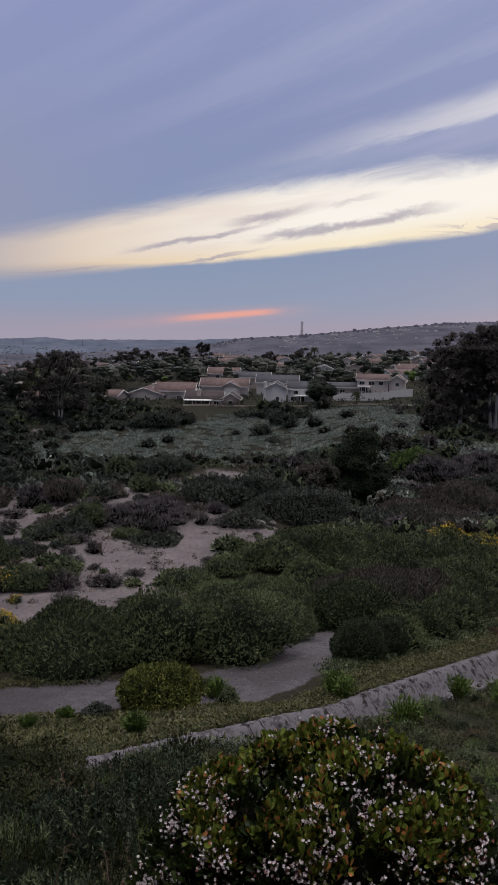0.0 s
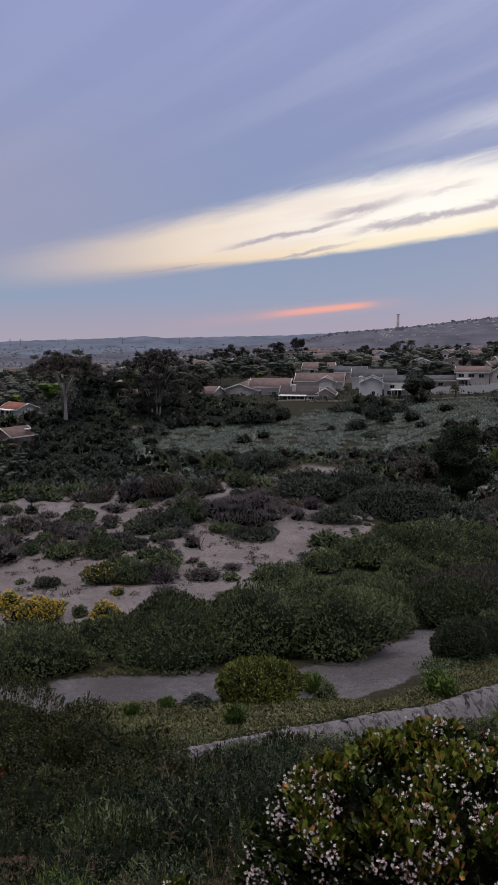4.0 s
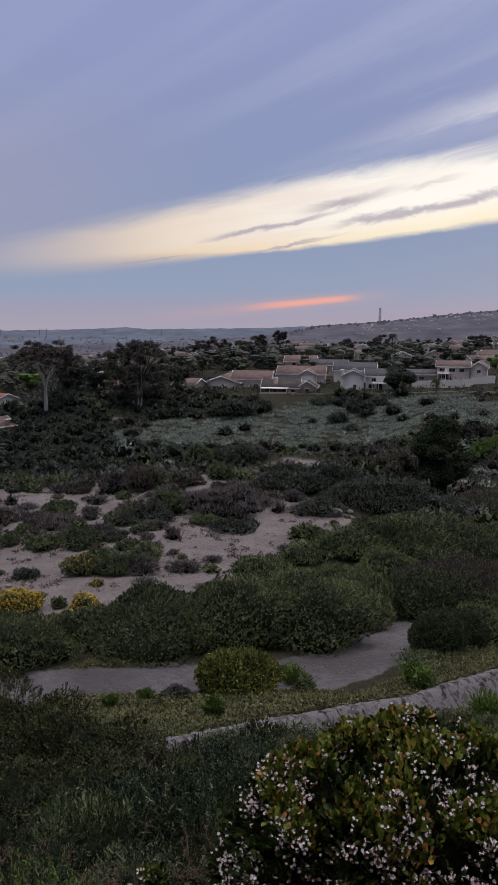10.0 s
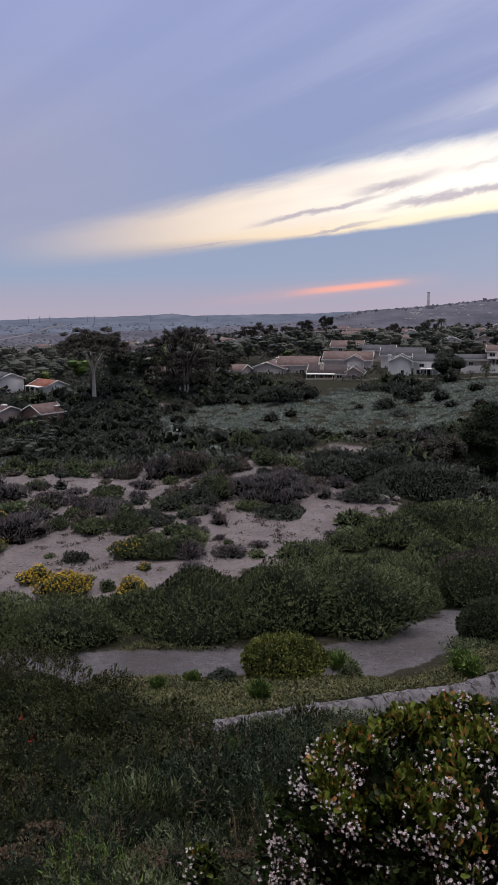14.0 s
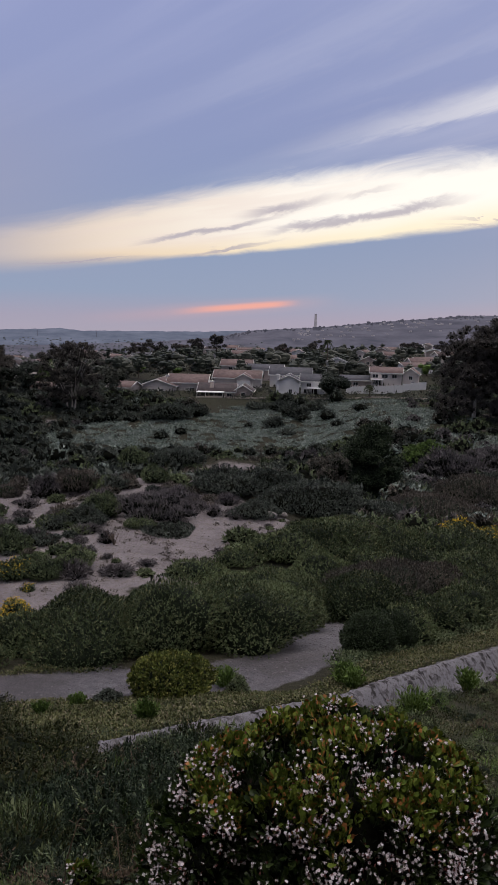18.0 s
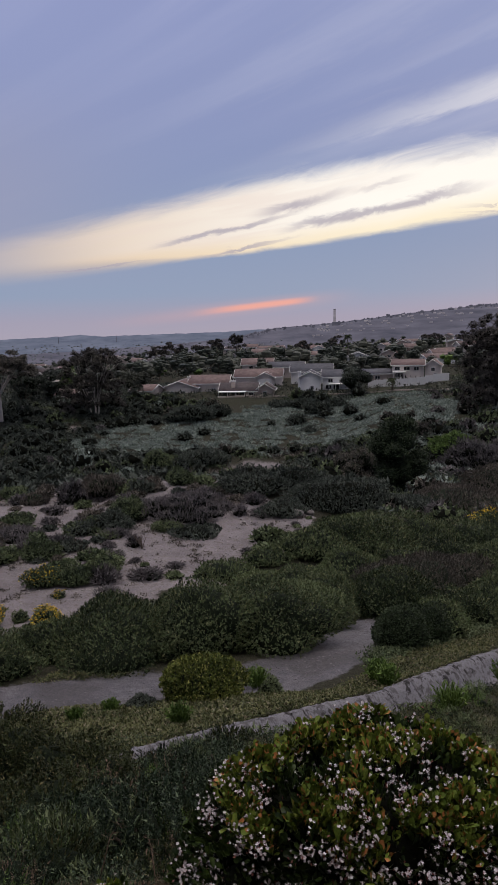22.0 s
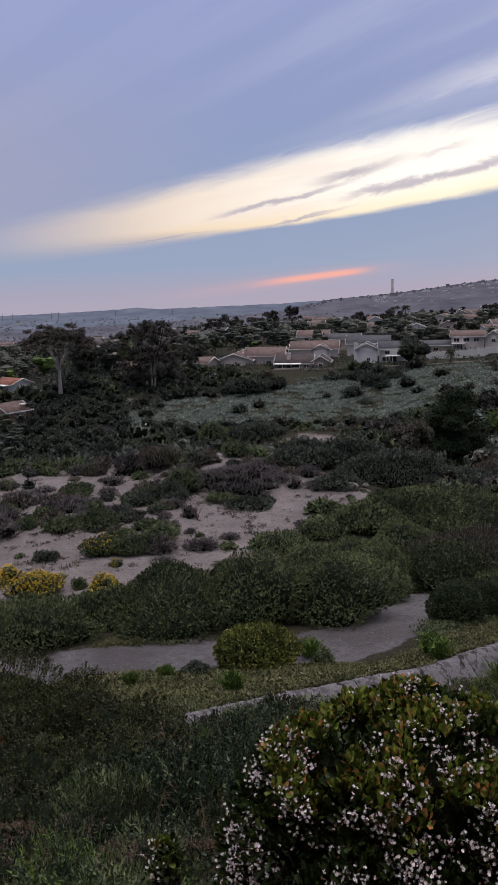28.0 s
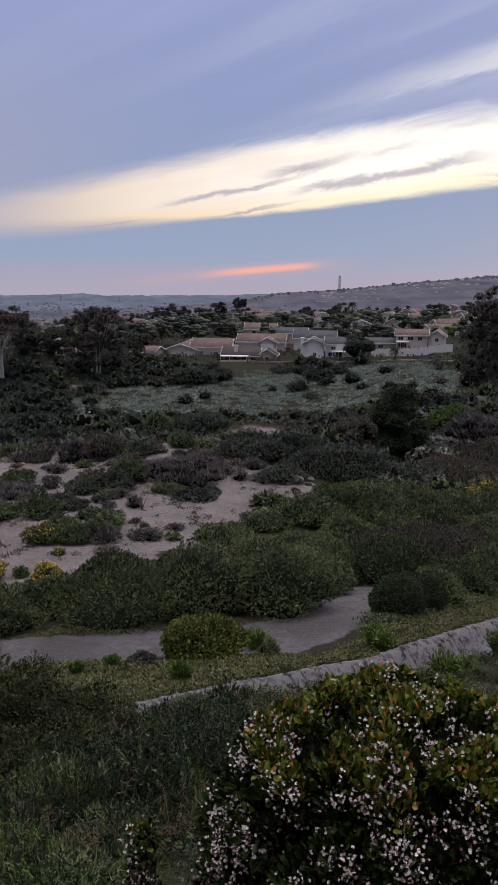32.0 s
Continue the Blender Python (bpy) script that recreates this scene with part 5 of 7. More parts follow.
def bank_plants():
    """Upright weeds crowded over the near bank, a few shapes used again."""
    rng = np.random.default_rng(33)
    few = []
    for kind, label, leaf, lift in (("olive", "tangled olive weed with dark gaps on the near bank", (0.034, 0.017), 0.8), ("rosemary", "upright grey-green weed on the near bank", (0.034, 0.012), 1.3),
                                    ("green", "leafy dark green weed on the near bank", (0.036, 0.018), 0.7), ("dry", "dry pinkish-brown seed heads on the near bank", (0.032, 0.016), 1.0), ("lush", "fresh green weed on the near bank", (0.040, 0.013), 1.2)):
        few.append(shrub(0, 0, 0.8, 0.50, kind, label, rng, (0.20 if lift > 0.9 else 0.11, leaf[1] * 0.85), group="weeds on the near bank", name="weed", domed=True, per=170 if lift > 0.9 else 240, swell=0.55, lumps=18, core=0.55, upright=lift, most=1300, blades=9 if lift > 0.9 else 6, blade=0.19 if lift > 0.9 else 0.42, along=0.95, woody=False))
    used = [False] * 5
    for j in range(390):
        az, r = (rng.uniform(-41, -6), rng.uniform(3.4, 11.5)) if j < 150 else (rng.uniform(7, 27), rng.uniform(4.2, 20))
        x, y = r * math.sin(radians(az)), r * math.cos(radians(az))
        if math.hypot(x - 0.15, y - 2.8) < 1.3 or float(ditch_place(x, y)[1]) > -0.9:
            continue
        near = r < 5.6 and az < 0
        k = int(rng.choice(5, p=(0.30, 0.32, 0.14, 0.18, 0.06) if near else (0.34, 0.34, 0.16, 0.08, 0.08) if az < 0 else (0.15, 0.14, 0.40, 0.13, 0.18)))
        s = rng.uniform(0.5, 1.0) * (0.75 if near else 0.95 if az < 0 else 0.85)
        ob = copy_thing(few[k], Matrix.Identity(4)) if used[k] else few[k]
        ob.matrix_basis, used[k] = pose(x, y, float(ground_z(x, y)) - 0.04, 0, 0, rng.uniform(0, 360)) @ Matrix.Diagonal((s * 1.1, s * 1.1, s * rng.uniform(0.8, 1.25) * (1.0 if az < 0 else 0.7), 1)), True


bank_plants()


def clipped_ball():
    x, y = -3.05, 16.45
    rng = np.random.default_rng(41)
    root = thing("round_shrub", x, y, float(ground_z(x, y)) - 0.05, "neatly rounded yellow-green shrub above the dirt track", "shrub")
    me, _ = brush_mesh("foliage", 2.26, 1.08, M["ball"], rng, 0.070, 0.044, per=460, most=40000, lumps=40, swell=0.10, core=0.84, upright=0.45)
    part("foliage", me, root)
    part("woody_base", stems_mesh(2.0, 1.1, rng, M["bark"]), root)
    shrub(-1.55, 16.9, 0.75, 0.6, "green", "small dark shrub beside the rounded shrub", rng, (0.06, 0.02))
    shrub(-4.4, 15.6, 0.9, 0.35, "dark", "small dark shrub beside the rounded shrub", rng, (0.06, 0.02))


clipped_ball()

# ---- trees ----
def tree(name, x, y, height, width, label, mat, bark, rng, blobs=16, start=0.35, trunk=0.35, leaf=(0.5, 0.2), leaves=3500, flat=0.75,
         stems=1, low=0.3, droop=-0.2, foot=None, group="", size=(0.17, 0.30), core=0.5, fork=0.5, lean=(0, 0), heart="inner"):
    """Tapered trunk, a limb to each lump of the crown, and leaves in loose clumps."""
    z = float(ground_z(x, y)) - 0.2 if foot is None else foot
    root = thing(name, x, y, z, label, "tree", group)
    c = []
    while len(c) < blobs:
        p = rng.uniform(-1, 1, 3)
        if (p ** 2).sum() < 1 and (p ** 2).sum() > 0.12:
            c.append(p)
    c = np.array(c)
    mid = height * (1 + low) / 2
    c = c * (width * 0.40, width * 0.40, height * (1 - low) * 0.42) + (lean[0], lean[1], mid)
    r = rng.uniform(*size, blobs) * width
    pile = Pile()
    leafy(pile, c, r, int(leaves * 1.5), leaf[0], leaf[1], rng, droop, 0.6, flat, core, depth=0.6)
    part("crown", pile.mesh("crown", M[mat], M[heart]), root)
    wood = Pile()
    bases = [(rng.uniform(-0.5, 0.5) * trunk * 3, rng.uniform(-0.3, 0.3) * trunk * 3) if stems > 1 else (0.0, 0.0) for _ in range(stems)]
    for s in range(stems):
        bx, by = bases[s]
        split = height * start
        sx, sy = bx * 2.2 + lean[0] * 0.4, by * 2.2 + lean[1] * 0.4
        mids = np.array([(bx, by, -0.3), (bx * 1.1 + rng.normal(0, 0.1), by * 1.1, split * 0.35), (bx * 1.5 + rng.normal(0, 0.12), by * 1.5, split * 0.7), (sx, sy, split)])
        wood.add(*tube(mids, [trunk * 1.25, trunk, trunk * 0.85, trunk * 0.72], 9))
        for cc in c[s::stems]:
            a = np.array([sx, sy, split - rng.random() * split * 0.25])
            b = a + (cc - a) * fork * (1.0, 1.0, 0.85) + rng.normal(0, 0.2, 3)
            wood.add(*tube([a, (a * 2 + b) / 3 + (0, 0, 0.1), b, cc], [trunk * 0.5, trunk * 0.36, trunk * 0.25, trunk * 0.08], 6))
    part("trunk", wood.mesh("trunk", M[bark]), root)
    return root


def branching_tree(name, x, y, foot, height, spread, label, mat, bark, rng, trunk=0.4, bole=0.4, limbs=5, fan=0.75, tips=4, blob=1.3, leaf=(0.42, 0.24), leaves=6000, stems=1, fill=0, hang=0.0, flat=0.7, limb_bark=None, shell=1.0, low_rim=0.6, core=0.45):
    """Trunk, limbs and boughs that fork, with a loose clump of leaves at every end."""
    root = thing(name, x, y, foot, label, "tree")
    wood, ends = Pile(), []
    boughs = wood if limb_bark is None else Pile()
    for s in range(stems):
        off = np.array([0.0, 0.0, 0.0]) if stems == 1 else np.array([(s - (stems - 1) / 2) * trunk * 1.5, rng.uniform(-0.5, 0.5) * trunk, 0])
        top = off * 2.5 + (rng.normal(0, 0.25), rng.normal(0, 0.2), height * bole)
        wood.add(*tube([off - (0, 0, 0.4), off + (top - off) * (0.9, 0.9, 0.4), off + (top - off) * (1.2, 1.2, 0.72), top], [trunk * 1.3, trunk, trunk * 0.85, trunk * 0.7], 9))
        for j in range(limbs):
            a = 2 * math.pi * (j + rng.uniform(-0.25, 0.25)) / limbs + s * 0.7
            out = np.array([math.cos(a), math.sin(a), 0]) * spread * rng.uniform(0.35, 1.0) * fan * 0.5
            base = top - (0, 0, rng.uniform(0, 0.18) * height * bole)
            e1 = base + out * 0.75 + (0, 0, (height - base[2]) * rng.uniform(0.45, 0.62))
            boughs.add(*tube([base, base + (e1 - base) * (0.35, 0.35, 0.4), base + (e1 - base) * (0.72, 0.72, 0.74), e1], [trunk * 0.5, trunk * 0.42, trunk * 0.33, trunk * 0.24], 7))
            for _ in range(tips):
                d = out * rng.uniform(0.2, 0.9) + rng.normal(0, spread * 0.11, 3) * (1, 1, 0.3)
                wide = math.hypot(e1[0] + d[0], e1[1] + d[1])
                if wide > spread * 0.42:
                    d = d - (e1 + d) * (1, 1, 0) * (1 - spread * 0.42 / wide)
                e2 = e1 + d + (0, 0, (height - e1[2]) * rng.uniform(0.35, 0.98))
                q = min(math.hypot(e2[0], e2[1]) / (spread * 0.46), 1.0)
                e2[2] = min(e2[2], height * (low_rim + (0.98 - low_rim) * math.sqrt(1 - q * q)) + 0.4)
                boughs.add(*tube([e1, e1 + (e2 - e1) * (0.6, 0.6, 0.45), e2], [trunk * 0.22, trunk * 0.15, trunk * 0.06], 5))
                ends.append(e2)
    for _ in range(fill):
        a, q = rng.uniform(0, 6.28), math.sqrt(rng.random())
        dome = height * (low_rim + (0.97 - low_rim) * math.sqrt(1 - q * q)) * rng.uniform(0.9, 1.0)
        foot_z = max(height * bole * (1 - hang), dome - height * shell)
        ends.append(np.array([math.cos(a) * spread * 0.46 * q, math.sin(a) * spread * 0.46 * q, rng.uniform(min(foot_z, dome * 0.95), dome)]))
    ends = np.array(ends)
    r = rng.uniform(0.7, 1.25, len(ends)) * blob
    pile = Pile()
    leafy(pile, ends, r, leaves, leaf[0], leaf[1], rng, -0.35, 0.7, flat, core, depth=0.7)
    part("crown", pile.mesh("crown", M[mat], M["core"]), root)
    part("trunk", wood.mesh("trunk", M[bark]), root)
    if limb_bark:
        part("limb", boughs.mesh("limb", M[limb_bark]), root, "dark branching limbs")
    return root


def palm(name, x, y, height, rng, label, fronds=26, frond=2.4, foot=None, trunk=0.22, group=""):
    z = float(ground_z(x, y)) - 0.2 if foot is None else foot
    root = thing(name, x, y, z, label, "palm tree", group)
    wood = Pile()
    wood.add(*tube([(0, 0, 0), (0.1, 0, height * 0.5), (0.05, 0.1, height)], [trunk * 1.2, trunk, trunk * 0.9], 9))
    part("trunk", wood.mesh("trunk", M["bark"]), root)
    top = np.array([0.05, 0.1, height])
    for j in range(fronds):
        a, e = rng.uniform(0, 6.28), rng.uniform(-0.7, 1.3)
        out = np.array([math.cos(a), math.sin(a), 0.0])
        t = np.linspace(0, 1, 9)
        path = top + np.outer(t, out * math.cos(e) * frond) + np.outer(t * math.sin(e) * frond - 0.75 * t ** 2 * frond, (0, 0, 1))
        pile = Pile()
        pile.add(*tube(path, np.linspace(0.05, 0.01, 9), 4))
        k = np.repeat(np.arange(1, 9), 6)
        side = np.cross(out, (0, 0, 1)) * rng.choice((-1, 1), len(k))[:, None]
        d = unit(side + out * 0.6 + rng.normal(0, 0.15, (len(k), 3)) + (0, 0, -0.25))
        pile.add(*leaf_quads(path[k] + rng.normal(0, 0.06, (len(k), 3)), d, 0.32 * frond * (1.1 - t[k] * 0.6), 0.12, rng))
        part("frond", pile.mesh("frond", M["palm"]), root)
    return root


def plant_trees():
    rng = np.random.default_rng(77)
    # the pale-stemmed eucalyptus and its dark neighbour on the spur
    branching_tree("eucalyptus_tree", -82.3, 176.8, -3.1, 16.6, 19.5, "eucalyptus with a bare white trunk and flat dark crown", "euc", "pale", rng, 0.42, 0.36, 9, 0.8, 3, 1.0, leaf=(0.34, 0.17), leaves=40000, flat=0.7, fill=170, shell=0.12, low_rim=0.74)
    branching_tree("eucalyptus_tree", -61.0, 185.1, -4.2, 18.6, 18.0, "tall dark eucalyptus with several pale stems", "euc", "pale", rng, 0.24, 0.22, 5, 0.8, 3, 1.0, leaf=(0.32, 0.19), leaves=48000, stems=3, fill=170, hang=0.1, flat=0.85, shell=0.6)
    tree("garden_tree", -88.0, 205.0, 14.0, 10.0, "dense dark green tree on the spur", "tree", "bark", rng, 16, 0.25, 0.3, (0.6, 0.25), 2600, low=0.2, foot=-5.4)
    tree("garden_tree", -80.0, 206.0, 13.0, 8.0, "dense dark green tree on the spur", "tree", "bark", rng, 16, 0.25, 0.3, (0.6, 0.25), 2200, low=0.2, foot=-5.4)
    tree("garden_tree", -57.5, 212.0, 8.0, 8.0, "rounded grey-green garden tree behind the spur", "town", "bark", rng, 14, 0.25, 0.3, (0.6, 0.25), 2200, low=0.2)
    # the big gum trees
    branching_tree("gum_tree", 41.3, 162.8, -0.8, 24.3, 19.0, "huge dark gum tree with pale forked trunk", "gum", "pale", rng, 0.33, 0.36, 5, 0.9, 4, 1.15, leaf=(0.40, 0.16), leaves=56000, limb_bark="bark", stems=3, fill=170, hang=-0.25, flat=0.95, low_rim=0.5)
    branching_tree("gum_tree", 55.5, 183.4, 0.8, 24.0, 19.5, "huge dark gum tree with pale trunk", "gum", "pale", rng, 0.36, 0.34, 5, 0.9, 4, 1.25, leaf=(0.42, 0.17), leaves=52000, limb_bark="bark", stems=2, fill=150, hang=-0.25, flat=0.95, low_rim=0.5)
    branching_tree("gum_tree", 34.6, 166.0, -1.2, 23.0, 17.0, "dark gum tree with hanging foliage", "gum", "pale", rng, 0.4, 0.25, 5, 0.9, 4, 1.15, leaf=(0.40, 0.16), leaves=50000, limb_bark="bark", fill=190, hang=0.45, flat=1.0, low_rim=0.45)
    # the dark tree in the canyon
    tree("canyon_tree", 6.6, 82.6, 8.3, 7.2, "rounded nearly black evergreen tree in the canyon", "deep", "bark", rng, 34, 0.15, 0.22, (0.26, 0.13), 11000, 0.95, low=0.02, size=(0.13, 0.22), core=0.85, droop=0.2)
    tree("canyon_tree", 2.4, 88.0, 4.6, 6.0, "low dark brown-green tree in the canyon", "brown", "bark", rng, 18, 0.15, 0.16, (0.3, 0.14), 3500, 0.9, low=0.02, size=(0.16, 0.24), core=0.8, droop=0.2)
    # by the houses
    tree("street_tree", 5.1, 213.5, 7.2, 10.2, "dark broad round-headed tree on the lawn", "dark", "bark", rng, 22, 0.3, 0.3, (0.45, 0.2), 4200, 0.8, low=0.26, size=(0.17, 0.24), core=0.85)
    palm("palm_tree", 15.5, 213.5, 3.4, rng, "small palm tree on the slope by the white fence", 22, 1.7, trunk=0.18)
    palm("palm_tree", 5.3, 345.0, 13.0, rng, "tall thin fan palm above the roofs", 30, 2.6)
    palm("palm_tree", 82.5, 217.0, 14.5, rng, "tall fan palm beside the house", 30, 2.6)
    palm("palm_tree", 90.0, 228.0, 12.0, rng, "tall fan palm beside the house", 26, 2.4)
    palm("palm_tree", -76.0, 205.0, 9.0, rng, "dark palm tree on the spur", 24, 2.2, foot=-5.0)
    palm("palm_tree", -73.0, 205.5, 8.5, rng, "dark palm tree on the spur", 24, 2.2, foot=-5.0)
    palm("yucca_plant", 46.0, 128.0, 2.4, rng, "dark green yucca-like palm on the canyon slope", 34, 2.8)
    # garden trees over the town, four kinds set out again and again
    kinds = []
    for mat, w, h, b in (("town", 8, 8, 8), ("tree", 7, 10, 8), ("town", 10, 9, 9), ("tree", 5, 11, 7), ("lush", 8, 8, 8)):
        kinds.append(tree("garden_tree", 0, 0, h, w, {"town": "grey-green garden tree among the houses", "tree": "dark garden tree among the houses", "lush": "bright green garden tree among the houses"}[mat],
                          mat, "bark", rng, b, 0.3, 0.2, (0.66, 0.36), 130, low=0.12, group="trees in the town", size=(0.18, 0.30), core=0.86, heart=mat))
    used, done, tries, spots = [False] * 5, 0, 0, []
    while len(spots) < 1150 and tries < 30000:
        tries += 1
        az, r = rng.uniform(-38, 24), math.exp(rng.uniform(math.log(232), math.log(950)))
        if az > -22 and r < 268:
            continue
        x, y = r * math.sin(radians(az)), r * math.cos(radians(az))
        if any(abs(x - hx) < 8 and -14 < y - hy < 7 for hx, hy in HOUSE_PLOTS):
            continue
        s = rng.uniform(0.36, 0.80) * (1.25 if r < 420 else 1.0)
        m = pose(x, y, float(ground_z(x, y)) - 0.2, 0, 0, rng.uniform(0, 360)) @ Matrix.Diagonal((s * rng.uniform(0.9, 1.3), s * rng.uniform(0.9, 1.3), s, 1))
        spots.append((r, int(rng.choice(5, p=(0.3, 0.28, 0.22, 0.12, 0.08))), m))
    spots.sort(key=lambda e: e[0])
    for r, k, m in spots[:230]:
        ob = copy_thing(kinds[k], Matrix.Identity(4)) if used[k] else kinds[k]
        ob.matrix_basis, used[k] = m, True
    for k, root in enumerate(kinds):
        rest = [m for _, kk, m in spots[230:] if kk == k]
        joined("town_trees", [o.data for o in root.children if o.name.startswith("crown")][0], rest, root["label"].replace(" tree", " trees"), "trees")
    # low trees round the houses on the left
    for j in range(26):
        az, r = radians(rng.uniform(-37, -26.5)), float(rng.choice((rng.uniform(146, 158), rng.uniform(172, 190), rng.uniform(206, 232))))
        x, y = r * math.sin(az), r * math.cos(az)
        s = rng.uniform(0.3, 0.5)
        ob = copy_thing(kinds[int(rng.integers(0, 3))], Matrix.Identity(4))
        ob.matrix_basis = pose(x, y, float(ground_z(x, y)) - 0.2, 0, 0, rng.uniform(0, 360)) @ Matrix.Diagonal((s * 1.2, s * 1.2, s, 1))
    # tall thin gums that stand above the town
    for az, r, hgt, wid in ((-12.3, 380, 13.5, 13), (-9.0, 400, 13.0, 12), (-7.4, 410, 15.0, 12), (-10.2, 420, 11, 12), (-13.4, 390, 11, 12), (0.0, 480, 12, 12), (7.0, 430, 12, 14), (9.5, 420, 12, 14), (-2.5, 420, 11, 9)):
        x, y = r * math.sin(radians(az)), r * math.cos(radians(az))
        tagged(branching_tree("gum_tree", x, y, float(ground_z(x, y)) - 0.2, hgt, wid * 0.85, "tall dark gum tree above the town's roofs", "gum", "bark", rng, 0.28, 0.45, 4, 0.9, 3, 1.15, leaf=(0.75, 0.34), leaves=2600, fill=10, hang=-0.3, low_rim=0.5), "tall dark gum tree above the town's roofs", "tree", "tall gums over the town")


# ---- houses ----
def gable_house(x, y, turn, w, d, eave, rise, wall, roof, label, rng, name="house", foot=None, over=0.5, windows=(), doors=(), chimney=None, patio=None, base=1.2, group="", garage=None):
    """Ridge along local x; the gable ends face local -x and +x. windows: face, along, sill, width, height."""
    z = float(ground_z(x, y)) if foot is None else foot
    root = thing(name, x, y, z, label, "house", group, turn)
    pile = Pile()
    w, d, eave, rise = w * 0.80, d * 0.85, eave * 0.86, rise * 0.82
    windows = [(face, u * 0.78, sill * 0.86, ww * 0.9, hh * 0.88) for face, u, sill, ww, hh in windows]
    doors = [(face, u * 0.78, ww * 0.9, hh * 0.95, mt) for face, u, ww, hh, mt in doors]
    if chimney:
        chimney = (chimney[0] * 0.80, chimney[1] * 0.85, chimney[2] * 0.9, chimney[3] * 0.86)
    if patio:
        patio = (patio[0] * 0.80, patio[1] * 0.80, patio[2], patio[3] * 0.88)
    a, b = w / 2, d / 2
    v = np.array([(-a, -b, -base), (a, -b, -base), (a, b, -base), (-a, b, -base), (-a, -b, eave), (a, -b, eave), (a, b, eave), (-a, b, eave), (-a, 0, eave + rise), (a, 0, eave + rise)])
    pile.add(v, np.array([(0, 1, 5, 4), (1, 2, 6, 5), (2, 3, 7, 6), (3, 0, 4, 7)]))
    pile.add(v, np.array([(5, 6, 9), (7, 4, 8)]))
    part("wall", pile.mesh("wall", M[wall]), root)
    slope = rise / b
    t = 0.22
    pile = Pile()
    for s in (-1, 1):
        e = s * (b + over)
        ze, zr = eave - slope * over + 0.02, eave + rise + 0.02
        q = np.array([(-a - over, e, ze), (a + over, e, ze), (a + over, 0, zr), (-a - over, 0, zr)])
        vv = np.concatenate([q, q + (0, 0, t)])
        f = np.array([(3, 2, 1, 0), (4, 5, 6, 7), (0, 1, 5, 4), (1, 2, 6, 5), (2, 3, 7, 6), (3, 0, 4, 7)])
        pile.add(vv, f if s < 0 else f[:, ::-1])
    rf = part("roof", pile.mesh("roof", M[roof]), root)
    for s in (-1, 1):
        for g in (-1, 1):
            e = s * (b + over + 0.02)
            ze, zr = eave - slope * over - 0.02, eave + rise - 0.02
            q = np.array([(g * (a + over + 0.03), e, ze), (g * (a + over + 0.03), 0, zr), (g * (a + over - 0.05), 0, zr), (g * (a + over - 0.05), e, ze)])
            pile = Pile()
            pile.add(np.concatenate([q, q + (0, 0, 0.32)]), np.array([(0, 1, 5, 4), (2, 3, 7, 6), (1, 2, 6, 5), (3, 0, 4, 7), (4, 5, 6, 7), (3, 2, 1, 0)]))
            part("barge_board", pile.mesh("barge_board", M["trim"]), rf, "white painted board")
        part("fascia", box_mesh("fascia", -a - over, a + over, s * (b + over + 0.02) - 0.05, s * (b + over + 0.02) + 0.05, eave - slope * over - 0.06, eave - slope * over + 0.24, M["trim"]), rf, "white painted board")
    frames = {"f": pose(0, -b, 0), "b": pose(0, b, 0, 0, 0, 180), "l": pose(-a, 0, 0, 0, 0, -90), "r": pose(a, 0, 0, 0, 0, 90)}
    for face, u, sill, ww, hh in windows:
        win = part("window", box_mesh("pane", u - ww / 2, u + ww / 2, -0.02, 0.05, sill, sill + hh, M["glass"]), root, "dark window", frames[face])
        pile = Pile()
        for x0, x1, z0, z1 in ((u - ww / 2 - 0.1, u + ww / 2 + 0.1, sill + hh, sill + hh + 0.1), (u - ww / 2 - 0.1, u + ww / 2 + 0.1, sill - 0.12, sill),
                               (u - ww / 2 - 0.1, u - ww / 2, sill, sill + hh), (u + ww / 2, u + ww / 2 + 0.1, sill, sill + hh), (u - 0.03, u + 0.03, sill, sill + hh)):
            vv, f = box_arrays(x0, x1, -0.07, 0.04, z0, z1)
            pile.add(vv, f)
        part("window_frame", pile.mesh("window_frame", M["trim"]), win, "white window frame")
    for face, u, ww, hh, mt in doors:
        part("door", box_mesh("door", u - ww / 2, u + ww / 2, -0.05, 0.05, 0.0, hh, M[mt], 0.02), root, "", frames[face])
    if chimney:
        cx, cy, cw, cz = chimney
        ch = part("chimney", box_mesh("chimney", cx - cw / 2, cx + cw / 2, cy - 0.4, cy + 0.4, -base, cz, M[wall], 0.03), root)
        part("chimney_cap", box_mesh("cap", cx - cw / 2 - 0.12, cx + cw / 2 + 0.12, cy - 0.52, cy + 0.52, cz, cz + 0.22, M["trim"], 0.03), ch)
    if patio:
        x0, x1, deep, top = patio
        pt = part("patio_cover", box_mesh("patio_cover", x0, x1, -b - deep, -b - 0.02, top, top + 0.2, M["trim"], 0.02), root, "flat white patio cover")
        for px in np.linspace(x0 + 0.2, x1 - 0.2, 4):
            part("post", box_mesh("post", px - 0.08, px + 0.08, -b - deep + 0.1, -b - deep + 0.26, -base, top, M["trim"]), pt)
    return root


HOUSE_PLOTS = [(-45, 226), (-29, 222), (-26, 246), (-4.7, 230), (28, 250), (84, 224), (-8, 252), (-31, 298), (-18, 279), (11, 252), (10, 328)]


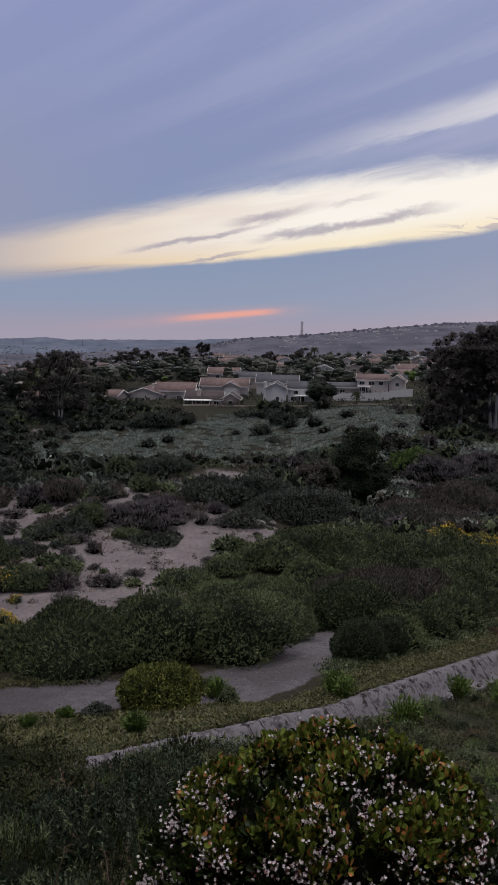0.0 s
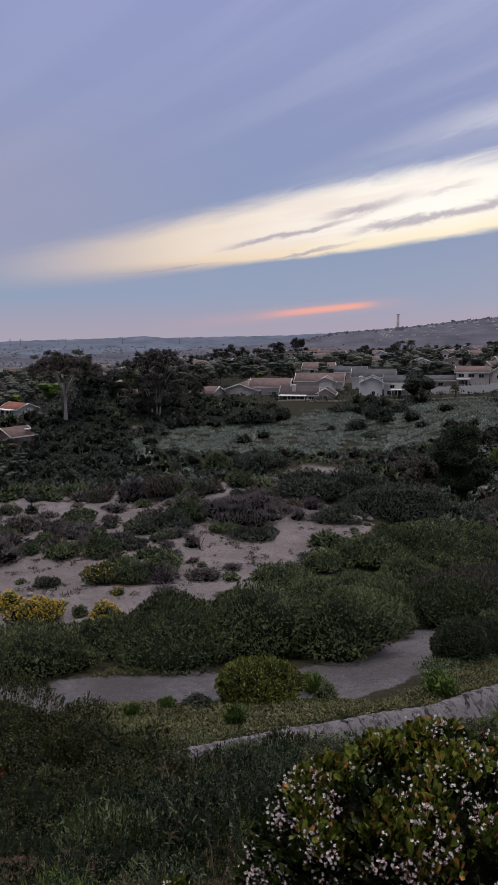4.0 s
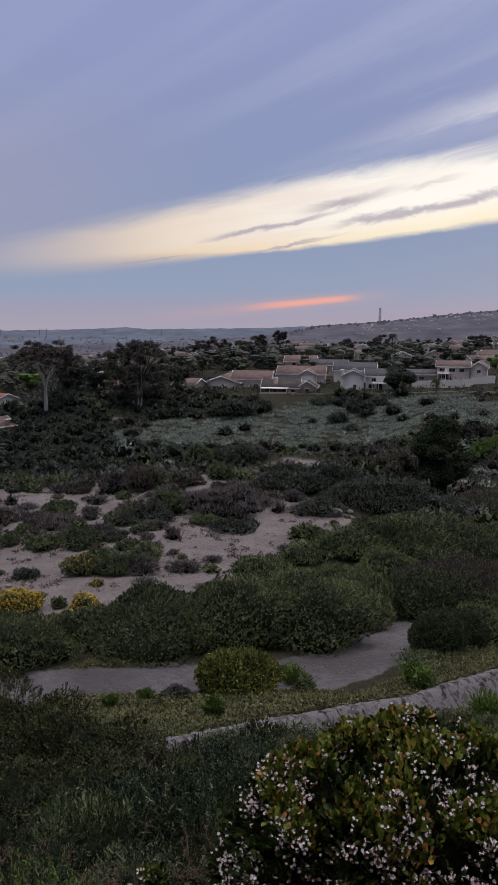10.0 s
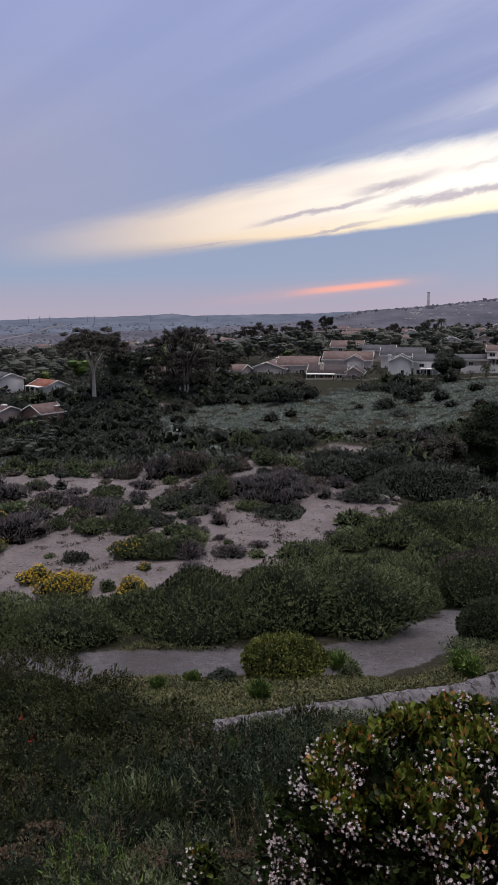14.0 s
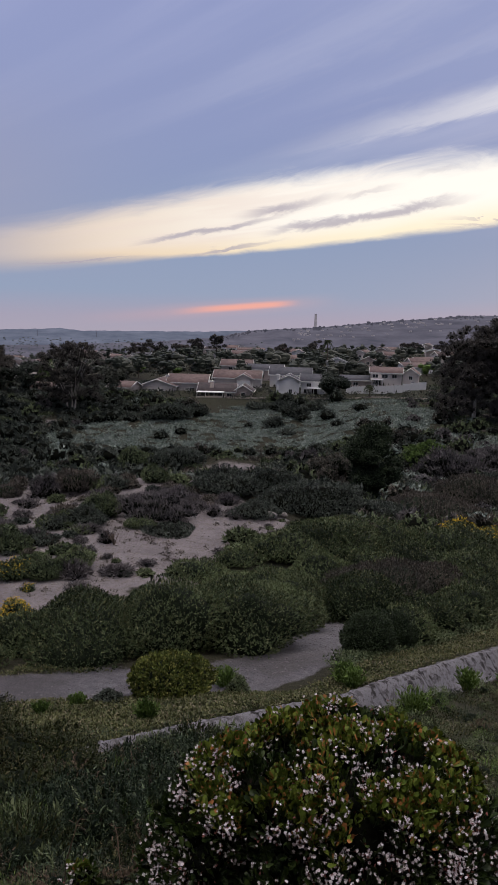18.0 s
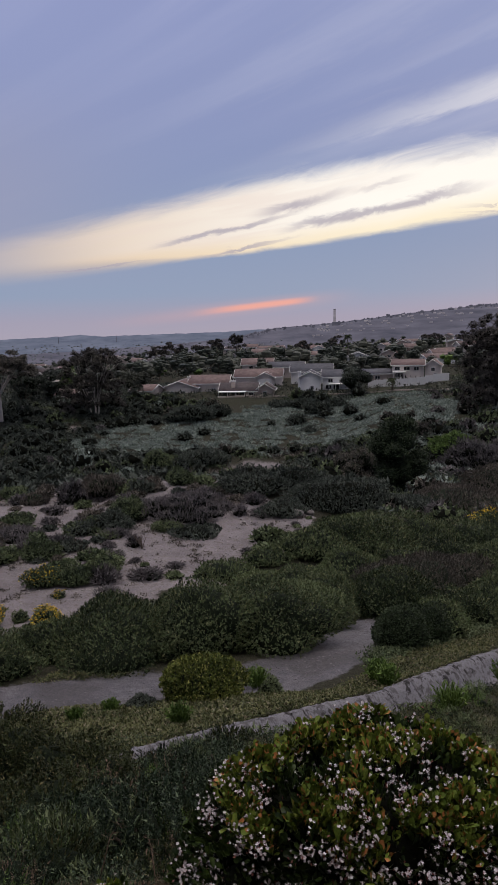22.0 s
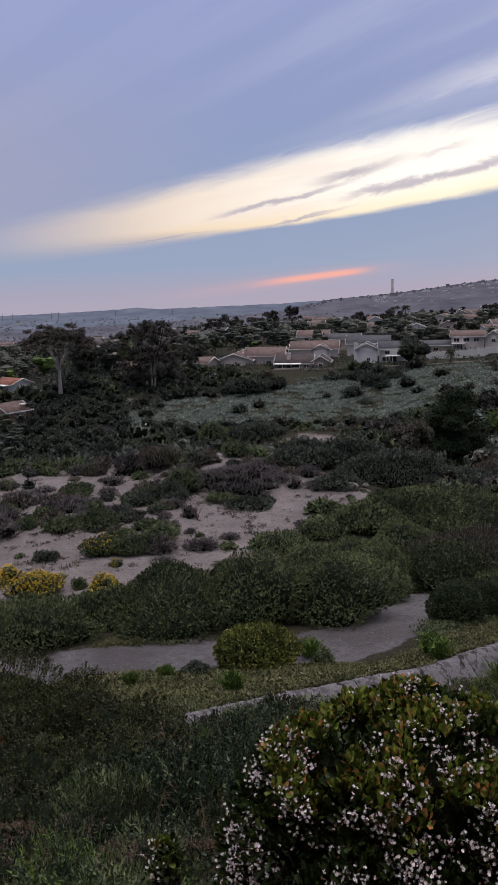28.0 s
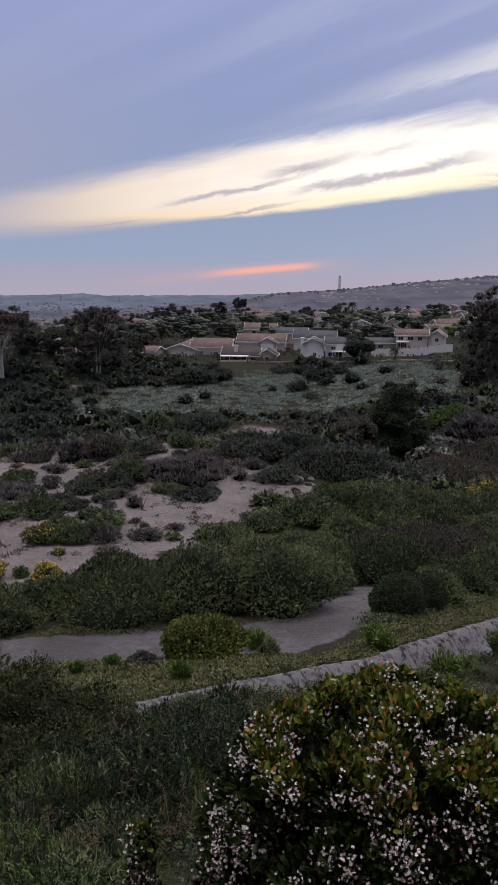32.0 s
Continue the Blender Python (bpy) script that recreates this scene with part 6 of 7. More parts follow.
def build_houses():
    rng = np.random.default_rng(55)
    # cream gable house facing the canyon
    gable_house(-47.0, 228.0, 90, 14.0, 12.5, 3.2, 2.3, "cream", "tile", "cream single-storey house with brown tiled gable roof", rng, foot=-2.6,
                windows=(("l", 1.5, 1.0, 1.3, 1.2), ("l", -2.6, 1.1, 0.9, 1.0)))
    gable_house(-38.6, 231.0, 0, 15.0, 11.0, 4.0, 2.6, "cream", "tile", "cream house wing with long brown tiled roof", rng, foot=-2.3,
                windows=(("f", 2.0, 1.0, 1.4, 1.2), ("f", 5.0, 1.0, 1.2, 1.2)), chimney=(-8.2, -2.0, 1.0, 6.0))
    # low house with the patio
    gable_house(-28.3, 221.0, 0, 13.4, 9.0, 2.7, 2.4, "tan", "mauve_roof", "low tan house with dark roof and white patio cover", rng, foot=-2.7,
                windows=(("f", -4.5, 0.9, 2.0, 1.3), ("f", 4.8, 0.9, 1.6, 1.2)), doors=(("f", -1.2, 2.2, 2.1, "glass"), ("f", 1.6, 1.8, 2.1, "glass")), chimney=(-2.0, -2.6, 1.2, 5.8), patio=(-6.8, 3.0, 3.4, 2.5))
    gable_house(-20.6, 221.5, 90, 9.0, 6.0, 2.7, 2.0, "tan", "mauve_roof", "small tan gabled outbuilding beside the patio house", rng, foot=-2.5, windows=(("l", 0.0, 1.0, 1.2, 1.1),))
    gable_house(-25.0, 247.0, 0, 19.0, 10.0, 3.0, 2.6, "cream", "tile", "cream house with brown tiled roof behind the patio house", rng, foot=-0.8,
                windows=(("f", 1.0, 0.9, 2.6, 1.1), ("f", 5.6, 0.9, 1.8, 1.1)), garage=1)
    gable_house(-22.5, 241.0, 90, 6.0, 6.5, 3.0, 1.8, "cream", "tile", "cream gabled garage with white door", rng, name="garage", foot=-0.8, doors=(("l", 0.0, 4.6, 2.2, "trim"),))
    # white two-storey house
    gable_house(-7.6, 229.5, 90, 10.0, 7.0, 5.2, 1.8, "white", "slate", "white two-storey house with grey shingled gable roof", rng, foot=-1.7,
                windows=(("l", 0.6, 0.9, 1.0, 1.2), ("r", 0.5, 3.2, 1.2, 1.1)), chimney=(-4.0, 3.9, 1.7, 7.0))
    gable_house(1.0, 231.5, 0, 12.5, 9.0, 5.0, 2.2, "white", "slate", "white two-storey house wing with grey shingled roof", rng, foot=-1.7,
                windows=(("f", -3.4, 3.1, 1.4, 1.1), ("f", -4.2, 0.8, 1.8, 1.3), ("f", 1.2, 3.1, 1.2, 1.1), ("f", 4.4, 0.9, 1.4, 1.2)), doors=(("f", -1.2, 1.8, 2.1, "glass"),), patio=(-3.8, 3.0, 2.6, 2.5))
    gable_house(-8.0, 254.0, 0, 17.0, 11.0, 4.6, 2.6, "white", "slate", "pale two-storey house with grey roof behind the white house", rng, foot=-1.2, windows=(("f", 3.0, 3.0, 1.6, 1.2), ("f", -3.0, 3.0, 1.6, 1.2)))
    # beige two-storey house by the long white fence
    gable_house(23.5, 252.0, -6, 12.5, 9.0, 5.2, 1.9, "cream", "tile", "beige two-storey house with low brown roof", rng, foot=0.0,
                windows=(("f", -4.4, 3.3, 1.8, 1.2), ("f", -0.5, 3.3, 2.0, 1.2), ("f", 3.4, 3.3, 1.6, 1.2), ("f", -3.6, 0.7, 2.6, 1.6)), patio=(-6.0, -1.0, 2.5, 2.6))
    gable_house(31.5, 251.0, 78, 9.0, 5.6, 5.0, 2.2, "cream", "tile", "beige gabled house wing with white trim", rng, foot=0.0, windows=(("l", 0.2, 3.0, 1.2, 1.2), ("l", 1.2, 0.8, 1.0, 1.2)))
    # house at the right, on higher ground
    gable_house(88.5, 222.0, 68, 10.0, 11.0, 3.2, 2.4, "cream", "slate", "cream gabled house with grey roof beside the palms", rng, windows=(("l", 0.4, 1.0, 1.8, 1.4),))
    gable_house(96.0, 243.0, 68, 12.0, 12.0, 5.6, 2.6, "mauve", "slate", "brown two-storey house with white trim behind the palms", rng, windows=(("l", -1.0, 3.4, 2.0, 1.3), ("l", 2.6, 3.4, 1.2, 1.3)))
    gable_house(62.0, 236.0, 10, 16.0, 9.0, 3.0, 2.2, "tan", "tile", "tan house half hidden behind the gum trees", rng, windows=(("f", 1.0, 0.9, 2.0, 1.2),))
    # brown houses low on the left
    gable_house(-89.5, 163.5, 62, 8.0, 9.0, 5.0, 2.0, "mauve", "tile", "brown two-storey house with white window frames", rng, foot=-9.8,
                windows=(("l", 1.4, 2.5, 1.1, 1.0), ("l", 1.2, 0.5, 1.1, 1.1), ("l", -1.6, 2.5, 0.9, 1.0)), chimney=(1.5, -4.5, 1.0, 6.6))
    gable_house(-100.5, 162.5, -30, 11.5, 8.5, 4.6, 1.7, "tan", "tile", "tan house with brown roof and lit porch lamp", rng, foot=-9.6,
                windows=(("f", 0.0, 2.4, 1.3, 1.1), ("f", 3.5, 2.4, 1.5, 1.1), ("f", -3.6, 0.7, 1.2, 1.4)), chimney=(4.6, -1.0, 1.1, 6.6), patio=(0.5, 5.4, 2.2, 2.2))
    gable_house(-107.5, 200.0, -28, 10.5, 8.0, 2.3, 1.7, "white", "redtile", "low white house with red tiled roof", rng, foot=-5.4, windows=(("f", 0.0, 0.6, 2.6, 1.2), ("f", -3.4, 0.6, 2.0, 1.2)), patio=(-5.0, 4.2, 2.0, 2.0))
    gable_house(-122.0, 199.0, -36, 17.0, 9.0, 4.8, 1.9, "white", "slate", "white two-storey house with grey roof", rng, foot=-5.6, windows=(("f", 1.5, 2.4, 1.3, 1.0), ("f", 4.4, 2.4, 1.3, 1.0), ("f", -3.6, 0.8, 1.5, 1.1)))
    gable_house(-78.0, 215.0, -20, 10.0, 8.0, 4.4, 2.0, "cream", "tile", "cream house half hidden by trees on the spur", rng, foot=-4.6, windows=(("f", 1.0, 2.6, 1.4, 1.1),))
    gable_house(-56.0, 219.0, -14, 9.0, 8.0, 2.8, 1.8, "tan", "tile", "small tan house with brown roof", rng, foot=-2.3, windows=(("f", 1.0, 0.9, 1.2, 1.1),))
    # second row behind the front gardens
    near = dict(group="houses of the town")
    gable_house(-30.7, 298.5, 0, 15.0, 10.0, 4.6, 2.6, "cream", "tile", "cream two-storey house with brown roof among palms", rng, windows=(("f", -3.0, 2.8, 1.5, 1.1), ("f", 2.4, 2.8, 1.5, 1.1)), **near)
    gable_house(-27.0, 291.5, 90, 7.0, 7.0, 4.0, 1.9, "cream", "tile", "cream gabled wing with white roof trim", rng, windows=(("l", 0.0, 2.4, 1.3, 1.1),), **near)
    gable_house(-18.1, 279.5, 0, 16.0, 11.0, 4.6, 2.0, "tan", "slate", "tan house with blue-grey shingled roof", rng, windows=(("f", -2.0, 2.6, 1.6, 1.1), ("f", 3.0, 2.6, 1.6, 1.1)), **near)
    gable_house(11.5, 252.0, 4, 17.0, 10.0, 2.8, 1.5, "tan", "slate", "low house with long dark grey roof behind the white fence", rng, windows=(("f", 2.0, 0.9, 1.6, 1.1),), **near)
    gable_house(9.5, 330.0, 90, 12.0, 11.0, 4.2, 2.4, "white", "slate", "white gabled house with grey roof deep in the town", rng, windows=(("l", 0.0, 2.6, 1.6, 1.2),), **near)
    # more roofs across the town
    for j in range(92):
        for _ in range(60):
            az, r = rng.uniform(-36, 23), math.exp(rng.uniform(math.log(262), math.log(760)))
            x, y = r * math.sin(radians(az)), r * math.cos(radians(az))
            if (az < -22 and r < 400) or (-20 < az < -8.5 and r < 320):
                continue
            if all((x - a) ** 2 + (y - b) ** 2 > 15 ** 2 for a, b in HOUSE_PLOTS):
                break
        HOUSE_PLOTS.append((x, y))
        tall = rng.random() < 0.5
        wall, roof = rng.choice(("cream", "white", "tan", "cream")), rng.choice(("tile", "slate", "tile", "mauve_roof"))
        colour = {"cream": "cream", "white": "white", "tan": "tan"}[wall]
        rcol = {"tile": "brown tiled", "slate": "grey shingled", "mauve_roof": "dark brown"}[roof]
        gable_house(x, y, float(rng.choice((0, 90, 20, 70, -20))), rng.uniform(11, 16), rng.uniform(8, 11), 5.2 if tall else 3.0, rng.uniform(1.8, 2.6), str(wall), str(roof),
                    f"{colour} {'two-storey' if tall else 'single-storey'} house with {rcol} roof in the town", rng, group="houses of the town", windows=(("f", -2.5, 3.2 if tall else 1.0, 1.6, 1.2), ("f", 2.5, 3.2 if tall else 1.0, 1.6, 1.2), ("l", 0.0, 3.2 if tall else 1.0, 1.4, 1.2)))


M["mauve_roof"] = rough_stuff("dark_brown_shingles", (0.042, 0.034, 0.036), (0.095, 0.076, 0.078), 0.9, 0.9, 6.0, 0.04)
build_houses()
plant_trees()


def white_fence():
    root = thing("fence", 9.5, 226.0, 0.0, "long white vinyl privacy fence along the gardens", "fence")
    pts = [(9.5, 226.5, -0.4), (19.0, 227.5, -0.1), (24.0, 228.5, 0.2), (29.0, 231.0, 0.9), (34.0, 233.0, 1.2)]
    for (ax, ay, az), (bx, by, bz) in zip(pts[:-1], pts[1:]):
        n = max(2, round(math.hypot(bx - ax, by - ay) / 2.4))
        for j in range(n):
            p = np.array((ax, ay, az)) + (np.array((bx, by, bz)) - (ax, ay, az)) * j / n
            q = np.array((ax, ay, az)) + (np.array((bx, by, bz)) - (ax, ay, az)) * (j + 1) / n
            turn = math.degrees(math.atan2(q[1] - p[1], q[0] - p[0]))
            m = pose(p[0] - 9.5, p[1] - 226.0, p[2], 0, 0, turn)
            ln = math.hypot(q[0] - p[0], q[1] - p[1])
            part("panel", box_mesh("panel", 0.07, ln - 0.07, -0.03, 0.03, -0.4, 1.9, M["trim"]), root, "", m)
            part("post", box_mesh("post", -0.07, 0.07, -0.07, 0.07, -0.6, 2.05, M["trim"], 0.015), root, "", m)


white_fence()


def garden_wall():
    root = thing("garden_wall", 0, 0, 0, "low tan garden wall along the top of the slope", "wall")
    for j in range(26):
        a0, a1 = radians(-9.0 + j * 0.7), radians(-9.0 + (j + 1) * 0.7 - 0.03)
        p, q = (214.5 * math.sin(a0), 214.5 * math.cos(a0)), (214.5 * math.sin(a1), 214.5 * math.cos(a1))
        z = float(ground_z(*p))
        m = pose(p[0], p[1], z, 0, 0, math.degrees(math.atan2(q[1] - p[1], q[0] - p[0])))
        part("wall_block", box_mesh("wall_block", 0, math.hypot(q[0] - p[0], q[1] - p[1]), -0.15, 0.15, -0.5, 0.45, M["tan"], 0.02), root, "", m)


garden_wall()

# ---- the flowering hedge in front ----
def hedge(name, x, y, half, depth, top, seed, label, leaves, blooms, foot):
    rng = np.random.default_rng(seed)
    root = thing(name, x, y, foot, label, "shrub")
    tall = top - foot
    # lumps over a low dome with a broad flat top
    c, r = [], []
    for _ in range(180):
        a, e = rng.uniform(0, 6.283), rng.uniform(0.0, 1.0)
        ring = math.sqrt(rng.random())
        rise = (1 - ring ** 3.6) ** 0.5
        rr = rng.uniform(0.10, 0.15) * half / 0.75
        c.append((math.cos(a) * (half - rr) * ring, math.sin(a) * (depth - rr) * ring, max(rise * (tall - rr), rr) * (1.0 if e > 0.45 else rng.uniform(0.3, 0.9))))
        r.append(rr)
    c, r = np.array(c), np.array(r)
    c[:, :2] *= (0.80 + 0.20 * np.minimum(1.0, c[:, 2:] / (0.6 * tall)))
    pile = Pile()
    k = rng.choice(len(r), leaves * 3)
    n = unit(rng.normal(size=(len(k), 3)))
    p = c[k] + n * (r[k] * (1 - 0.5 * rng.random(len(k)) ** 1.6))[:, None]
    far = np.linalg.norm(p[:, None] - c[None], axis=2) / r[None]
    far[np.arange(len(k)), k] = 9
    keep = (far.min(1) > 0.88) & (p[:, 2] > 0.04)
    p, n = p[keep], n[keep]
    m = min(leaves, len(p))
    q, d0 = p[:m], n[:m]

    def blade(pile, q, d, length, width):
        """A leaf with a folded middle and rounded shoulders."""
        cnt = len(q)
        side = unit(np.cross(d, rng.normal(size=(cnt, 3)) + (0, 0, 1.2)))
        up = np.cross(side, d)
        L, W = length[:, None], width[:, None]
        rows = [q, q + d * L * 0.40 + side * W * 0.36 + up * W * 0.12, q + d * L * 0.82 + side * W * 0.44 + up * W * 0.06, q + d * L - up * L * 0.05,
                q + d * L * 0.82 - side * W * 0.44 + up * W * 0.06, q + d * L * 0.40 - side * W * 0.36 + up * W * 0.12, q + d * L * 0.60]
        v = np.stack(rows, 1).reshape(-1, 3)
        i = np.arange(cnt)[:, None] * 7
        pile.add(v, np.concatenate([i + (0, 6, 2, 1)]))
        pile.add(v, np.concatenate([i + (6, 3, 2), i + (6, 4, 3)]))
        pile.add(v, i + (0, 5, 4, 6))

    d = unit(d0 + (0, 0, 0.7) + rng.normal(0, 0.45, (m, 3)))
    s = rng.uniform(0.7, 1.25, m)
    old = Pile()
    blade(old, q, d, 0.040 * s, 0.022 * s)
    # small balls inside the hedge, near-black to paint shade in its gaps
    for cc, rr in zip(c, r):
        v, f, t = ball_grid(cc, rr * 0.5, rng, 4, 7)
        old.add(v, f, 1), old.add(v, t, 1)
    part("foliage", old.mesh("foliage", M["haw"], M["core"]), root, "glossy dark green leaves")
    # young leaves in rosettes on the upper side
    high = p[(p[:, 2] > tall * 0.84) & (n[:, 2] > 0.25)]
    high = high[wave(high[:, 0], high[:, 1], 0.16, 4.0) > -0.1]
    rose = high[rng.permutation(len(high))[: leaves // 40]]
    rose = np.repeat(rose, 6, 0) + rng.normal(0, 0.008, (len(rose) * 6, 3))
    d = unit(rng.normal(0, 0.5, (len(rose), 3)) + (0, 0, 1.0))
    s = rng.uniform(0.7, 1.2, len(rose))
    young = Pile()
    blade(young, rose + (0, 0, 0.012), d, 0.044 * s, 0.022 * s)
    part("young_leaves", young.mesh("young_leaves", M["hawnew"]), root, "yellow and coppery young leaves")["kind"] = "stuff"
    # flower heads
    spot = p[(n[:, 1] < 0.55) & (n[:, 2] > -0.3) & (p[:, 2] > tall * 0.42)]
    spot = spot[wave(spot[:, 0] * 1.3 + spot[:, 1], spot[:, 2], 0.11, 2.0) > -0.15]
    spot = spot[rng.permutation(len(spot))[:blooms]]
    heads, cup = Pile(), Pile()
    cnt = rng.integers(3, 10, len(spot))
    ctr = np.repeat(spot, cnt, 0) + rng.normal(0, 0.020, (cnt.sum(), 3)) + (0, -0.02, 0.03)
    out = unit(rng.normal(0, 0.45, (len(ctr), 3)) + (0, -0.5, 0.7))
    a = unit(np.cross(out, (0.3, 0.2, 1.0)))
    b = np.cross(out, a)
    for j in range(5):
        t = 2 * math.pi * j / 5
        dd = unit(a * math.cos(t) + b * math.sin(t) + out * 0.25)
        heads.add(*leaf_quads(ctr, dd, 0.0080, 0.0075, rng, 0.05))
    cup.add(*leaf_quads(ctr - out * 0.012, out, 0.014, 0.007, rng))
    bud = np.repeat(spot, 3, 0) + rng.normal(0, 0.022, (len(spot) * 3, 3))
    cup.add(*leaf_quads(bud, unit(rng.normal(size=(len(bud), 3)) + (0, 0, 1)), 0.016, 0.009, rng))
    part("blossom", heads.mesh("flowers", M["petal"]), root, "clusters of small pale pink five-petalled flowers")["kind"] = "stuff"
    part("bud_growth", cup.mesh("buds", M["calyx"]), root, "dark red buds and flower stalks")["kind"] = "stuff"
    wood = Pile()
    for _ in range(12):
        a0, s0 = rng.uniform(0, 6.28), rng.uniform(0.2, 0.8)
        e = np.array([math.cos(a0) * half * s0, math.sin(a0) * depth * s0, tall * 0.75])
        wood.add(*tube([(0, 0, -0.1), e * (0.4, 0.4, 0.5), e], [0.03, 0.02, 0.008], 6))
    part("woody_base", wood.mesh("stems", M["bark"]), root)


hedge("flowering_hedge", 0.18, 2.80, 0.93, 0.74, 20 - 1.68, 61, "rounded hawthorn hedge with coppery young leaves and pale pink flowers", 44000, 1400, float(ground_z(0.06, 2.78)) - 0.12)
hedge("flowering_shrub", -0.95, 2.95, 0.10, 0.10, 20 - 2.50, 62, "small hawthorn shrub with pale pink flowers beside the hedge", 420, 26, float(ground_z(-0.95, 2.95)) - 0.08)


# ---- stones, pipe, markers and the rail ----
def stone(x, y, size, rng, label, group):
    pile = Pile()
    v, q, t = ball_grid((0, 0, size * 0.25), np.array([1, rng.uniform(0.6, 0.9), rng.uniform(0.4, 0.6)]) * size / 2, rng, 5, 8, 0.1)
    pile.add(v, q), pile.add(v, t)
    ob = new("rock", pile.mesh("rock", M["stone"]))
    ob.matrix_world = pose(x, y, float(ground_z(x, y)) - size * 0.04, 0, 0, rng.uniform(0, 360))
    tagged(ob, label, "rock", group)


def lay_stones():
    rng = np.random.default_rng(71)
    for _ in range(60):
        az, r = rng.uniform(13, 24), rng.uniform(4.2, 6.6)
        stone(r * math.sin(radians(az)), r * math.cos(radians(az)), rng.uniform(0.04, 0.13), rng, "pale grey stone lying on the bank", "stones on the bank")
    for _ in range(26):
        stone(rng.uniform(2.5, 3.4), rng.uniform(5.9, 6.9), rng.uniform(0.04, 0.11), rng, "pale grey stone lying on the bank", "stones on the bank")
    done = 0
    while done < 110:
        x, y = rng.uniform(-28, 1), rng.uniform(28, 56)
        sand, _, _ = soil_map(np.array(x), np.array(y))
        if float(sand) > 0.8:
            stone(x, y, rng.uniform(0.08, 0.35), rng, "pale rock lying on bare sand", "rocks on the sand")
            done += 1


lay_stones()


def sand_oddments():
    """A pale slab at the end of the sandy path and a leafless sapling near it."""
    rng = np.random.default_rng(73)
    stone(-2.5, 47.2, 1.1, rng, "broad flat pale rock at the edge of the sand", "rocks on the sand")
    stone(-1.7, 48.0, 0.7, rng, "flat pale rock at the edge of the sand", "rocks on the sand")
    for x, y, up in ((-6.3, 47.6, 1.1), (-11.0, 40.6, 0.9)):
        root = thing("dead_sapling", x, y, float(ground_z(x, y)) - 0.05, "bare leafless sapling standing on the sand", "sapling", "bare saplings")
        wood = Pile()
        for _ in range(9):
            a, e = rng.uniform(0, 6.28), rng.uniform(0.15, 0.6)
            tip = np.array([math.cos(a) * e * up, math.sin(a) * e * up, up * rng.uniform(0.6, 1.0)])
            wood.add(*tube([(0, 0, 0), tip * (0.3, 0.3, 0.45), tip], [0.03, 0.02, 0.006], 5))
            for _ in range(3):
                b = tip * rng.uniform(0.5, 0.9)
                wood.add(*tube([b, b + rng.normal(0, 0.08, 3) + (0, 0, 0.08), b + rng.normal(0, 0.14, 3) + (0, 0, 0.2)], [0.010, 0.007, 0.003], 4))
        part("branches", wood.mesh("branches", M["bark"]), root)


sand_oddments()


def gravel():
    """Countless pebbles and crumbs on the sand."""
    rng = np.random.default_rng(72)
    p = polar(rng, 5200, -40, 1, 27, 58)
    sand, _, _ = soil_map(p[:, 0], p[:, 1])
    p = p[sand > 0.5][:2600]
    pile = Pile()
    for x, y in p:
        s = rng.uniform(0.02, 0.09)
        v, q, t = ball_grid((x, y, float(ground_z(x, y))), np.array([s, s * 0.8, s * 0.5]), rng, 2, 5, 0.15)
        pile.add(v, q), pile.add(v, t)
    tagged(new("gravel", pile.mesh("gravel", M["stone"])), "loose pale gravel strewn over the bare sand", "gravel", kind="stuff")
    pile = Pile()
    for _ in range(1500):
        j, u = int(rng.integers(1, len(TRACK) - 1)), rng.random()
        x, y = TRACK[j] * (1 - u) + TRACK[j + 1] * u + rng.normal(0, 0.55, 2)
        s = rng.uniform(0.012, 0.045)
        v, q, t = ball_grid((x, y, float(ground_z(x, y))), np.array([s, s * 0.8, s * 0.5]), rng, 2, 5, 0.15)
        pile.add(v, q), pile.add(v, t)
    tagged(new("track_gravel", pile.mesh("track_gravel", M["grit"])), "loose grey gravel and clods on the dirt track", "gravel", kind="stuff")


gravel()


def marker_posts():
    for x, y in ((28.2, 108.0), (28.9, 108.2), (29.6, 108.1)):
        z = float(ground_z(x, y))
        root = thing("marker_post", x, y, z, "short white marker post among grey brush", "post", "marker posts")
        part("stake", box_mesh("stake", -0.16, 0.16, -0.05, 0.05, -0.3, 0.95, M["stone"], 0.03), root)
        part("cap", box_mesh("cap", -0.18, 0.18, -0.07, 0.07, 0.95, 1.02, M["stone"], 0.02), root)


marker_posts()


def porch_lamps():
    for x, y, z in ((-95.6, 150.1, -5.6), (-87.3, 152.9, -7.3), (2.6, 226.0, 3.0)):
        root = thing("porch_lamp", x, y, z, "small lit porch lamp with a warm glow", "lamp", "porch lamps")
        part("bracket", box_mesh("bracket", -0.05, 0.05, 0.0, 0.35, -0.05, 0.05, M["rust"]), root)
        if x < 0:
            part("post", tube_mesh([(0, 0.35, float(ground_z(x, y)) - z - 0.3), (0, 0.35, 0.05)], [0.05, 0.05], 8, M["rust"], "post"), root)
        pile = Pile()
        v, q, t = ball_grid((0, 0, -0.12), np.array([0.16, 0.16, 0.2]), np.random.default_rng(1), 5, 10, 0.0)
        pile.add(v, q), pile.add(v, t)
        part("globe", pile.mesh("globe", M["lamp"]), root, "glowing glass globe")


porch_lamps()


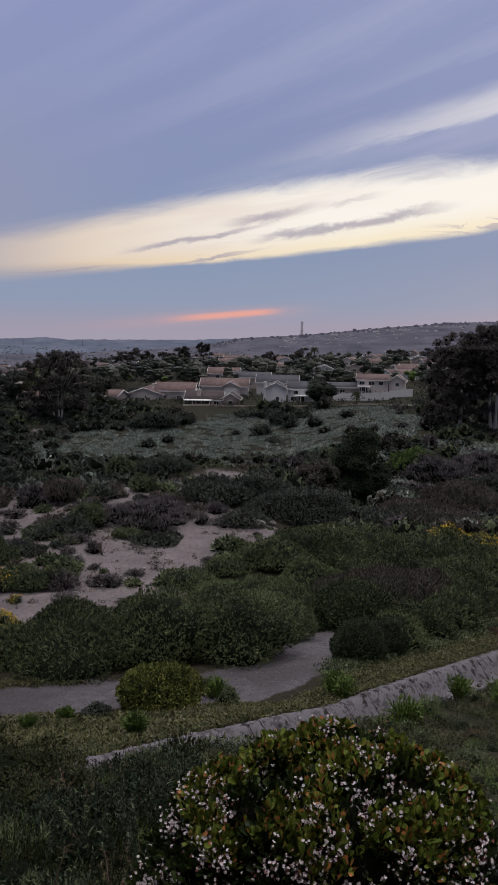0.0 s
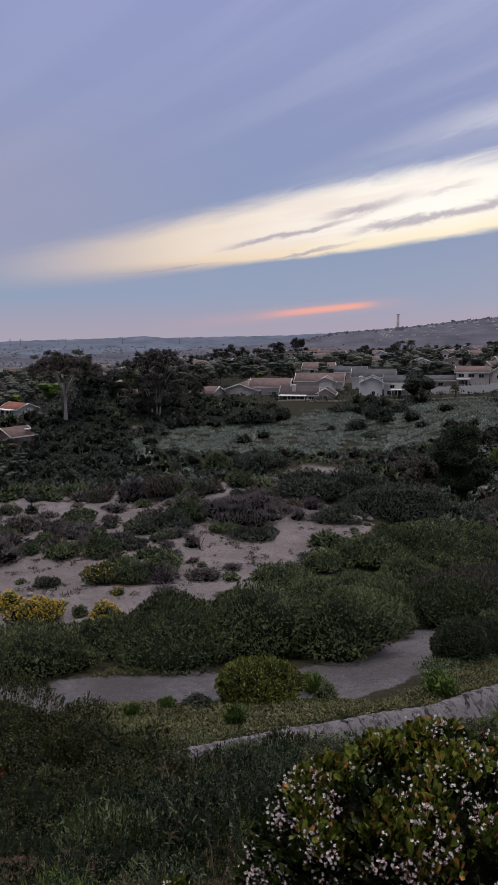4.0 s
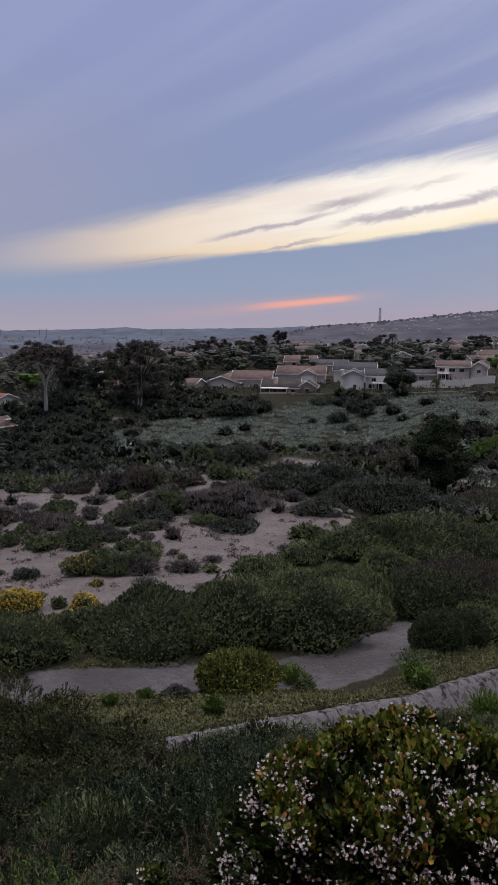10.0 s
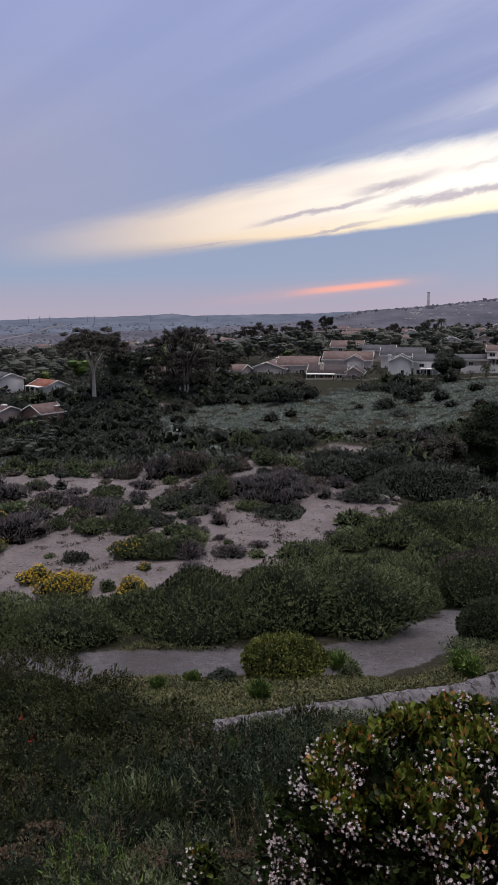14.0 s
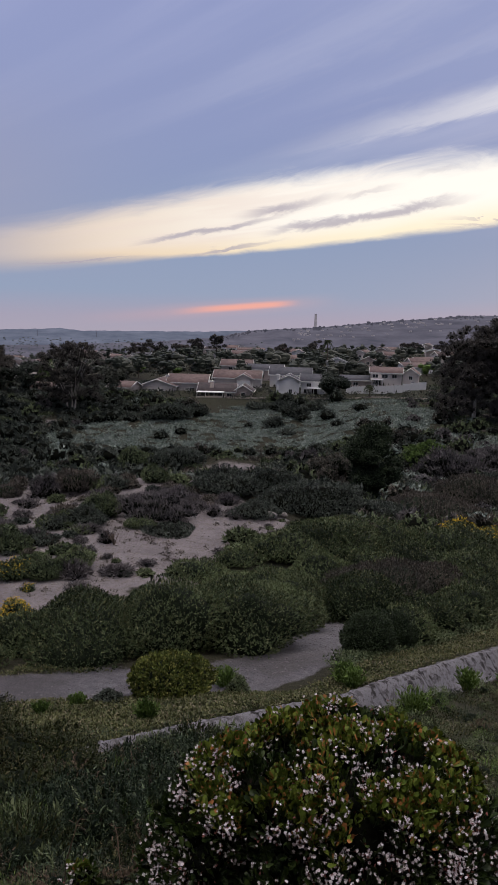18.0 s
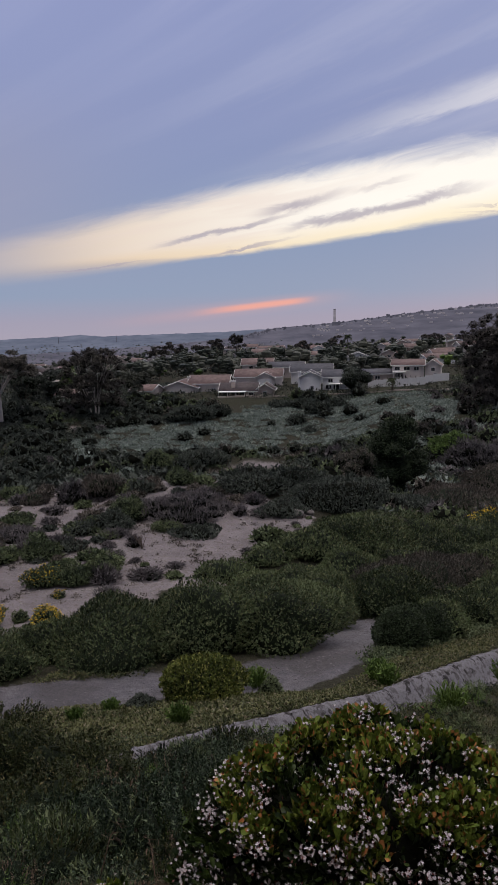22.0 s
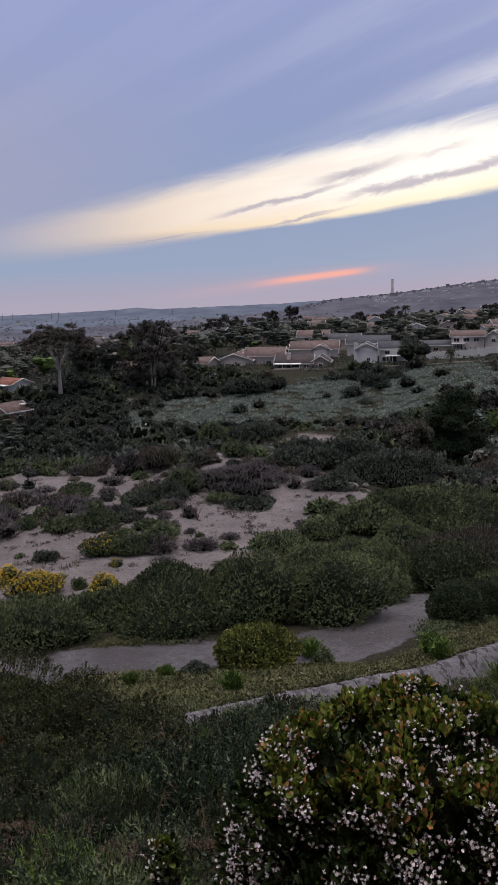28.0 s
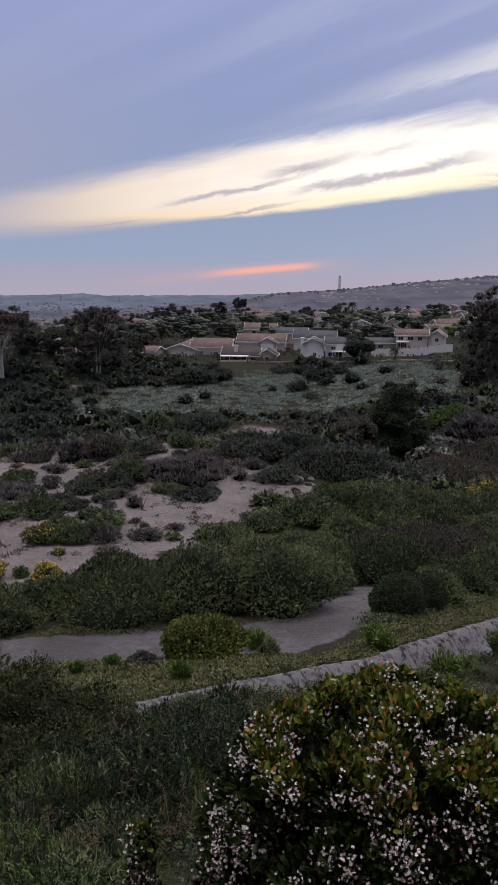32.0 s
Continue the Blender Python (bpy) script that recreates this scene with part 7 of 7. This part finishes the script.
def red_flowers():
    """Two or three red flowers among the shrubs on the bank."""
    rng = np.random.default_rng(77)
    for x, y, up in ((-5.2, 8.4, 0.75), (-4.6, 7.6, 0.6), (-5.0, 7.2, 0.5)):
        root = thing("red_flower", x, y, float(ground_z(x, y)), "small red flower among the olive shrubs", "flower", "red flowers")
        part("stem", tube_mesh([(0, 0, -0.05), (0.02, 0, up * 0.6), (0.03, 0, up)], [0.006, 0.005, 0.004], 5, M["olive"], "stem"), root)
        pile = Pile()
        d = unit(rng.normal(size=(14, 3)) + (0, -0.4, 0.6))
        pile.add(*leaf_quads(np.tile((0.03, 0, up), (14, 1)), d, 0.055, 0.035, rng))
        part("flower_head", pile.mesh("flower_head", M["red"]), root, "bright red petals")


red_flowers()


def stalks():
    """Dry grass stalks that lean out beside the hedge."""
    rng = np.random.default_rng(75)
    for j, (x, y) in enumerate(((0.95, 3.6), (1.05, 3.7), (1.2, 3.5), (1.75, 5.6), (1.9, 5.9), (-1.2, 4.6), (-1.5, 4.2))):
        z = float(ground_z(x, y))
        root = thing("grass_stalk", x, y, z, "long dry grass stalk leaning beside the hedge", "grass", "dry grass stalks")
        a, ln = rng.uniform(-0.5, 0.9), rng.uniform(0.4, 0.75)
        path = [(0, 0, -0.05), (math.sin(a) * ln * 0.3, 0, ln * 0.5), (math.sin(a) * ln * 0.8, 0.05, ln * 0.85), (math.sin(a) * ln * 1.2, 0.08, ln * 0.95)]
        part("stem", tube_mesh(path, [0.006, 0.005, 0.004, 0.002], 5, M["dry"], "stem"), root)
        pile = Pile()
        p = np.repeat(np.array(path[2:]), 8, 0) + rng.normal(0, 0.02, (16, 3))
        pile.add(*leaf_tris(p, unit(rng.normal(size=(16, 3)) + (1, 0, 0.3)), 0.06, 0.008, rng))
        part("seed_head", pile.mesh("seed_head", M["dry"]), root)


stalks()


def pylons():
    """Tiny pylons on the skyline."""
    for az in (-29.4, -28.6, -27.9, -25.2, -24.7, -20.6, -16.4):
        d = 3560.0
        x, y = d * math.sin(radians(az)), d * math.cos(radians(az))
        z = EYE_Z + d * math.tan(radians(-1.25))
        root = thing("pylon", x, y, z, "tiny grey power pylon on the far ridge", "pylon", "pylons on the ridge")
        part("mast", tube_mesh([(0, 0, -10), (0, 0, 10), (0, 0, 20)], [1.6, 1.0, 0.5], 6, M["ridge_mid"], "mast"), root)
        for h in (13, 17):
            part("cross_arm", box_mesh("cross_arm", -3, 3, -0.5, 0.5, h, h + 0.8, M["ridge_mid"]), root)


pylons()


def white_pipe():
    x, y = 15.5, 37.6
    z = float(land(x, y))
    root = thing("pipe", x, y, z + 0.5, "white plastic pipe lying across the ditch", "pipe", turn=8)
    part("tube", tube_mesh([(-1.2, 0, 0), (1.5, 0, -0.02), (4.5, 0, -0.05)], [0.06, 0.06, 0.06], 10, M["trim"], "pipe_tube"), root)
    for px in (-1.1, 4.2):
        part("support", box_mesh("support", px - 0.04, px + 0.04, -0.04, 0.04, -0.7, -0.03, M["concrete"]), root)


white_pipe()


def rail():
    root = thing("railing", 0.055, 0.345, 20 - 1.70, "white painted metal railing with a rusted joint", "railing", turn=23)
    z = 1.252
    part("handrail", tube_mesh([(-1.6, 0, z), (0.0, 0, z), (0.005, 0, z)], [0.025, 0.025, 0.025], 20, M["rail"], "handrail"), root)
    part("handrail", tube_mesh([(0.015, 0, z), (1.0, 0, z), (1.9, 0, z)], [0.025, 0.025, 0.025], 20, M["rail"], "handrail"), root)
    part("joint", tube_mesh([(-0.002, 0, z), (0.022, 0, z)], [0.0262, 0.0262], 20, M["rust"], "joint"), root, "rusted joint")
    for px in (-1.4, 1.7):
        part("post", tube_mesh([(px, 0, -0.9), (px, 0, z - 0.01)], [0.02, 0.02], 14, M["rail"], "post"), root)


rail()


def house_wall():
    """Plain wall added out of view, to keep sky light off the near plants."""
    tagged(new("wall_unseen_sky_block", box_mesh("wall_unseen_sky_block", -26, 26, -3.3, -3.0, 14.0, 27.5, M["tan"], 0.02)), "plain tan wall added unseen behind the terrace to block sky light", "wall", kind="structure")


house_wall()
